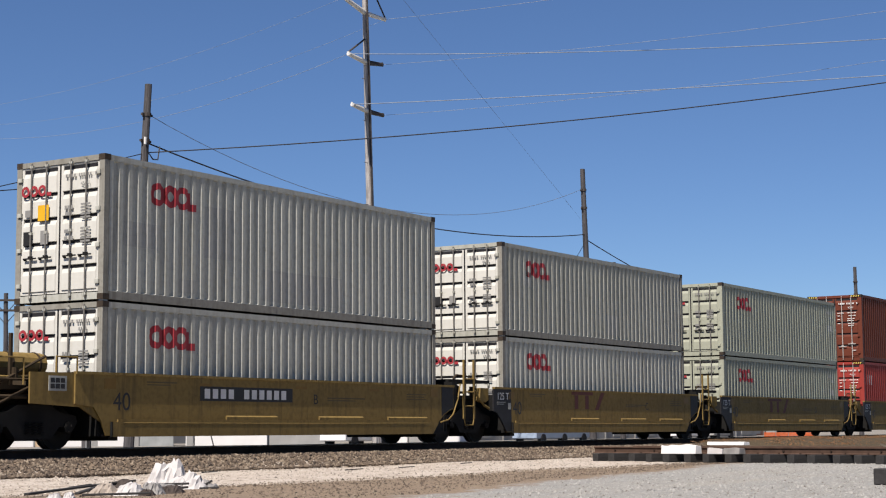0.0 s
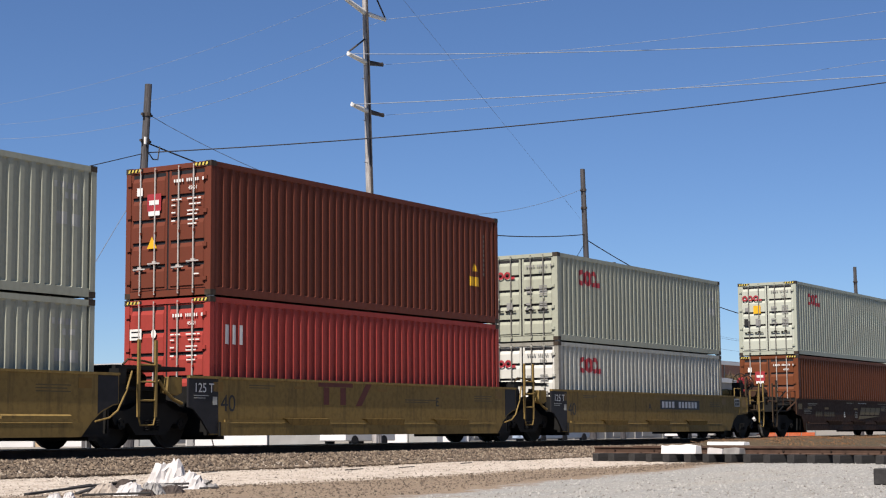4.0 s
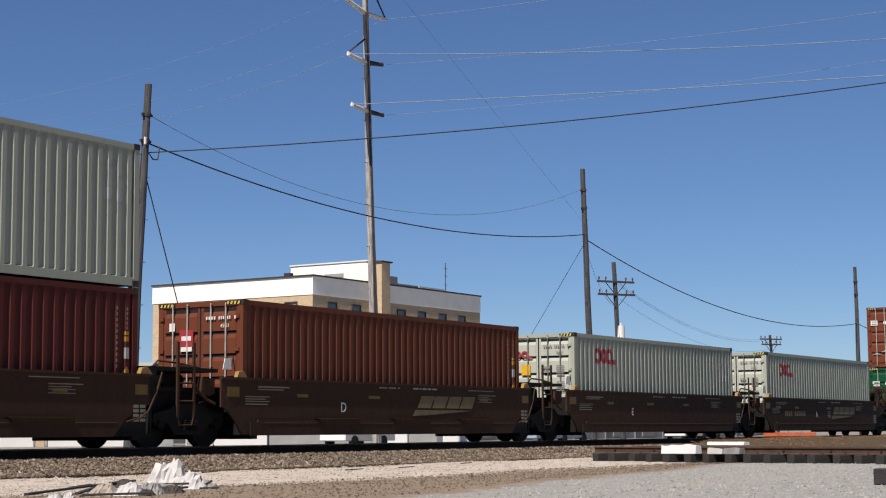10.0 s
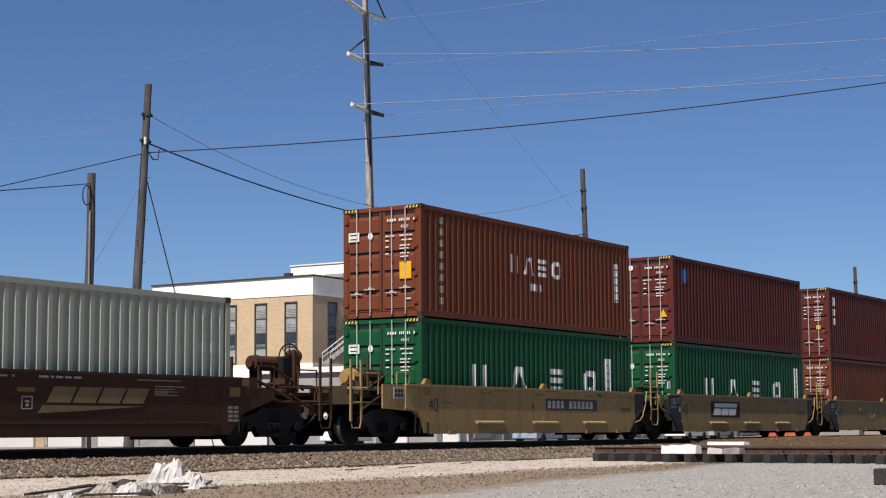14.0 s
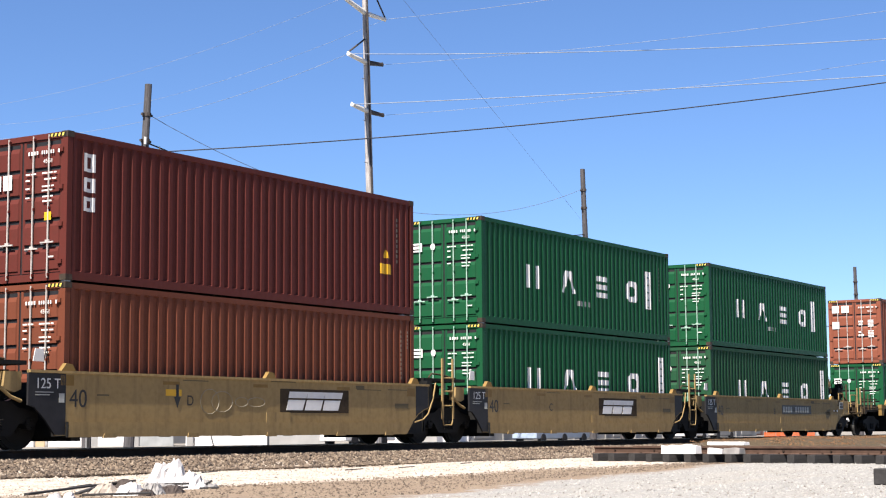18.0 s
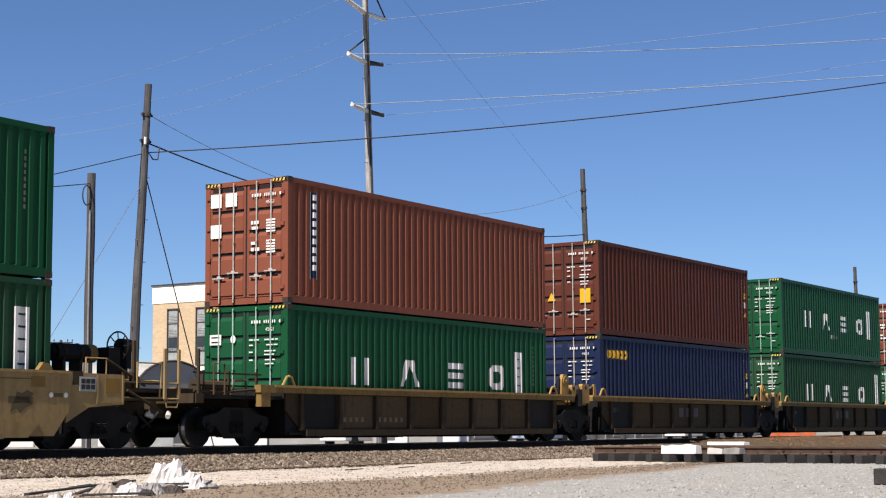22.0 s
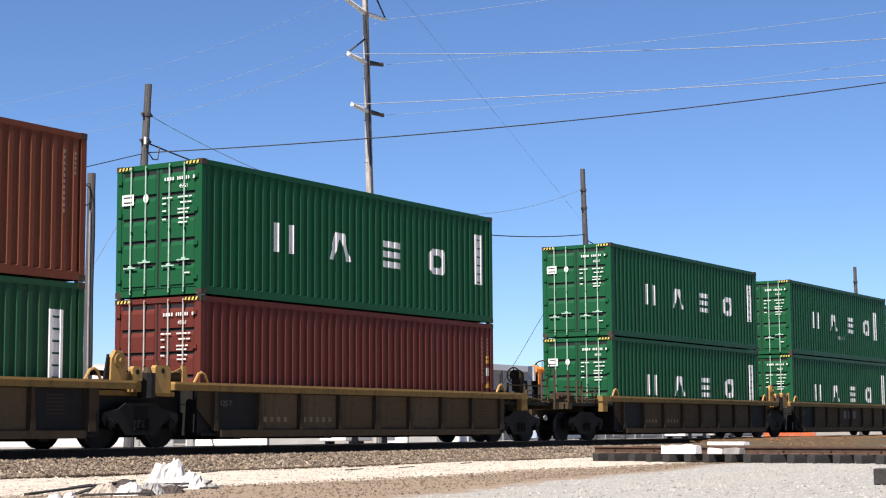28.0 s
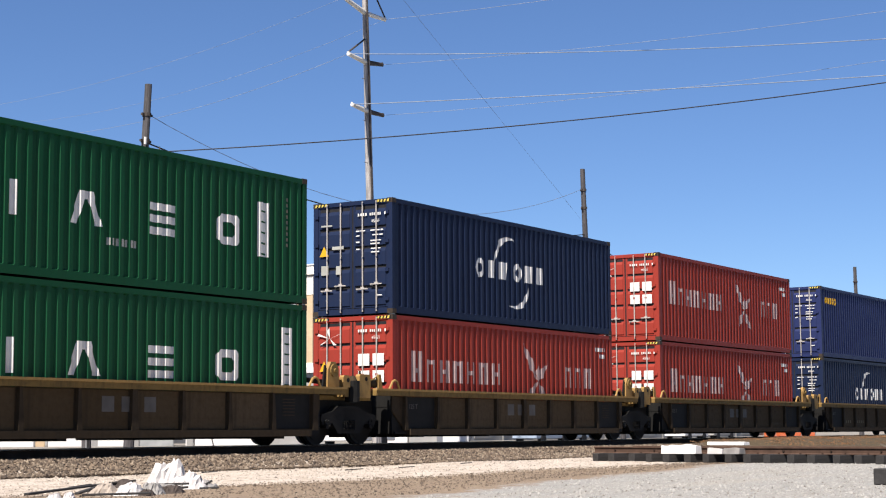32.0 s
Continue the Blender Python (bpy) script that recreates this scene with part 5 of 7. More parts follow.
            part("marking", ("tchalk", 0), lambda bm: [path_tube(bm, [(cx + rx * math.cos(a), -0.022, 0.95 + rz * math.sin(a)) for a in (6.3 * k / 14 for k in range(15))], 0.007, 4) for cx, rx, rz in ((3.95, 0.30, 0.26), (4.35, 0.34, 0.22), (5.0, 0.22, 0.10), (5.5, 0.30, 0.10))], M["ink_dim"], near, label="faint chalk scrawl")
        flush(near, ("tsmall", 0), [(0.62, 0.95, 1.02, 1.05), (9.25, 9.6, 1.30, 1.38), (9.3, 10.3, 1.28, 1.30), (10.6, 11.5, 1.30, 1.32), (10.9, 11.5, 0.86, 0.98), (6.0, 6.9, 1.40, 1.42), (3.1, 3.9, 1.36, 1.38)], M["ink_olive"])
        flush(near, ("refl", 2), [(0.25, 0.60, 1.20, 1.40), (3.1, 3.6, 1.27, 1.34), (6.0, 6.5, 1.27, 1.34), (9.1, 9.6, 1.27, 1.34), (12.05, 12.4, 1.16, 1.36)], M["reflector"], "", -0.6)
        for x in (-0.15, 6.0, 11.8):
            part("guide_block", ("guide",), lambda bm: prism(bm, ((-0.20, 1.46), (0.20, 1.46), (0.10, 1.60), (-0.06, 1.62)), -0.05, 0.05), M["walkway"], car, (x, -SIDE + 0.02, 0))
    else:
        if "number" in style:
            flush(near, ("bnum", letter), [(1.08 + 0.207 * k, 1.22 + 0.207 * k, 0.79, 0.98) for k in (0, 1, 2, 3, 5, 6, 7, 8, 9, 10)], M["ink_khaki" if letter == "A" else "ink_olive"])
        if "emblem" in style:
            tone = M["ink_khaki"]
            for x in (6.55, 7.22, 7.89, 8.56):
                part("marking", ("bemb", 0), lambda bm: prism(bm, ((0, 0.88), (0.60, 0.88), (0.78, 1.18), (0.18, 1.18)), -0.028, -0.0245), tone, near, (x, 0, 0), "faded khaki emblem block")
            part("marking", ("bemb", 1), lambda bm: prism(bm, ((6.34, 0.68), (7.30, 0.72), (9.22, 0.83), (6.46, 0.83)), -0.028, -0.0245), tone, near, label="faded khaki emblem swoosh")
            if letter in "AB":
                part("marking", ("bbox", 0), lambda bm: [box(bm, 5.93, 6.20, -0.0235, -0.0205, 0.75, 0.77), box(bm, 5.93, 6.20, -0.0235, -0.0205, 0.97, 0.99), box(bm, 5.93, 5.95, -0.0235, -0.0205, 0.77, 0.97), box(bm, 6.18, 6.20, -0.0235, -0.0205, 0.77, 0.97), box(bm, 6.01, 6.12, -0.0235, -0.0205, 0.88, 0.91), box(bm, 6.04, 6.10, -0.0235, -0.0205, 0.80, 0.85)], M["ink_faint"], near, label="white outlined notice")
        lettering(letter, 0.32, M["ink_white"], near, ({"A": 4.5, "B": 4.48}.get(letter, 3.26), -0.021, 0.76))
        stencils(near, M["ink_dim"], -0.9)
        flush(near, ("refl", 3, letter in "AB"), [(-0.86, -0.45, 1.06, 1.27), (0.18, 0.66, 1.08, 1.16), (2.15, 2.6, 1.07, 1.15), (5.81, 6.25, 1.07, 1.15), (9.5, 9.9, 1.07, 1.15), (11.84, 12.2, 1.06, 1.26)] if letter in "AB" else [(-0.86, -0.45, 1.06, 1.27), (1.6, 2.0, 1.08, 1.15), (4.41, 4.89, 1.08, 1.15), (7.2, 7.65, 1.08, 1.15), (9.6, 10.0, 1.08, 1.15), (11.84, 12.2, 1.06, 1.26)], M["reflector"])
        flush(near, ("btext", 0), [(x, x + w, 1.335, 1.375) for x, w in ((6.35, 0.24), (6.65, 0.07), (6.78, 0.18), (7.02, 0.16), (7.24, 0.20))], M["ink_faint"])
        flush(near, ("btext", 1), [(4.86, 5.20, 1.335, 1.37), (5.26, 5.58, 1.335, 1.37), (5.68, 5.75, 1.335, 1.375)] + [(11.80 + 0.19 * i, 11.95 + 0.19 * i, 0.53 + 0.09 * j, 0.59 + 0.09 * j) for i in (0, 1) for j in range(4)], M["ink_dim"])
    if not first and colour != "mineral":
        a = ENDS[colour][0]
        part("marking", ("dark", 0), lambda bm: prism(bm, ((-0.010, 1.42), (0.94, 1.42), (0.94, 0.28), (0.675, 0.28), (0.405, 0.575), (0.15, 0.785), (-0.010, 0.828)), -0.0235, 0.022), M["black"], near, (a, 0, 0), "dark painted panel")
        lettering("125 T", 0.27, M["ink_white"], near, (a + 0.16, -0.0245, 1.14))
        part("marking", ("loadbar", 0), lambda bm: [box(bm, 0.76, 0.90, -0.028, -0.0245, 0.88, 1.05), *[box(bm, 0.16, 0.62 - 0.1 * j, -0.028, -0.0245, 1.06 - 0.05 * j, 1.078 - 0.05 * j) for j in range(2)]], M["ink_faint"], near, (a, 0, 0))["kind"] = "stuff"
    if not last and colour != "mineral":
        part("marking", ("dark", 1), lambda bm: prism(bm, ((-0.58, 1.42), (-0.02, 1.42), (-0.02, 0.88), (-0.16, 0.86), (-0.46, 0.74), (-0.58, 0.67)), -0.0235, -0.0205), M["black"], near, (ENDS[colour][1], 0, 0), "dark painted panel")
    if not last:
        gap_gear(car, M["sooty"], body, span, colour)
        truck(car, GAP[span], 0.483, 1.78)
    if first:
        end_gear(car, -1, M["grime_and_shade"] if colour == "mineral" else dark, body, colour == "mineral", "brownred", colour)
        truck(car, -1.70, 0.419, 1.78)
    if last:
        end_gear(car, 1, dark, body, True, {"ochre": "ink_red", "mineral": "brownred"}.get(colour, "grime_and_shade"), colour)
        truck(car, LONG + {"ochre": 1.85, "car_tan": 1.38}.get(colour, 1.60), 0.419, 1.78)
    return car


def low_end(car, side, dark, top, housing):
    """The flat coupler end of a car with open posts."""
    def X(d):
        return -d if side < 0 else LONG + d

    def bx(bm, d0, d1, *rest):
        a, b = sorted((X(d0), X(d1)))
        box(bm, a, b, *rest)
    k = side
    part("centre_sill", ("lsill", k), lambda bm: bx(bm, 0.2, 3.55, -0.32, 0.32, 0.62, 1.02), dark, car)
    part("coupler", ("coup", k), lambda bm: [bx(bm, 3.5, 3.84, -0.09, 0.09, 0.78, 0.98), bx(bm, 3.66, 3.86, -0.17, 0.17, 0.70, 1.06)], M["rail"], car)
    part("air_hose", ("hose", k), lambda bm: path_tube(bm, [(X(3.3), -0.35, 0.75), (X(3.55), -0.36, 0.55), (X(3.8), -0.3, 0.42)], 0.03, 6), M["black"], car)
    part("end_platform", ("lplat", k), lambda bm: bx(bm, 0.3, 3.35, -1.30, 1.30, 1.02, 1.10), M["grime_and_shade"], car)
    part("deck_pipe", ("lpipe", k), lambda bm: path_tube(bm, [(X(0.4), -1.33, 1.20), (X(1.5), -1.36, 1.22), (X(2.3), -1.36, 1.16), (X(3.3), -1.30, 1.18)], 0.03, 6), dark, car)
    part("hand_lever", ("llev", k), lambda bm: path_tube(bm, [(X(1.55), -1.30, 1.1), (X(1.62), -1.32, 1.42), (X(2.0), -1.32, 1.42), (X(2.1), -1.30, 1.1)], 0.022, 6), M["panelling"], car)
    part("brake_beam", ("lbb", k), lambda bm: bx(bm, 1.2, 3.1, -0.55, -0.40, 1.10, 1.24), dark, car)
    part("chord_stub", ("lstub", k), lambda bm: bx(bm, 0.55, 1.35, -1.53, -1.35, 1.165, 1.335), top, car)
    part("stub_bracket", ("lbrk", k), lambda bm: bx(bm, 1.0, 1.32, -1.52, -1.36, 0.86, 1.165), top, car)
    part("end_beam", ("lbeam", k), lambda bm: bx(bm, 3.12, 3.36, -1.42, 1.42, 0.92, 1.12), dark, car)
    for z in (1.32, 1.58):
        part("deck_rail", ("lrail", k, z), lambda bm: bx(bm, 0.9, 3.2, -0.95 - z * 0.15, -0.90 - z * 0.15, z - 0.035, z), dark, car)
    for d, y, z1 in ((0.95, -1.1, 1.62), (1.9, -1.1, 1.62), (2.75, -1.1, 1.62), (3.2, -1.36, 2.05), (2.95, 1.1, 2.0)):
        part("rail_post", ("lpost", k, d), lambda bm: bx(bm, d, d + 0.05, y - 0.025, y + 0.025, 1.08, z1), dark, car)
    part("grab_rail", ("lgrab", k), lambda bm: path_tube(bm, [(X(2.4), -1.38, 1.1), (X(2.4), -1.38, 1.75), (X(2.75), -1.38, 1.75), (X(2.75), -1.38, 1.1)], 0.022, 6), M["panelling"], car)
    part("angle_cock", ("acock", k), lambda bm: [tube(bm, (X(3.30), -0.62, 0.70), (X(3.42), -0.70, 0.64), 0.055, 8), tube(bm, (X(3.36), -0.66, 0.62), (X(3.36), -0.66, 0.76), 0.03, 6)], M["arm"], car, label="pale angle cock on the brake pipe")
    part("brake_cylinder", ("lcyl", k), lambda bm: tube(bm, (X(1.2), -0.35, 1.3), (X(2.2), -0.35, 1.3), 0.15, 12), dark, car)
    if side > 0:
        brake_wheel(car, X(3.42), -0.85, 2.03, M["grime_and_shade"], housing, 0.29, -1)
        part("gear_guard", ("lguard",), lambda bm: bx(bm, 2.66, 2.78, -0.98, -0.80, 1.72, 2.14), M["arm"], car, label="pale gear guard")
        brake_wheel(car, X(1.74), -0.85, 1.86, M["sooty"], "sooty", 0.21)
        part("lever_stand", ("llstand",), lambda bm: [bx(bm, 2.12, 2.26, -0.90, -0.78, 1.10, 1.92), bx(bm, 2.42, 2.52, -0.86, -0.80, 1.10, 1.72)], M["grime_and_shade"], car)
        part("brake_stand", ("lbplate", k), lambda bm: bx(bm, 2.95, 3.05, -0.93, -0.77, 1.10, 1.9), M["grime_and_shade"], car)


def post_unit(u, first, last, style, span, label):
    """A well with a yellow top chord and open posts on its dark side walls."""
    car = thing("well_car", label, "well car", (u, TRACK_Y, 0), "articulated well cars")
    dark, top = M["sooty"], M["walkway"]
    for s in (-1, 1):
        out = ((-0.30, 1.16), (12.45, 1.16), (12.45, 0.80), (12.10, 0.26), (0.35, 0.26), (-0.30, 0.80))
        wall = part("side_wall", ("postside",), lambda bm: prism(bm, out, -0.015, 0.015), dark, car, (0, s * 1.38, 0))
        chord = part("top_chord", ("ptop", first, last), lambda bm: box(bm, -1.15 if not first else -0.85, 13.35 if not last else 13.10, -0.08, 0.08, -0.17, -0.05), top, wall, (0, s * 0.06, 1.335))
        part("chord_flange", ("pflange", first, last), lambda bm: box(bm, -1.15 if not first else -0.85, 13.35 if not last else 13.10, -0.10, 0.10, -0.05, 0.0), M["chord_top"], chord)
        part("bottom_chord", ("pbot",), lambda bm: box(bm, 0.35, 12.0, -0.08, 0.08, 0.21, 0.36), dark, wall, (0, s * 0.05, 0))
        for k in range(9):
            x = 0.15 + 1.49 * k
            wide = 0.16 if k in (4, 8) else 0.09
            part("side_post", ("spost", wide), lambda bm: prism(bm, ((0, 0.34), (wide + 0.05, 0.34), (wide, 1.17), (0.02, 1.17)), -0.05, 0.05), dark, wall, (x, s * 0.06, 0))
            if k < 8:
                part("side_panel", ("spanel", k == 0 or k == 7 and not last), lambda bm: box(bm, 0.12, 1.46, -0.008, 0.008, 0.38, 1.14), M["grime_and_shade"] if k == 0 or k == 7 and not last else M["panelling"], wall, (x, s * 0.018, 0))
        if s < 0:
            near = wall
    if style == "emblem":
        flush2 = lambda key, rects, m: part("marking", key, lambda bm: [box(bm, x0, x1, -0.0305, -0.0270, z0, z1) for x0, x1, z0, z1 in rects], m, near)
        for k, x in enumerate((5.35, 5.90, 6.55)):
            flush2(("pemb", k), [(x, x + 0.34, 0.72, 1.02)], M["ink_ash"])
    else:
        part("marking", ("pnum", 0), lambda bm: [box(bm, 1.9 + 0.24 * k, 2.01 + 0.24 * k, -0.0305, -0.0270, 0.53, 0.64) for k in (0, 1, 2, 3, 6, 7, 8, 9, 10)], M["ink_khaki"], near)["kind"] = "stuff"
    if not first:
        lettering("125 T", 0.17, M["ink_ash"], near, (0.42, -0.0275, 0.86))
    part("marking", ("pdata", 0), lambda bm: [box(bm, 11.05, 11.5, -0.0305, -0.0270, 1.02 - 0.07 * k, 1.04 - 0.07 * k) for k in range(6)], M["sooty"], near)["kind"] = "stuff"
    part("well_floor", ("wfloor",), lambda bm: [box(bm, -0.2, 12.4, -1.42, 1.42, 0.24, 0.296)], M["grime_and_shade"], car)
    # Bulkheads carry the shade of the well ends as black.
    for x in (-0.26, 12.42):
        part("bulkhead", ("bulk",), lambda bm: box(bm, 0, 0.05, -1.36, 1.36, 0.25, 1.28), M["grime_and_shade"], car, (x, 0, 0))
    # Added black plates imitate shade below the sloping wall ends.
    for x in (-0.25, 11.55):
        for s in (-1, 1):
            part("inner_skirt", ("pskirt2",), lambda bm: box(bm, 0, 0.95, -0.01, 0.01, 0.25, 1.0), M["grime_and_shade"], car, (x, s * 1.345, 0))
    for x in (0.9, 4.2, 7.5, 10.9):
        part("floor_saddle", ("saddle",), lambda bm: box(bm, 0, 0.25, -1.38, 1.38, 0.16, 0.24), M["grime_and_shade"], car, (x, 0, 0))
    for x in (-0.15, 12.3):
        part("guide_hoop", ("pguide",), lambda bm: path_tube(bm, [(-0.24, 0, 1.33), (-0.10, 0, 1.52), (0.0, 0, 1.55), (0.09, 0, 1.52), (0.20, 0, 1.33)], 0.03, 6), M["chord_top"], car, (x, -1.38, 0))
        part("end_beam", ("pend", x), lambda bm: box(bm, -0.12, 0.12, -1.36, 1.36, 0.9, 1.30), M["grime_and_shade"], car, (x, 0, 0))
    if not last:
        GX = GAP[span]
        part("end_platform", ("pplat",), lambda bm: [box(bm, 12.62, 2 * GX - 12.75, -1.0, 1.0, 1.05, 1.15), box(bm, GX - 0.35, GX + 0.35, -1.30, 1.30, 1.12, 1.40)], top, car)
        part("connector", ("pconn",), lambda bm: tube(bm, (GX, -1.28, 1.00), (GX, -1.28, 1.50), 0.18, 12), M["grime_and_shade"], car)
        part("connector_cap", ("pconncap",), lambda bm: tube(bm, (GX + 0.02, -1.28, 1.50), (GX + 0.02, -1.28, 1.62), 0.11, 10, 0.06), dark, car)
        for n, (a, b, z0, z1) in enumerate(((GX - 0.56, GX - 0.28, 1.34, 1.62), (GX + 0.10, GX + 0.56, 1.10, 1.66))):
            stand = part("lock_stand", ("pconn2", n), lambda bm: prism(bm, ((a, z0), (b, z0), (b, z1 - 0.06), (b - 0.05, z1), (a + 0.04, z1), (a, z1 - 0.05)), -1.42, -1.30), M["chord_top"], car)
            part("lock_hole", ("phole",), lambda bm: tube(bm, (0, -0.004, 0), (0, 0.02, 0), 0.055, 10), M["grime_and_shade"], stand, ((a + b) / 2, -1.422, z1 - 0.11))
        part("lock_tower", ("ptower",), lambda bm: prism(bm, ((GX - 1.16, 1.32), (GX - 0.70, 1.32), (GX - 0.72, 1.70), (GX - 0.84, 1.92), (GX - 1.02, 1.92), (GX - 1.14, 1.74)), -1.40, -1.30), M["chord_top"], car)
        part("lock_wheel", ("ptwheel",), lambda bm: [tube(bm, (GX - 0.92, -1.44, 1.72), (GX - 0.92, -1.40, 1.72), 0.15, 14), tube(bm, (GX - 0.92, -1.48, 1.72), (GX - 0.92, -1.44, 1.72), 0.05, 8)], M["walkway"], car)
        part("lock_gusset", ("ptgus",), lambda bm: prism(bm, ((GX - 1.30, 1.33), (GX - 1.16, 1.33), (GX - 1.16, 1.84), (GX - 1.20, 1.84)), -1.36, -1.32), M["grime_and_shade"], car)
        part("release_drum", ("pdrum",), lambda bm: tube(bm, (GX + 0.66, -1.2, 1.46), (GX + 1.06, -1.2, 1.46), 0.11, 12), M["sooty"], car)
        part("drum_bracket", ("pdbr",), lambda bm: prism(bm, ((GX + 1.02, 1.32), (GX + 1.20, 1.32), (GX + 1.12, 1.68), (GX + 1.02, 1.68)), -1.34, -1.28), M["chord_top"], car)
        part("lock_foot", ("pfoot",), lambda bm: prism(bm, ((GX - 0.90, 1.30), (GX - 0.58, 1.30), (GX - 0.62, 1.48), (GX - 0.74, 1.42)), -1.36, -1.24), top, car)
        part("lever", ("pconn4",), lambda bm: path_tube(bm, [(GX + 0.44, -1.32, 1.5), (GX + 0.8, -1.3, 1.54), (GX + 0.98, -1.3, 1.62), (GX + 1.05, -1.3, 1.36)], 0.022, 6), top, car)
        part("release_rod", ("pconn5",), lambda bm: path_tube(bm, [(GX - 1.0, -1.2, 1.36), (GX - 0.8, -1.2, 1.66), (GX - 0.45, -1.2, 1.52), (GX - 0.1, -1.2, 1.60)], 0.025, 6), dark, car)
        # Black sheet added across the gap, standing in for its shade.
        part("gap_skirt", ("pskirt",), lambda bm: box(bm, 12.45, 2 * GX - 12.55, -0.9, -0.86, 0.3, 1.1), M["grime_and_shade"], car)
        part("brake_rod", ("prod",), lambda bm: [tube(bm, (GX - 0.9, -0.6, 1.52), (GX + 0.9, -0.6, 1.42), 0.06, 8), tube(bm, (GX + 0.35, -1.25, 1.15), (GX + 0.35, -1.25, 1.75), 0.03, 6)], dark, car)
        truck(car, GX, 0.483, 1.78)
    if first:
        low_end(car, -1, dark, top, "sooty")
        truck(car, -1.72, 0.419, 1.78)
    if last:
        low_end(car, 1, dark, top, "amber_paint")
        truck(car, LONG + 1.60, 0.419, 1.78)
    return car


# ---- the train: front of each lower box at the start of the clip, car colour, letter, boxes ----
TRAIN = (
    ("ochre", 23.97, 15.64, (("B", "number", ("white", LOW), ("white_y", HIGH)), ("C", "emblem", ("white", LOW), ("white_worn", LOW)), ("D", "emblem", ("grey", LOW), ("grey", LOW)), ("E", "emblem", ("red", HIGH), ("maroon", HIGH)), ("A", "number", ("white", LOW), ("grey", LOW)))),
    ("mineral", 106.46, 15.53, (("B", "number emblem", ("brown", HIGH), ("clean", HIGH)), ("C", "", ("maroon_tall", HIGH), ("clean", HIGH)), ("D", "emblem", ("brown_dull", HIGH), None), ("E", "", ("clean", HIGH), None), ("A", "number emblem", ("clean", HIGH), None))),
    ("car_tan", 188.37, 15.57, (("A", "number", ("green", HIGH), ("orange", HIGH)), ("E", "emblem", ("green_b", HIGH), ("maroon_dot", HIGH)), ("D", "emblem", ("brown_plain", HIGH), ("maroon_strip", HIGH)), ("C", "emblem", ("green_b", HIGH), ("green", HIGH)), ("B", "number", ("green_old", HIGH), ("green", HIGH)))),
    ("post", 270.15, 15.63, (("B", "", ("green", HIGH), ("orange_strip", HIGH)), ("C", "emblem", ("blue", HIGH), ("maroon_amber", HIGH)), ("D", "emblem", ("green_old", HIGH), ("green", HIGH)), ("E", "emblem", ("green_old", HIGH), ("orange_brown", HIGH)), ("A", "", ("maroon_plain", HIGH), ("green_b", HIGH)))),
    ("post", 352.15, 15.73, (("B", "", ("green_b", HIGH), ("green_b", HIGH)), ("C", "emblem", ("green_b", HIGH), ("green", HIGH)), ("D", "emblem", ("scarlet", HIGH), ("navy", HIGH)), ("E", "emblem", ("scarlet", HIGH), ("scarlet", HIGH)), ("A", "", ("navy", HIGH), ("blue_bright", HIGH)))),
)
CAR_LABEL = {"ochre": "dull ochre yellow steel well car with solid side walls", "mineral": "dark mineral brown steel well car with solid side walls",
             "car_tan": "tan steel well car with solid side walls", "post": "sooty dark well car with a yellow top chord and side posts"}
ROLLING = []
for index, (colour, start, step, units) in enumerate(TRAIN):
    GAP[index] = (LONG + step) / 2
    for k, (letter, style, lower, upper) in enumerate(units):
        u = start + step * k
        first, last = k == 0, k == len(units) - 1
        if colour == "post":
            ROLLING.append(post_unit(u, first, last, style, index, CAR_LABEL[colour]))
        else:
            ROLLING.append(solid_unit(u, colour, letter, first, last, style, index, CAR_LABEL[colour]))
        z = DECK
        for item in (lower, upper):
            if item:
                text, paint_name, h, marks, ink, trim, extra = KINDS[item[0]](item[1])
                ROLLING.append(container(text, paint_name, h, (u, TRACK_Y, z), marks, ink, trim, extra))
                if z == DECK and upper:
                    for x in (0.09, LONG - 0.09):
                        for s in (-1, 1):
                            part("stacking_lock", ("lock",), lambda bm: box(bm, -0.07, 0.07, -0.05, 0.05, 0, 0.028), M["galv"], ROLLING[-1], (x, s * (HALF - 0.08), h))
                z += h + 0.030


def motions():
    """Roll the train past at an even speed, and turn its wheels."""
    tick = 1.0 / FPS
    times = [0.0, tick] + [0.5 * k for k in range(1, int(CLIP * 2))] + [CLIP - tick, CLIP]
    for ob in ROLLING:
        x, y, z = ob.location
        walk(ob, [(t, pose(x - SPEED * t, y, z)) for t in times])
    for axle, r in SPINNING:
        x, y, z = axle.location
        gap = 2 if SPEED * 2 * tick / r < 1.55 else 1
        last = frame(CLIP) - 1
        walk(axle, [(f * tick, pose(x, y, z, 0, -math.degrees(SPEED * f * tick / r), 0)) for f in range(0, last + 1, gap)])


# ---- ground and track ----
GZ = -0.45


def ground_height(x, y):
    """Level dirt with slight humps, a shoulder rising to the track bed."""
    base = GZ + 0.035 * noise.noise((x * 0.25, y * 0.35, 0)) + 0.012 * noise.noise((x * 1.3, y * 1.3, 4))
    d = abs(y - TRACK_Y)
    if d < 3.2:
        base += 0.02 * (3.2 - d)
    ramp_up = min(1.0, max(0.0, (x - 49.0) / 4.0)) * min(1.0, max(0.0, (y - 17.6) / 2.0))
    if y < TRACK_Y - 1.3:
        base += (0.40 + 0.03 * noise.noise((x * 0.3, y * 0.6, 9))) * ramp_up
    if abs(y) + abs(x) > 260:
        return GZ
    return base


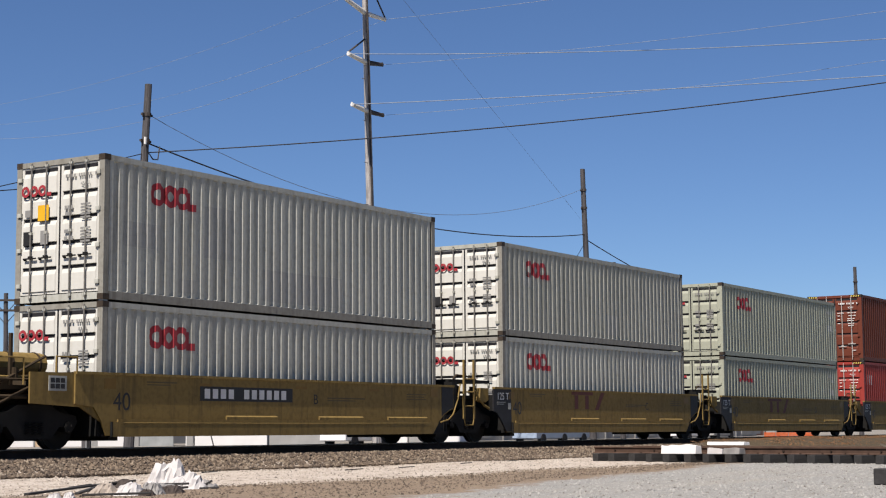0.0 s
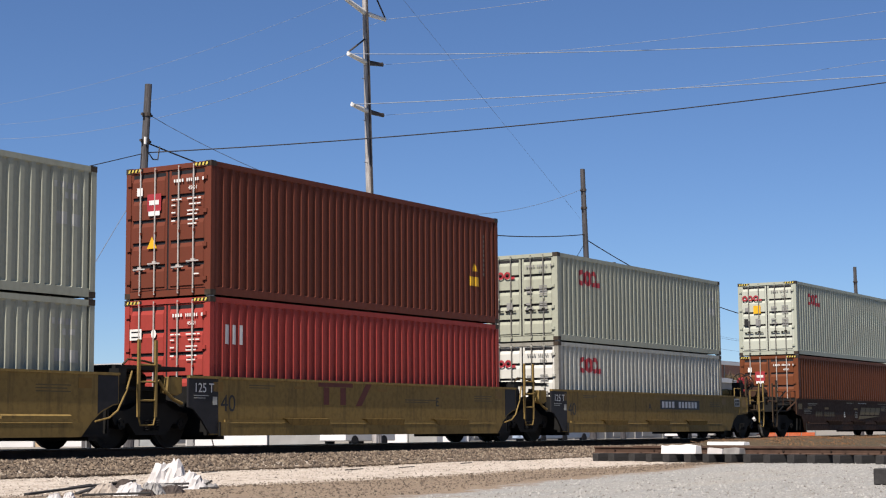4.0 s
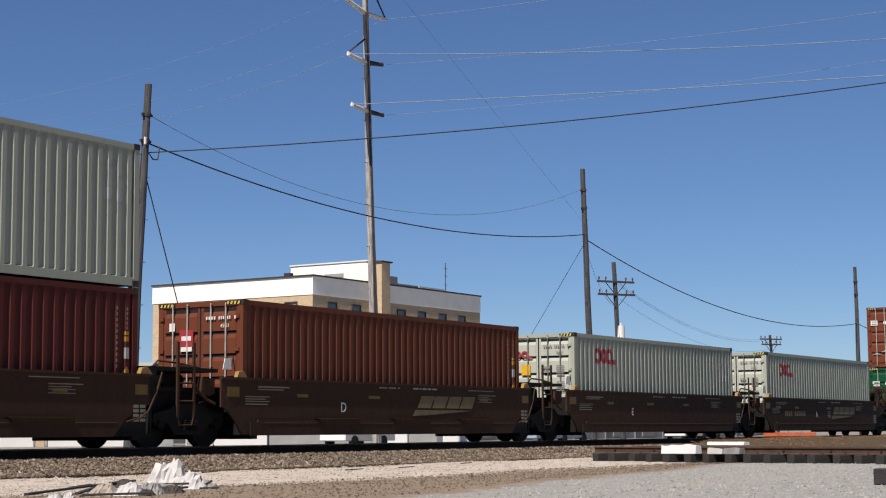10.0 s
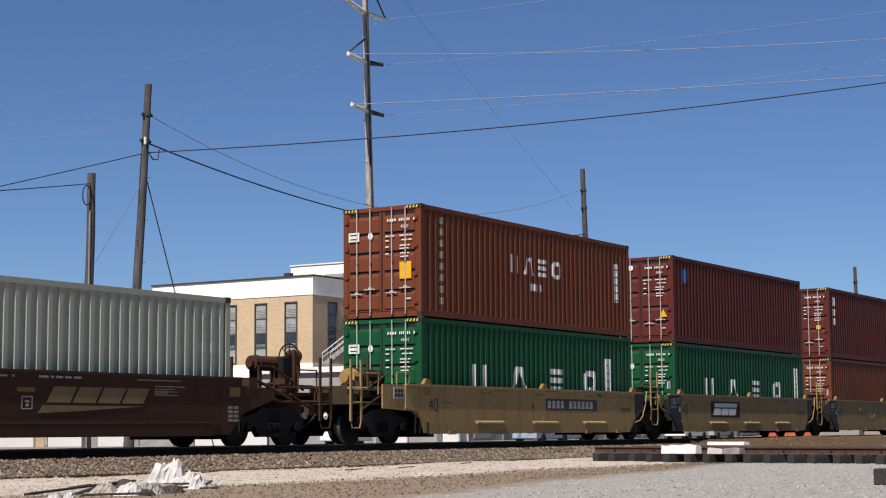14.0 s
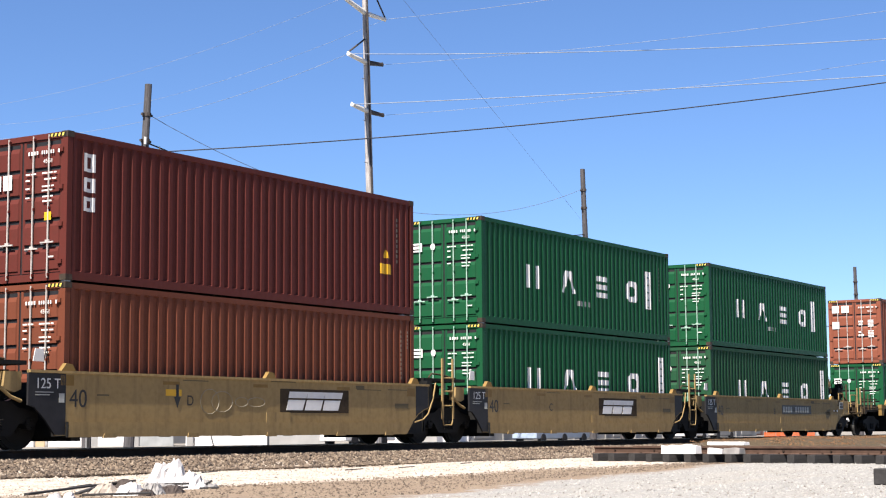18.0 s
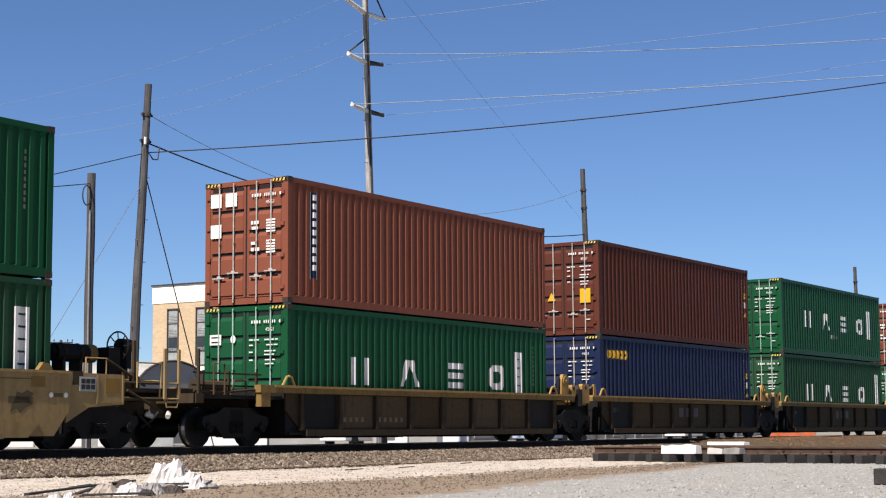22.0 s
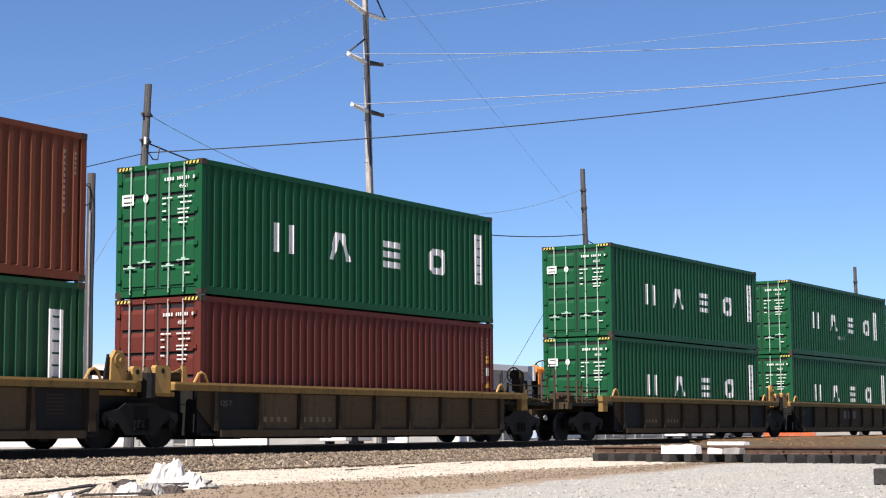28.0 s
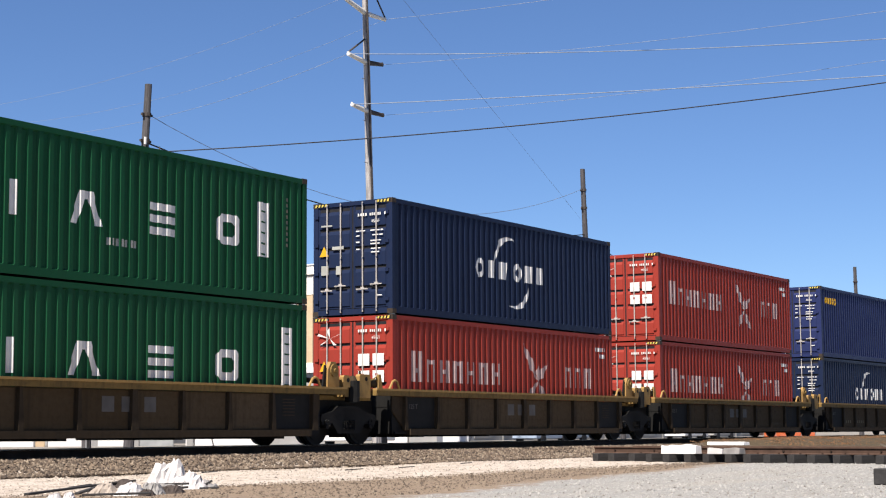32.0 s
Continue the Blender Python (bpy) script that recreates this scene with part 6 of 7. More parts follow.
def sheet_axis(lo, hi, fine):
    out = [-2600, -1200, -500, -250, -120]
    out += [lo + fine * k for k in range(int((hi - lo) / fine) + 1)]
    return sorted(set(out + [130 + 20 * k for k in range(6)] + [300, 450, 700, 1200, 2600]))


def build_ground():
    xs, ys = sheet_axis(-10, 110, 0.6), sheet_axis(-10, 60, 0.4)
    verts = [(x, y, ground_height(x, y)) for y in ys for x in xs]
    w = len(xs)
    faces = [(j * w + i, j * w + i + 1, (j + 1) * w + i + 1, (j + 1) * w + i) for j in range(len(ys) - 1) for i in range(w - 1)]
    me = bpy.data.meshes.new("ground")
    me.from_pydata(verts, [], faces)
    me.materials.append(M["ground"])
    for f in me.polygons:
        f.use_smooth = True
    tagged(new("ground", me), "dusty brown dirt with white dust and pale gravel", "ground", kind="structure")


build_ground()

BED = -0.20                             # top of the ballast


def bed_profile():
    return ((-3.1, -0.62), (-2.75, -0.43), (-1.95, BED), (1.95, BED), (2.75, -0.43), (3.1, -0.62))


solid("track_bed", lambda bm: prism(bm, [(TRACK_Y + a, b) for a, b in bed_profile()], -300, 520, "x"), M["ground"], "bed of brown crushed stone under the rails", "track bed", kind="structure")


def stones(name, count, x0, x1, place, size, material, label, seed):
    """Thousands of loose stones in one mesh."""
    rng = np.random.default_rng(seed)
    base = np.array([(1, 0, 0), (-1, 0, 0), (0, 1, 0), (0, -1, 0), (0, 0, 1), (0, 0, -1)], float)
    tri = np.array([(0, 2, 4), (2, 1, 4), (1, 3, 4), (3, 0, 4), (2, 0, 5), (1, 2, 5), (3, 1, 5), (0, 3, 5)])
    c = place(rng, count, x0, x1)
    s = size * (0.5 + rng.random((count, 1, 1)) ** 2 * 1.1)
    jit = 0.65 + 0.7 * rng.random((count, 6, 3))
    a = rng.random(count) * 6.283
    b = rng.random(count) * 6.283
    ca, sa_, cb, sb = np.cos(a), np.sin(a), np.cos(b), np.sin(b)
    rz = np.zeros((count, 3, 3))
    rz[:, 0, 0], rz[:, 0, 1], rz[:, 1, 0], rz[:, 1, 1], rz[:, 2, 2] = ca, -sa_, sa_, ca, 1
    rx = np.zeros((count, 3, 3))
    rx[:, 1, 1], rx[:, 1, 2], rx[:, 2, 1], rx[:, 2, 2], rx[:, 0, 0] = cb, -sb, sb, cb, 1
    v = np.einsum("nij,nkj->nki", rz @ rx, base[None] * jit * s) + c[:, None, :]
    f = (tri[None] + 6 * np.arange(count)[:, None, None]).reshape(-1, 3)
    me = bpy.data.meshes.new(name)
    me.from_pydata(v.reshape(-1, 3).tolist(), [], f.tolist())
    me.materials.append(material)
    tagged(new(name, me), label, "gravel", kind="stuff")


def on_bed(rng, n, x0, x1):
    x = x0 + (x1 - x0) * rng.random(n) ** 1.3
    d = np.where(rng.random(n) < 0.78, -3.05 + 3.6 * rng.random(n), 0.5 + 2.5 * rng.random(n))
    e = np.abs(d)
    z = np.where(e > 2.75, -0.43, np.where(e > 1.95, BED - (e - 1.95) / 0.8 * (BED + 0.43), BED))
    return np.stack([x, TRACK_Y + d, z + 0.01], 1)


def on_ground(rng, n, x0, x1):
    x = x0 + (x1 - x0) * rng.random(n) ** 1.4
    lo = np.minimum(7.9 + 0.19 * x, 15.0)
    y = lo + (15.7 - lo) * rng.random(n)
    z = np.array([ground_height(a, b) for a, b in zip(x, y)])
    return np.stack([x, y, z], 1)


def on_dust(rng, n, x0, x1):
    x = x0 + (x1 - x0) * rng.random(n) ** 1.4
    y = 15.0 + 6.4 * rng.random(n)
    z = np.array([ground_height(a, b) for a, b in zip(x, y)])
    return np.stack([x, y, z], 1)


def on_road(rng, n, x0, x1):
    x = x0 + (x1 - x0) * rng.random(n) ** 1.2
    y = np.maximum(7.5 + 0.19 * x - 8.0 * rng.random(n) ** 0.8, 4.0)
    z = np.array([ground_height(a, b) for a, b in zip(x, y)])
    return np.stack([x, y, z], 1)


stones("ballast", 80000, 14, 78, on_bed, 0.034, M["ballast"], "loose brown crushed ballast stones beside the rails", 3)
stones("gravel", 12000, 12, 50, on_ground, 0.015, M["ballast"], "scattered small brown stones on the dirt", 4)
stones("dust_grit", 15000, 13, 48, on_dust, 0.013, M["grit"], "pale grit and dark crumbs on the white dust", 6)
stones("chippings", 16000, 14, 44, on_road, 0.014, M["chips"], "pale grey stone chippings on the yard", 5)


def rail_profile(y):
    return [(y + a, b) for a, b in ((-0.075, -0.178), (0.075, -0.178), (0.075, -0.165), (0.012, -0.145), (0.009, -0.05), (0.036, -0.035), (0.036, -0.006), (0.028, 0.0),
                                    (-0.028, 0.0), (-0.036, -0.006), (-0.036, -0.035), (-0.009, -0.05), (-0.012, -0.145), (-0.075, -0.165))]


for s in (-1, 1):
    rail_ob = solid("rail", lambda bm: prism(bm, rail_profile(TRACK_Y + s * 0.755), -300, 520, "x"), M["rail"], "long rusty steel rail with a polished head", "rail", group="running rails", kind="structure")
    part("running_surface", ("runs", s), lambda bm: box(bm, -300, 520, TRACK_Y + s * 0.755 - 0.024, TRACK_Y + s * 0.755 + 0.024, 0.0, 0.003), M["rail_top"], rail_ob)

sleepers = thing("track_ties", "dark creosoted timber ties bedded in ballast", "railway ties", kind="structure")
for k in range(290):
    part("tie", ("maintie",), lambda bm: box(bm, -0.115, 0.115, -1.28, 1.28, -0.18, 0.0), M["tie"], sleepers, (-16 + 0.51 * k, TRACK_Y, -0.180))

# ---- spare track panel lying across the gravel ----
PANEL = pose(34.3, 10.6, GZ + 0.0, 0, 0, -16.0)      # its length runs along the panel's own y


panel = new("track_panel")
panel.matrix_world = PANEL
tagged(panel, "old track panel of rusty rails on dark timber ties", "track panel")
for k in range(-10, 15):
    part("tie", ("ptie", k % 3), lambda bm: box(bm, 0.0, 2.5, -0.10, 0.10 - 0.01 * (k % 3), 0, 0.19), M["tie"], panel, (0.03 * ((k * 7) % 5 - 2), 0.58 * k + 0.18, 0.0), bevel=0.008)
for x in (0.52, 1.96):
    prof = [(x + a * 0.95, b * 0.9 + 0.16 + 0.19) for a, b in [(p[0], p[1]) for p in rail_profile(0)]]
    bar = part("rail", ("prail", x), lambda bm: prism(bm, prof, -6.0, 8.75, "y"), M["rust_rail"], panel)
    for k in range(-8, 13, 2):
        part("bolt", ("pbolt",), lambda bm: tube(bm, (-0.045, 0, 0), (-0.012, 0, 0), 0.026, 6), M["rail"], panel, (x, 0.63 * k + 0.5, 0.26))
for x in (0.40, 0.64, 1.84, 2.08):
    for k in range(-8, 13):
        part("spike", ("pspike",), lambda bm: box(bm, -0.02, 0.02, -0.015, 0.015, 0.19, 0.225), M["rust_rail"], panel, (x, 0.58 * k + 0.18, 0))


def board(name, a, b, wide, thick, material, label, category="board"):
    a, b = Vector(a), Vector(b)
    L = (b - a).length
    ob = solid(name, lambda bm: box(bm, 0, L, -wide / 2, wide / 2, 0, thick), material, label, category, bevel=0.006)
    d = (b - a).normalized()
    ob.matrix_world = Matrix.Translation(a) @ d.to_track_quat("X", "Z").to_matrix().to_4x4()
    return ob


# white sacks and boards left on the panel
for k, (y0, y1, x, z0, tall, mname) in enumerate(((5.26, 6.30, 0.28, 0.19, 0.25, "white_metal"), (4.27, 5.34, 0.80, 0.385, 0.08, "white_metal"), (4.47, 4.90, 0.26, 0.19, 0.165, "sheet"), (4.01, 4.46, 0.30, 0.19, 0.165, "sheet_grey"))):
    def fill(bm):
        n = 1 if k == 1 else 10
        rows = []
        for i in range(n + 1):
            f = i / n
            y = y0 + (y1 - y0) * f
            up = tall * (1 if k == 1 else 0.82 + 0.22 * noise.noise((y * 3, k, 0)))
            rows.append([bm.verts.new(c) for c in ((x - 0.12, y, z0), (x - 0.10, y, z0 + up), (x + 0.10, y, z0 + up * 0.9), (x + 0.12, y, z0))])
        for a, b in zip(rows, rows[1:]):
            for j in range(4):
                bm.faces.new((a[j], a[(j + 1) % 4], b[(j + 1) % 4], b[j]))
        bm.faces.new(rows[0]), bm.faces.new(rows[-1])
    ob = solid("white_board" if k == 1 else "white_sack", fill, M[mname], ("long white painted board lying on the spare track panel", "white paper sacks lying on the spare track panel")[k != 1], "board" if k == 1 else "sack", bevel=0.004)
    ob.matrix_world = PANEL

# a short timber block on the gravel
solid("timber_block", lambda bm: box(bm, -0.13, 0.13, -0.75, 0.75, 0, 0.22), M["tie"], "dark sawn timber block lying on pale gravel", "timber block", (22.4, 6.35, GZ - 0.01), bevel=0.012)

# heap of white plastic sheeting and sticks; u runs across the heap, v away from the yard
HEAP = Vector((17.5, 15.57, GZ))
ACROSS, AWAY = Vector((0.531, -0.847, 0)), Vector((0.847, 0.531, 0))


def heap_at(u, v, z=0.0):
    return HEAP + ACROSS * (u - 0.169 * v) + AWAY * v + Vector((0, 0, z))


def sheeting(bm, wide, deep, peaks, seed):
    """A crumpled sheet standing up in sharp folds round a few peaks (u, v, height, steepness)."""
    n, m_ = 18, 10
    rng = random.Random(seed)
    grid = []
    for j in range(m_ + 1):
        row = []
        for i in range(n + 1):
            u, v = wide * (i / n - 0.5), deep * (j / m_ - 0.5)
            rim = min(1.0, 4 * min(i / n, 1 - i / n, j / m_, 1 - j / m_) + 0.1)
            z = max(hh * max(0.0, 1 - (math.hypot(u - pu, v - pv) * st * 0.9) ** 2.6) for pu, pv, hh, st in peaks)
            z = z * (0.84 + 0.16 * rng.random() + 0.30 * noise.noise((u * 9, v * 9, seed))) + 0.025 * rng.random()
            p = ACROSS * (u + wide / n * rng.uniform(-0.55, 0.55)) + AWAY * (v + deep / m_ * rng.uniform(-0.5, 0.5))
            row.append(bm.verts.new((p.x, p.y, z * rim - 0.015)))
        grid.append(row)
    for a, b in zip(grid, grid[1:]):
        for i in range(n):
            bm.faces.new((a[i], a[i + 1], b[i + 1], b[i]))


SHEETS = (((0.09, 0.95), 0.66, 0.55, ((-0.15, 0.0, 0.24, 5.2), (-0.08, 0.0, 0.33, 5.4), (0.03, 0.04, 0.30, 4.6), (0.15, 0.02, 0.43, 5.2), (0.24, -0.04, 0.24, 5.2)), "sheet"),
          ((0.36, -0.75), 0.62, 0.5, ((-0.16, 0.0, 0.19, 5.0), (-0.02, 0.05, 0.20, 5.0), (0.05, 0.0, 0.30, 9.0), (0.13, -0.06, 0.18, 5.5), (0.24, 0.0, 0.11, 6.0)), "sheet"),
          ((0.66, -0.70), 0.30, 0.4, ((0.0, 0.0, 0.09, 6.0), (-0.08, 0.05, 0.13, 8.0)), "sheet_grey"),
          ((-0.70, -2.55), 0.40, 0.5, ((0.06, 0.0, 0.15, 4.6), (-0.10, 0.05, 0.09, 6.0)), "sheet_tan"),
          ((-0.37, -2.60), 0.40, 0.5, ((0.02, 0.0, 0.16, 4.6), (0.12, 0.0, 0.14, 6.0), (-0.12, 0.0, 0.09, 6.0)), "sheet"),
          ((-0.54, 0.70), 0.50, 0.4, ((0.04, 0.0, 0.11, 6.0), (-0.14, 0.0, 0.06, 6.0), (0.16, 0.0, 0.07, 6.0)), "sheet_dark"),
          ((-0.10, -2.30), 0.34, 0.4, ((0.0, 0.0, 0.14, 4.5), (0.08, 0.0, 0.10, 6.0)), "sheet_grey"),
          ((0.14, -2.00), 0.36, 0.4, ((0.05, 0.0, 0.10, 5.0), (-0.10, 0.0, 0.09, 6.0)), "sheet_dark"),
          ((-0.16, -2.75), 0.22, 0.3, ((0.0, 0.0, 0.07, 6.0),), "sheet_dark"),
          ((0.06, -1.20), 0.44, 0.4, ((0.0, 0.0, 0.10, 4.2),), "sheet_grey"),
          ((-1.24, -3.55), 0.20, 0.25, ((0.0, 0.0, 0.06, 9.0),), "sheet"),
          ((-1.06, -3.50), 0.15, 0.2, ((0.0, 0.0, 0.07, 10.0),), "sheet"))
for k, ((u, v), wide, deep, peaks, mname) in enumerate(SHEETS):
    text = {"sheet": "crumpled white plastic sheeting heaped on the dirt", "sheet_grey": "dirty grey plastic sheeting on the dirt", "sheet_tan": "crumpled dusty paper sheeting lying on the dirt", "sheet_dark": "crumpled dark brown cloth among white sheeting"}[mname]
    solid("plastic_sheet", lambda bm: sheeting(bm, wide, deep, peaks, 3.1 * k + 1), M[mname], text, "plastic sheet", heap_at(u, v), group="heap of rubbish")
for a, b, w in (((-1.60, -3.00, 0.02), (-0.80, -0.80, 0.06), 0.07), ((-1.00, -2.90, 0.02), (-0.82, -1.60, 0.05), 0.06), ((-0.93, -3.10, 0.01), (-0.10, -2.90, 0.02), 0.035), ((-0.18, -1.00, 0.065), (0.38, -1.05, 0.075), 0.05),
                ((0.52, -1.00, 0.01), (0.78, -1.00, 0.02), 0.035), ((-1.22, -0.40, 0.01), (-0.96, 0.30, 0.03), 0.03), ((-0.72, 0.60, 0.04), (-0.34, 0.75, 0.07), 0.04), ((0.60, -0.80, 0.05), (0.70, -0.70, 0.10), 0.025), ((0.12, -1.80, 0.03), (0.36, -1.70, 0.05), 0.04)):
    board("scrap_stick", heap_at(*a), heap_at(*b), w, 0.028, M["tie"], "dark scrap timber stick among white sheeting", "stick")
for k, (x, y) in enumerate(((26.0, 18.5), (28.0, 18.6), (23.6, 20.0), (32.0, 19.6), (34.8, 20.0))):
    board("dead_stick", (x, y, GZ + 0.02), (x + 0.30 - 0.05 * k, y - 0.22, GZ + 0.04), 0.03, 0.02, M["tie"], "short dark stick lying on white dust", "stick")


# ---- dry weeds beside the track, further along ----
def weeds(name, count, x0, x1, y0, y1, tall, material, label, seed):
    rng = np.random.default_rng(seed)
    verts, faces = [], []
    for k in range(count):
        x, y = x0 + (x1 - x0) * rng.random(), y0 + (y1 - y0) * rng.random()
        clump = 0.35 + 1.3 * max(0.0, noise.noise((x * 0.35, y * 0.8, seed)) + 0.35)
        h = tall * (0.25 + 0.75 * rng.random() ** 2) * min(clump, 1.2)
        z = max(ground_height(x, y), -0.43 + (y - TRACK_Y + 2.75) * 0.28 if y > TRACK_Y - 2.75 else -9) - 0.01
        a = rng.random() * 6.28
        w = 0.018 + 0.014 * rng.random()
        dx, dy = w * math.cos(a), w * math.sin(a)
        lx, ly = (rng.random() - 0.5) * h, (rng.random() - 0.5) * h
        n = len(verts)
        verts += [(x - dx, y - dy, z), (x + dx, y + dy, z), (x + lx, y + ly, z + h)]
        faces.append((n, n + 1, n + 2))
    me = bpy.data.meshes.new(name)
    me.from_pydata(verts, [], faces)
    me.materials.append(material)
    tagged(new(name, me), label, "weeds", kind="stuff")


weeds("dry_weeds", 42000, 51.5, 90, 18.6, 22.6, 0.055, M["dry_grass"], "rusty brown dry weeds beside the track", 9)
weeds("tall_weeds", 5000, 93.4, 128, 32.3, 33.6, 0.62, M["brush"], "tall dull brown weeds beyond the track", 12)
weeds("tall_weeds", 600, 81.2, 84.6, 32.3, 33.6, 0.45, M["brush"], "tall dull brown weeds beyond the track", 13)


# ---- poles and lines ----
def pole(name, label, base, top, r0, r1, material, bands=3):
    """A round timber pole from the ground to its top, slightly crooked."""
    ob = thing(name, label, "utility pole", base, "line poles")
    b, t = Vector(base), Vector(top)
    d = t - b

    def fill(bm):
        n, m_ = 12, 14
        rings = []
        for i in range(m_ + 1):
            f = i / m_
            c = d * f + Vector((0.05 * noise.noise((f * 3, b.x, 0)), 0.05 * noise.noise((f * 3, b.y, 7)), 0)) * (1 if 0 < i < m_ else 0)
            r = r0 + (r1 - r0) * f
            rings.append([bm.verts.new(c + Vector((r * math.cos(6.2832 * k / n), r * math.sin(6.2832 * k / n), 0))) for k in range(n)])
        for a, c in zip(rings, rings[1:]):
            for k in range(n):
                bm.faces.new((a[k], a[(k + 1) % n], c[(k + 1) % n], c[k]))
        bm.faces.new(rings[-1])
    part("shaft", ("shaft", base), fill, material, ob)
    ob["height"] = d.length
    return ob


def along(base, top, z):
    b, t = Vector(base), Vector(top)
    return b + (t - b) * ((z - b.z) / (t.z - b.z))


def cable(name, a, b, sag, r, material, label, n=26):
    a, b = Vector(a), Vector(b)
    pts = [a + (b - a) * (k / n) - Vector((0, 0, 4 * sag * (k / n) * (1 - k / n))) for k in range(n + 1)]
    cu = bpy.data.curves.new(name, "CURVE")
    cu.dimensions, cu.bevel_depth, cu.bevel_resolution = "3D", r, 1
    sp = cu.splines.new("POLY")
    sp.points.add(n)
    for p, q in zip(sp.points, pts):
        p.co = (*q, 1)
    tmp = bpy.data.objects.new(name, cu)
    scene.collection.objects.link(tmp)
    me = bpy.data.meshes.new_from_object(tmp)
    bpy.data.objects.remove(tmp)
    me.materials.clear()
    me.materials.append(material)
    return tagged(new(name, me), label, "cable", group="overhead lines")


FLOOR = GZ - 0.1
# tall transmission pole with three pairs of arms
T_BASE, T_TOP = (74.69, 51.0, FLOOR), (73.45, 51.0, 27.0)
tower = pole("transmission_pole", "tall pale timber transmission pole with six steel arms", T_BASE, T_TOP, 0.27, 0.15, M["pole_pale"])
T0 = Vector(T_BASE)
NEAR_TIP = {}
for name, z, near, far in (("top", 23.2, (71.05, 50.6, 23.45), (76.0, 51.3, 23.38)), ("middle", 20.45, (71.45, 50.6, 20.45), (76.15, 51.6, 20.85)), ("low", 17.75, (71.8, 50.6, 17.75), (76.35, 51.7, 18.0))):
    root = along(T_BASE, T_TOP, z)
    for tip, m in ((near, M["arm"]), (far, M["arm"] if name == "top" else M["arm_dark"])):
        a = part("crossarm", ("tarm", name, tip), lambda bm: [tube(bm, root - T0, Vector(tip) - T0, 0.15, 8, 0.11), tube(bm, Vector(tip) - T0 - Vector((0, 0, 0.1)), Vector(tip) - T0 + Vector((0, 0, 0.12)), 0.07, 8)], m, tower)
    NEAR_TIP[name] = (Vector(near), Vector(far))
part("brace", ("tb1",), lambda bm: tube(bm, along(T_BASE, T_TOP, 21.8) - T0, NEAR_TIP["middle"][0] - T0 + Vector((0, 0, 0.1)), 0.05, 6), M["arm_dark"], tower)
part("brace", ("tb2",), lambda bm: tube(bm, along(T_BASE, T_TOP, 25.6) - T0, NEAR_TIP["top"][1] - T0 + Vector((0, 0, 0.1)), 0.05, 6), M["arm_dark"], tower)
for k in range(12):
    p = along(T_BASE, T_TOP, 8.0 + 1.15 * k)
    part("climbing_peg", ("peg", k), lambda bm: tube(bm, p - T0, p - T0 + Vector((-0.42 * (-1) ** k - 0.1, 0, 0.0)), 0.02, 5), M["galv"], tower)
part("conduit", ("tcond",), lambda bm: tube(bm, along(T_BASE, T_TOP, 6) - T0 + Vector((-0.2, -0.22, 0)), along(T_BASE, T_TOP, 24) - T0 + Vector((-0.10, -0.2, 0)), 0.05, 6), M["arm_dark"], tower)

# telephone poles parallel to the track
P1 = ((54.13, 50.0, FLOOR), (55.12, 50.0, 15.85))
P2 = ((98.45, 50.0, FLOOR), (97.46, 50.0, 17.55))
P3 = ((153.85, 50.0, FLOOR), (153.4, 50.0, 15.5))
for base, top in (P1, P2, P3):
    q = pole("telephone_pole", "weathered timber telephone pole carrying sagging cable", base, top, 0.24, 0.16, M["pole"])
    b0 = Vector(base)
    for k in range(9):
        p = along(base, top, 4.0 + 0.95 * k)
        part("climbing_peg", ("tpeg", base, k), lambda bm: tube(bm, p - b0, p - b0 + Vector((0.38 * (-1) ** k, -0.05, 0.02)), 0.018, 5), M["galv"], q)
    for z in (top[2] - 2.6, top[2] - 1.4):
        p = along(base, top, z)
        part("cable_clamp", ("clamp", base, z), lambda bm: [tube(bm, p - b0 - Vector((0, 0, 0.08)), p - b0 + Vector((0, 0, 0.08)), 0.21, 10), box(bm, p.x - b0.x - 0.34, p.x - b0.x + 0.34, -0.05, 0.05, p.z - b0.z - 0.05, p.z - b0.z + 0.05)], M["arm_dark"], q)
    if base == P1[0]:
        hook = along(base, top, 12.75) - b0
        part("jumper_cable", ("jumper",), lambda bm: path_tube(bm, [hook + Vector(c) for c in ((-0.22, -0.24, 0.40), (-0.10, -0.26, 0.0), (0.25, -0.26, -0.32), (0.62, -0.22, -0.28), (0.72, -0.18, 0.05), (0.86, -0.10, 0.36))], 0.030, 6), M["cable"], q)
        part("insulator", ("jins",), lambda bm: tube(bm, hook + Vector((-0.24, -0.24, 0.30)), hook + Vector((-0.24, -0.24, 0.62)), 0.06, 8), M["arm"], q)
# nearer short pole with a cable coil
P0 = ((41.27, 40.0, FLOOR), (41.30, 40.0, 9.15))
q = pole("telephone_pole", "short round timber pole with a coil of cable", *P0, 0.165, 0.145, M["pole"])
part("cable_coil", ("coil",), lambda bm: path_tube(bm, [(-0.28 + 0.20 * math.cos(a), -0.10, 8.55 - FLOOR - 0.2 + 0.34 * math.sin(a)) for a in (6.2832 * k / 16 for k in range(17))], 0.022, 5), M["cable"], q)
part("conduit", ("p0c",), lambda bm: tube(bm, (-0.13, -0.12, 0.3), (-0.12, -0.10, 8.4), 0.035, 6), M["galv"], q)


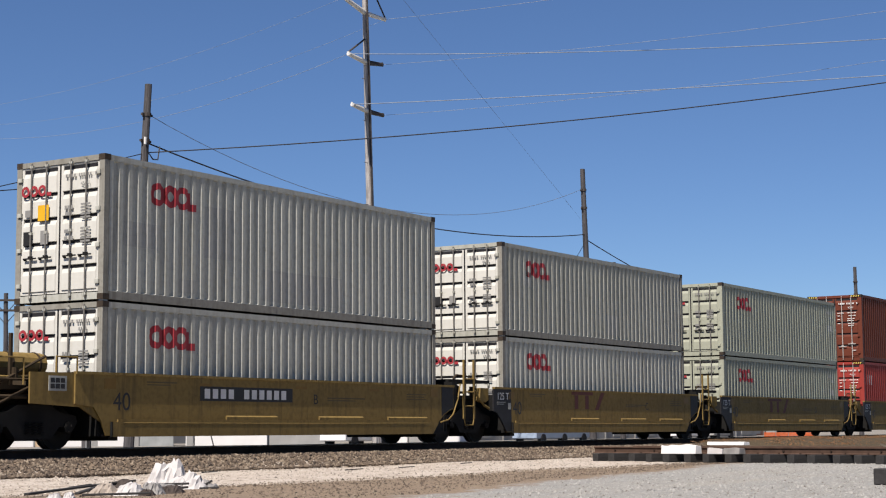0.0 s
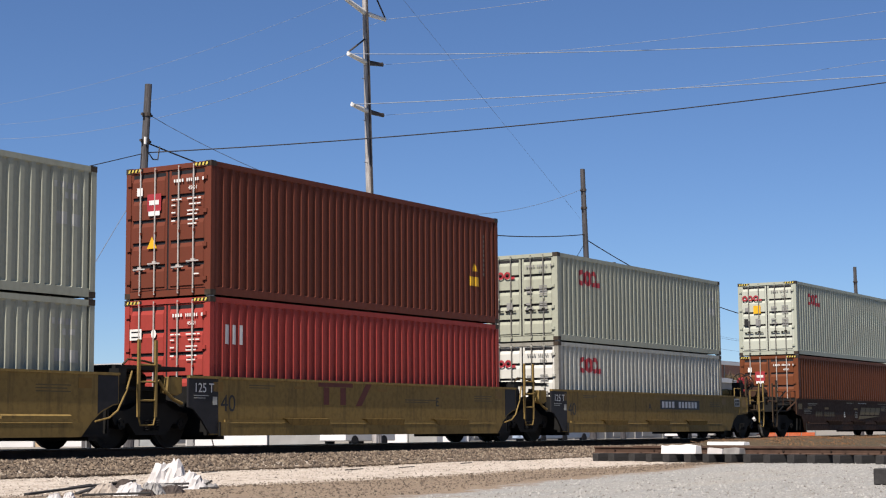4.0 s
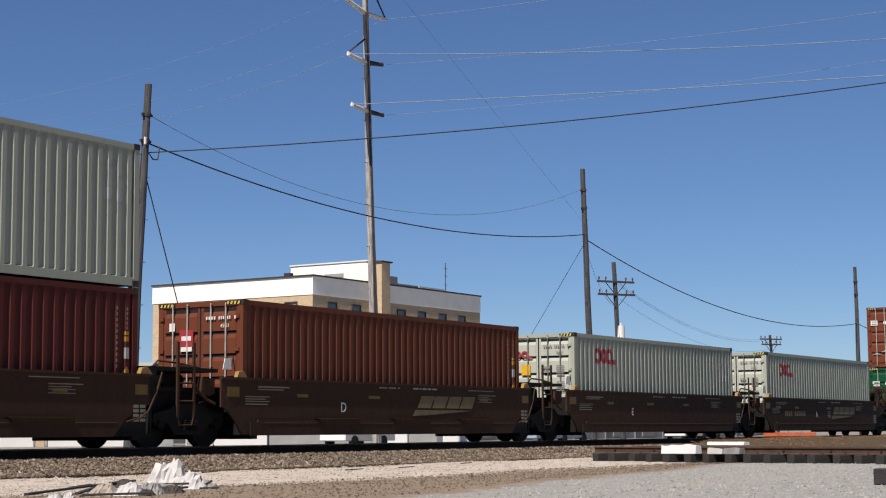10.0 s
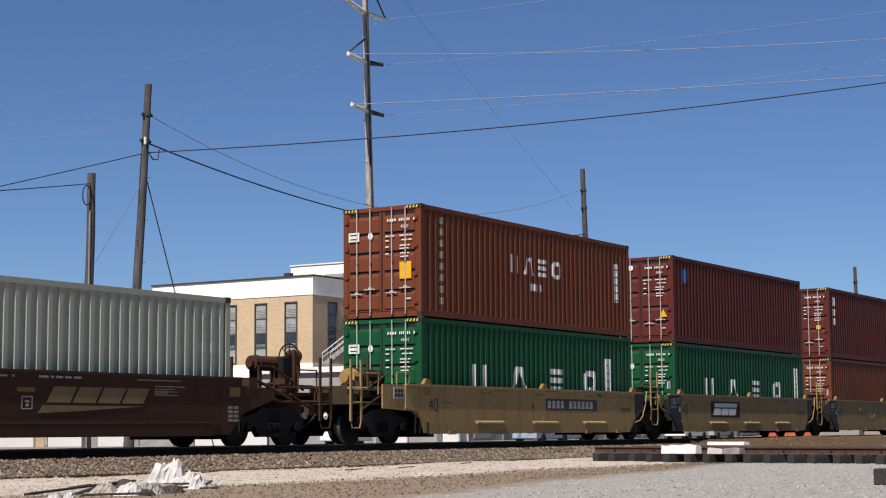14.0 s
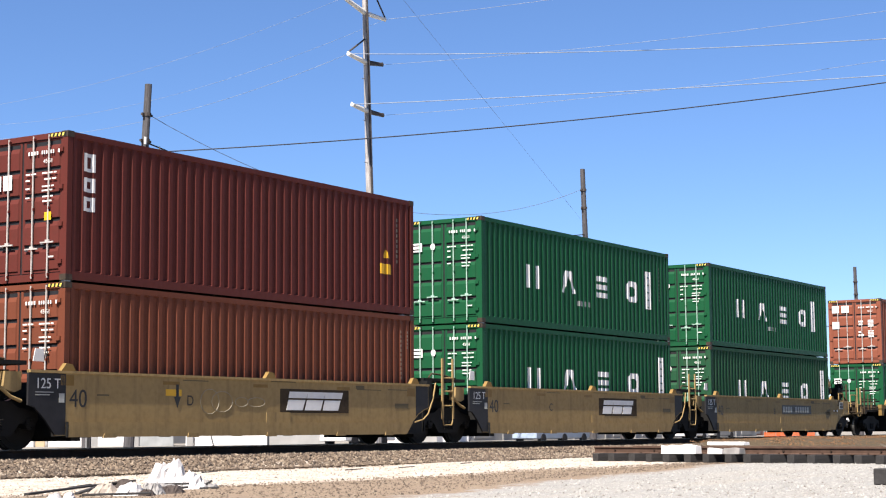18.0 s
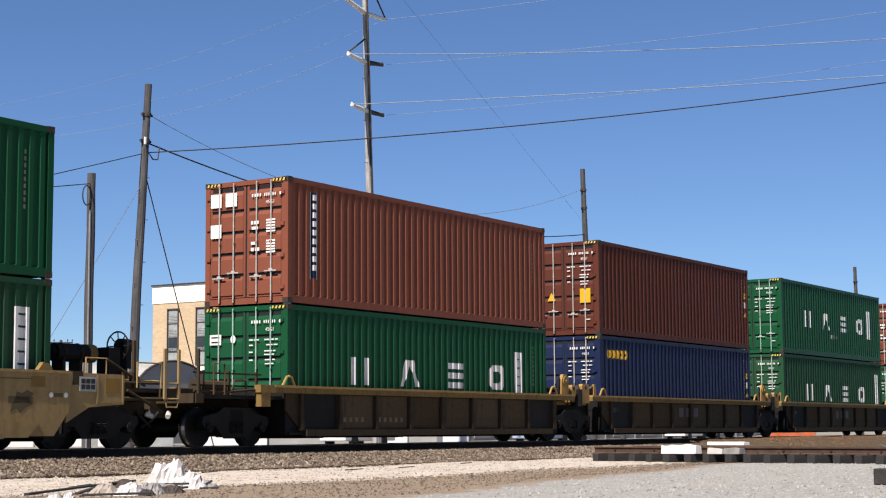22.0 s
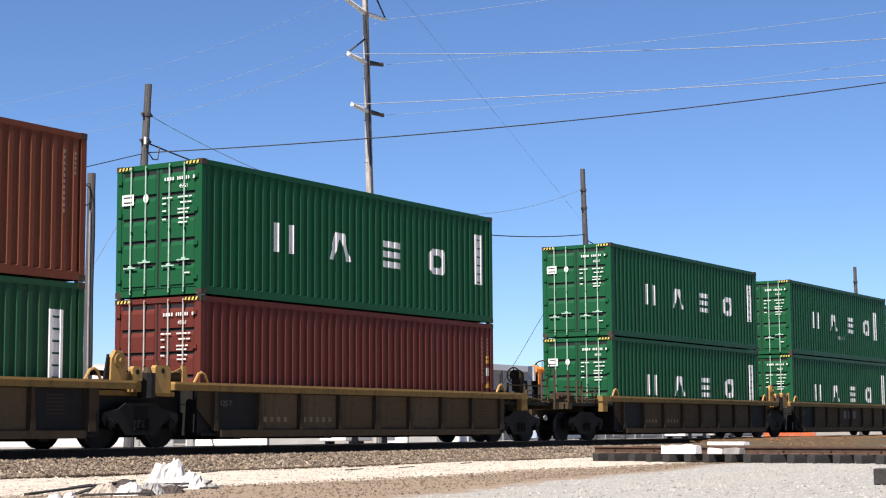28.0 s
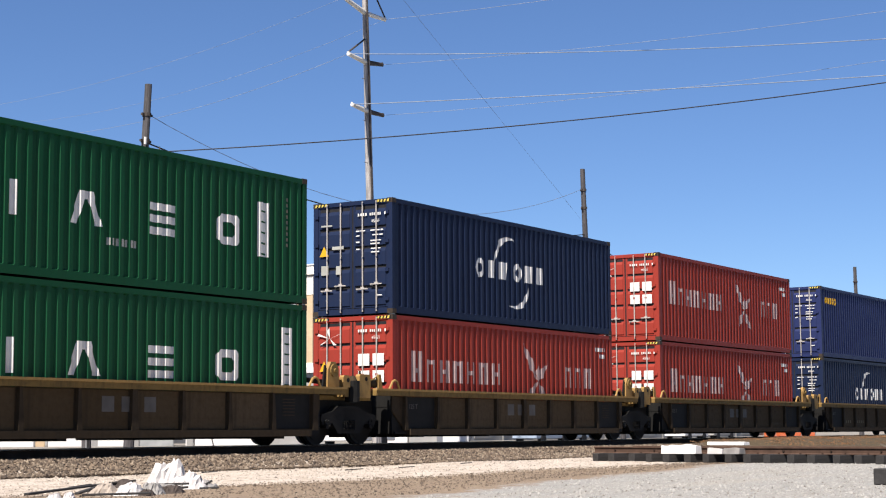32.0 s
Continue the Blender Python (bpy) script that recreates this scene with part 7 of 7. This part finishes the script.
def arm_pole(base, top, arms, turn, r, label):
    """A distribution pole with crossarms, braces and insulators."""
    q = pole("distribution_pole", label, base, top, r * 1.3, r, M["pole"])
    b0 = Vector(base)
    c, s = math.cos(radians(turn)), math.sin(radians(turn))
    for z, half in arms:
        p = along(base, top, z) - b0
        bar = part("crossarm", ("darm", base, z), lambda bm: [box(bm, -half, half, -0.07, 0.07, -0.07, 0.07)], M["arm_dark"], q, p + Vector((s * 0.15, -c * 0.15, 0)), turn=(0, 0, turn))
        for d in (-0.92, -0.55, 0.55, 0.92):
            part("insulator", ("ins",), lambda bm: [tube(bm, (0, 0, 0.07), (0, 0, 0.22), 0.03, 6), tube(bm, (0, 0, 0.16), (0, 0, 0.34), 0.075, 8, 0.05)], M["glaze"], bar, (half * d, 0, 0))
        for d in (-1, 1):
            part("brace", ("dbr", half, d), lambda bm: tube(bm, (0, 0.02, -0.95), (half * 0.55 * d, 0.02, -0.06), 0.03, 5), M["arm_dark"], bar)
    return q


D1 = ((107.05, 52.0, FLOOR), (105.95, 52.0, 12.15))
q = arm_pole(*D1, ((10.75, 1.55), (9.85, 1.55)), -30, 0.15, "timber pole with two crossarms and insulators")
part("transformer", ("trafo",), lambda bm: [tube(bm, (-0.55, -0.2, 7.2), (-0.55, -0.2, 8.2), 0.28, 14), tube(bm, (-0.55, -0.2, 8.2), (-0.55, -0.2, 8.4), 0.07, 8), box(bm, -0.3, -0.05, -0.25, -0.15, 7.5, 7.8)], M["white_metal"], q, label="pale cylindrical transformer")
arm_pole((169.2, 64.0, FLOOR), (167.45, 64.0, 10.2), ((9.75, 1.35), (9.2, 1.2)), -35, 0.14, "distant timber pole with crossarms")
arm_pole((80.9, 86.0, FLOOR), (80.71, 86.0, 9.95), ((9.45, 1.35), (8.75, 1.35)), -48, 0.15, "distant timber pole with crossarms")
arm_pole((120.0, 120.0, FLOOR), (120.0, 120.0, 9.6), ((9.3, 1.2), (8.7, 1.2)), -48, 0.14, "distant timber pole with crossarms")

# cables
p1a, p1b = along(*P1, 13.2), along(*P1, 14.5)
p2a, p2b, p3a = along(*P2, 13.2), along(*P2, 16.25), along(*P3, 10.15)
cable("cable", p1a, p2a, 1.5, 0.034, M["cable"], "thick dark cable sagging between two telephone poles")
cable("cable", p1b, p2b, 3.0, 0.014, M["wire_dim"], "thin dull wire sagging between two telephone poles")
cable("cable", along(*P2, 12.9), p3a, 2.15, 0.034, M["cable"], "thick dark cable sagging between two telephone poles")
cable("cable", p3a, (210, 50, 10.0), 1.5, 0.034, M["cable"], "thick dark cable running on from a telephone pole")
cable("cable", along(*P1, 12.72), (76.5, 20.2, 16.60), 0.45, 0.028, M["cable"], "dark cable crossing high over the track")
cable("cable", along(*P1, 12.7), (38.0, 50.0, 7.75), 0.05, 0.022, M["cable"], "dark cable running on from a telephone pole")
cable("cable", P0[1][:2] + (8.80,), (28.8, 34.6, 6.45), 0.02, 0.018, M["cable"], "dark service cable running from a short pole")
cable("guy_wire", along(*P1, 12.0), (58.15, 48.5, FLOOR), 0, 0.026, M["cable"], "taut dark guy wire from a telephone pole to the ground", 2)
cable("guy_wire", along(*P1, 11.4), (46.2, 50.5, FLOOR), 0, 0.014, M["wire_dim"], "taut thin guy wire from a telephone pole to the ground", 2)
cable("guy_wire", along(*P2, 12.7), (84.0, 51.0, FLOOR), 0, 0.016, M["cable"], "taut dark guy wire from a telephone pole to the ground", 2)
cable("guy_wire", (57.70, 38.0, 18.55), along(*P2, 13.9), 0.0, 0.0065, M["wire_dim"], "thin slanting wire running to a telephone pole", 2)
cable("guy_wire", along(*P2, 12.3), along(*D1, 9.0), 0.8, 0.012, M["wire_dim"], "thin slack wire between two poles")
for (name, side, right, left, sag_r, sag_l) in (("top", 0, (84.0, 22.0, 24.6), (79.5, 92.0, 23.0), 0.3, 1.0), ("top", 1, (84.0, 22.0, 25.6), (85.0, 92.0, 23.0), 0.4, 1.2), ("middle", 0, (88.5, 22.0, 21.2), (80.6, 88.0, 20.9), 0.35, 1.2), ("middle", 1, (90.0, 22.0, 23.5), None, 0.4, 1.0), ("low", 0, (84.5, 22.0, 18.42), None, 0.12, 1.0), ("low", 1, (88.0, 22.0, 20.35), None, 0.4, 1.0)):
    tip = NEAR_TIP[name][side]
    cable("power_line", tip, right, sag_r, 0.021 if side == 0 else 0.010, M["wire"], "pale bare power line strung high overhead")
    if left:
        cable("power_line", tip, left, sag_l, 0.007 if name == "top" else 0.010, M["wire"], "pale bare power line strung high overhead")
for z in (9.75, 10.75, 10.9):
    cable("power_line", along(*D1, z), (167.6, 64.0, z - 1.0), 1.6, 0.010, M["wire_dim"], "thin distant distribution line")

# ---- the tan building beyond the track ----
BX, BY, BW, BL, BH = 139.0, 103.0, 22.0, 34.0, 16.65     # near corner, depth along y, length along x, height
block = thing("office_building", "tan four-storey building with a white parapet and tall window strips", "building", (BX, BY, FLOOR))
top = BH - FLOOR
part("wall", ("bwall",), lambda bm: box(bm, 0, BL, 0, BW, 8.0, top - 2.1), M["tan_block"], block)
part("parapet", ("bpar",), lambda bm: box(bm, -0.06, BL + 0.06, -0.06, BW + 0.06, top - 2.1, top - 0.16), M["white_wall"], block, label="white painted parapet")
part("roof_edge", ("bedge",), lambda bm: box(bm, -0.18, BL + 0.18, -0.18, BW + 0.18, top - 0.16, top), M["dark_trim"], block, label="dark roof edging")
part("base_wall", ("bbase",), lambda bm: box(bm, -0.05, BL + 0.05, -0.05, BW + 0.05, 0, 8.0), M["white_wall"], block, label="white painted lower storeys")


def strip_window(face, d, z0, z1, wide):
    """A tall recessed strip of panes; face 'x' looks to -x, 'y' to -y."""
    def put(bm, a, b, lo, hi, out, inn):
        if face == "y":
            box(bm, a, b, -out, inn, lo, hi)
        else:
            box(bm, -out, inn, a, b, lo, hi)
    at = (d, 0, 0) if face == "y" else (0, d, 0)
    w = part("window", ("wstrip", face, z0, z1, wide), lambda bm: [put(bm, 0, wide, z0, z1, 0.015, 0.02)], M["frame"], block, at)
    tall = (z1 - z0) / 4
    for k in range(4):
        look_ = M["glass_dark"] if k == 1 else M["blind"] if face == "x" else M["glass_dim"]
        part("pane", ("wpane", face, z0, z1, wide, k), lambda bm: put(bm, 0.12, wide - 0.10, z0 + tall * k + 0.07, z0 + tall * (k + 1) - 0.07, 0.025, 0.0), look_, w)
        if k:
            slats = [z0 + tall * k + 0.14 + (0.11 if k == 1 else 0.17) * j for j in range(3 if k == 1 else 5)]
            part("blind_slats", ("wslat", face, z0, z1, wide, k), lambda bm: [put(bm, 0.16, wide - 0.14, z, z + 0.045, 0.032, 0.0) for z in slats if z < z0 + tall * (k + 1) - 0.16], M["blind"] if k == 1 else M["glass_dim"], w)["kind"] = "stuff"
    for k in range(5):
        part("glazing_bar", ("wbar", face, z0, z1, wide, k), lambda bm: put(bm, 0, wide, z0 + tall * k - 0.05, z0 + tall * k + 0.05, 0.06, 0.0), M["frame"], w)
    for a in (-0.10, wide):
        part("window_frame", ("wfr", face, z0, z1, wide, a), lambda bm: put(bm, a, a + 0.10, z0, z1, 0.12, 0.0), M["frame"], w)
    part("lintel", ("wlin", face, z0, z1, wide), lambda bm: put(bm, -0.10, wide + 0.10, z1, z1 + 0.12, 0.14, 0.0), M["frame"], w)


for d in (2.05, 6.05, 10.15, 14.2, 18.3):
    strip_window("x", d, 8.15, 14.35, 1.45)
for d in (2.65, 15.9, 20.1, 24.6, 28.9):
    strip_window("y", d, 9.3, 14.4, 1.5)
strip_window("y", 7.1, 11.6, 14.4, 1.5)
# stair tower on the long side
part("stair_tower", ("tower",), lambda bm: box(bm, 10.75, 12.4, -1.4, 0.3, 0, top + 2.1), M["tan_block"], block)
part("tower_cap", ("tcap",), lambda bm: box(bm, 10.6, 12.65, -1.6, 0.5, top + 2.1, top + 2.26), M["dark_trim"], block)
# roof structures
part("penthouse", ("pent",), lambda bm: box(bm, 12.0, 14.0, 0.6, 12.0, top, top + 2.45), M["white_wall"], block, label="white rooftop penthouse")
part("penthouse_edge", ("pente",), lambda bm: box(bm, 11.9, 14.1, 0.5, 12.1, top + 2.45, top + 2.60), M["white_metal"], block)
part("penthouse_vent", ("pentv",), lambda bm: box(bm, 11.93, 12.0, 4.6, 7.2, top + 0.9, top + 1.3), M["grey_wall"], block)
part("roof_unit", ("ru1",), lambda bm: box(bm, 18.0, 22.0, 4.0, 6.5, top, top + 1.6), M["grey_wall"], block)
part("roof_unit", ("ru2",), lambda bm: [box(bm, 23.0, 28.0, 5.0, 7.0, top, top + 1.0)], M["grey_wall"], block)
part("roof_unit", ("ru3",), lambda bm: [box(bm, 28.2, 34.0, 5.0, 8.0, top, top + 1.0)], M["white_metal"], block)
part("antenna", ("ant",), lambda bm: [tube(bm, (33.4, 4.5, top), (33.4, 4.5, top + 4.2), 0.05, 6), *[tube(bm, (33.0, 4.5, top + z), (33.8, 4.5, top + z), 0.035, 5) for z in (1.5, 2.6, 3.5)]], M["arm_dark"], block)
part("roof_vent", ("rv",), lambda bm: [tube(bm, (0.6, 3.6, top), (0.6, 3.6, top + 0.35), 0.5, 10)], M["dark_trim"], block)


def stair_rail(bm, y, lift):
    tube(bm, (-0.4, y, 7.9 + lift), (5.9, y, 11.1 + lift), 0.05, 6)


part("landing", ("sland",), lambda bm: box(bm, 5.9, 9.7, -2.5, 0.0, 11.0, 11.12), M["galv"], block)
stairway = part("outside_stair", ("ostair",), lambda bm: prism(bm, ((-0.4, 7.7), (5.9, 10.9), (5.9, 11.1), (-0.4, 7.9)), -2.5, -1.5), M["galv"], block, label="grey steel outside stair with railings")
for y in (-2.5, -1.5):
    for lift in (0.55, 1.0):
        part("handrail", ("srail", y, lift), lambda bm: stair_rail(bm, y, lift), M["arm"], stairway)
    for k in range(8):
        part("baluster", ("sbal",), lambda bm: tube(bm, (0, 0, 0), (0, 0, 1.0), 0.03, 5), M["arm"], stairway, (-0.3 + 0.88 * k, y, 7.9 + 0.447 * k))

# ---- low buildings and parked trailers ----


def storage_box(x, y, lx, ly, h, label, wall="white_metal", turn=0):
    """A plain white box body standing on the ground, with ribs and a door."""
    t = thing("storage_box", label, "storage box", (x, y, FLOOR), "storage boxes", turn=(0, 0, turn))
    part("body", ("sbx", lx, ly, h), lambda bm: box(bm, 0, lx, 0, ly, 0, h), M[wall], t, bevel=0.03)
    part("roof_cap", ("sbr", lx, ly, h), lambda bm: box(bm, -0.06, lx + 0.06, -0.06, ly + 0.06, h, h + 0.12), M["white_metal"], t)
    part("door", ("sbd", lx, h), lambda bm: box(bm, lx * 0.25, lx * 0.25 + min(1.0, lx * 0.5), -0.03, 0.0, 0.75, min(2.3, h - 0.15)), M[wall], t)
    for k in range(int((ly - 0.4) / 0.9)):
        part("rib", ("sbrib", h), lambda bm: box(bm, -0.05, 0.0, 0, 0.08, 0.1, h), M["white_metal"], t, (0, 0.4 + 0.9 * k, 0))
    return t


for x, y, long, turn, h, wall, text in ((68.31, 73.03, 1.90, -43.6, 2.4, "white_metal", "white"), (69.76, 71.65, 0.54, -44.4, 2.2, "tan_block", "tan"), (70.26, 71.16, 1.99, -45.2, 2.4, "white_metal", "white"), (71.80, 69.60, 0.65, -46.1, 2.2, "grey_wall", "grey"),
                                        (72.25, 69.14, 1.55, -46.7, 2.4, "white_metal", "white"), (73.34, 67.98, 0.80, -47.4, 2.2, "grey_wall", "grey"), (73.90, 67.37, 1.98, -48.2, 2.2, "blind", "pale grey"), (75.71, 65.33, 0.40, -49.3, 2.2, "grey_wall", "grey"),
                                        (76.03, 64.96, 4.26, -50.7, 2.4, "white_metal", "white"), (78.90, 61.80, 3.96, -53.1, 2.2, "grey_wall", "grey"), (82.67, 56.26, 1.65, -56.2, 2.4, "white_metal", "white"), (83.63, 54.83, 1.72, -57.3, 2.2, "grey_wall", "grey"),
                                        (84.76, 53.07, 1.50, -58.4, 2.2, "white_metal", "white")):
    storage_box(x, y, long, 2.4, h, text + " metal box unit standing beyond the track", wall, turn)
cabin = storage_box(98.1, 62.0, 1.8, 1.65, 6.65, "tall white cabin with a dark side window beyond the track")
part("window", ("cabwin",), lambda bm: box(bm, -0.03, 0.0, 0.55, 0.95, 5.45, 6.1), M["glass_dark"], cabin)
part("roof_vent", ("cabvent",), lambda bm: [box(bm, 0.3, 1.6, 0.2, 1.2, 6.9, 7.0), box(bm, 0.5, 1.4, 0.4, 1.0, 6.77, 6.9)], M["galv"], cabin)


def warehouse(x, y, lx, ly, h, wall, label, roofmat="white_metal"):
    t = thing("warehouse", label, "building", (x, y, FLOOR))
    part("wall", ("wh", lx, ly, h), lambda bm: box(bm, 0, lx, 0, ly, 0, h), M[wall], t)
    part("roof", ("whr", lx, ly, h), lambda bm: box(bm, -0.3, lx + 0.3, -0.3, ly + 0.3, h, h + 0.45), M[roofmat], t, label="white flat roof edge")
    n = max(2, int(lx / 6))
    for k in range(n):
        part("dock_door", ("whd",), lambda bm: box(bm, 0, 2.6, -0.06, 0.0, 0.3, 3.2), M["grey_wall"], t, (lx * (k + 0.3) / n, 0, 0))
        part("downpipe", ("whp", h), lambda bm: box(bm, 0, 0.1, -0.12, 0.0, 0, h), M["galv"], t, (lx * (k + 0.02) / n, 0, 0))
    return t


warehouse(108.0, 66.0, 60.0, 20.0, 5.6, "grey_wall", "long low warehouse with grey siding and a white roof edge")
warehouse(40.0, 70.0, 22.0, 9.0, 4.3, "white_metal", "low white shed beyond the track")
warehouse(168.0, 75.0, 26.0, 14.0, 8.3, "red_brick", "orange brick building with a white roof edge beyond the track")

hut = thing("arched_hut", "grey arched metal hut beyond the track", "building", (91.3, 80.0, FLOOR))
part("shell", ("hut",), lambda bm: prism(bm, [(4.2, 0)] + [(4.2 * math.cos(math.pi * k / 16), 3.4 + 2.6 * math.sin(math.pi * k / 16)) for k in range(17)] + [(-4.2, 0)], 0, 16, "y"), M["grey_wall"], hut)
part("end_trim", ("hutt",), lambda bm: [tube(bm, (4.2 * math.cos(math.pi * k / 16), -0.02, 3.4 + 2.6 * math.sin(math.pi * k / 16)), (4.2 * math.cos(math.pi * (k + 1) / 16), -0.02, 3.4 + 2.6 * math.sin(math.pi * (k + 1) / 16)), 0.09, 6) for k in range(16)], M["arm_dark"], hut)


def parked_car(x, y, turn, colour, label, van=False):
    c = thing("parked_van" if van else "parked_car", label, "vehicle", (x, y, FLOOR), turn=(0, 0, turn))
    h = 2.0 if van else 1.42
    body = [(0, 0.35), (0.05, 0.8), (1.0, 0.95), (1.75 if not van else 1.5, h), (3.4 if not van else 4.6, h), (4.2 if not van else 4.8, 1.0), (4.55 if not van else 4.85, 0.9), (4.6 if not van else 4.9, 0.35)]
    part("body", ("car", van), lambda bm: prism(bm, body, -0.86, 0.86), M[colour], c, bevel=0.05)
    glass = [(1.15, 0.98), (1.80 if not van else 1.6, h - 0.08), (3.3 if not van else 2.3, h - 0.08), (3.85 if not van else 2.5, 1.0)]
    part("side_window", ("carg", van), lambda bm: prism(bm, glass, -0.875, 0.875), M["glass_dark"], c)
    for sx in (0.9, 3.7):
        for s in (-1, 1):
            part("wheel", ("carw",), lambda bm: [tube(bm, (0, -0.1, 0), (0, 0.1, 0), 0.33, 18), tube(bm, (0, -0.11, 0), (0, 0.11, 0), 0.19, 12)], M["black"], c, (sx, s * 0.80, 0.33))
    return c


parked_car(73.3, 53.0, 0, "white_metal", "white van parked beyond the track", True)
parked_car(90.0, 50.5, 0, "pale_blue", "pale blue car parked beyond the track")
parked_car(94.6, 51.5, 0, "pale_blue", "pale blue car parked beyond the track")
parked_car(118.0, 53.0, 0, "white_metal", "white car parked beyond the track")
parked_car(126.0, 54.0, 0, "grey_wall", "grey car parked beyond the track")

# orange safety fence further along
fence = thing("safety_fence", "low orange plastic safety fence beyond the track", "fence", (98.0, 38.0, FLOOR))
fence.rotation_euler = (0, 0, radians(-142))
for k in range(5):
    part("fence_post", ("fpost",), lambda bm: box(bm, -0.03, 0.03, -0.03, 0.03, 0, 0.74), M["galv"], fence, (2.44 * k, 0, 0))
    if k < 4:
        part("fence_mesh", ("fmesh",), lambda bm: [box(bm, 0.035, 2.405, -0.01, 0.01, 0.16 + 0.10 * j, 0.245 + 0.10 * j) for j in range(5)], M["orange_mesh"], fence, (2.44 * k, 0, 0))

motions()
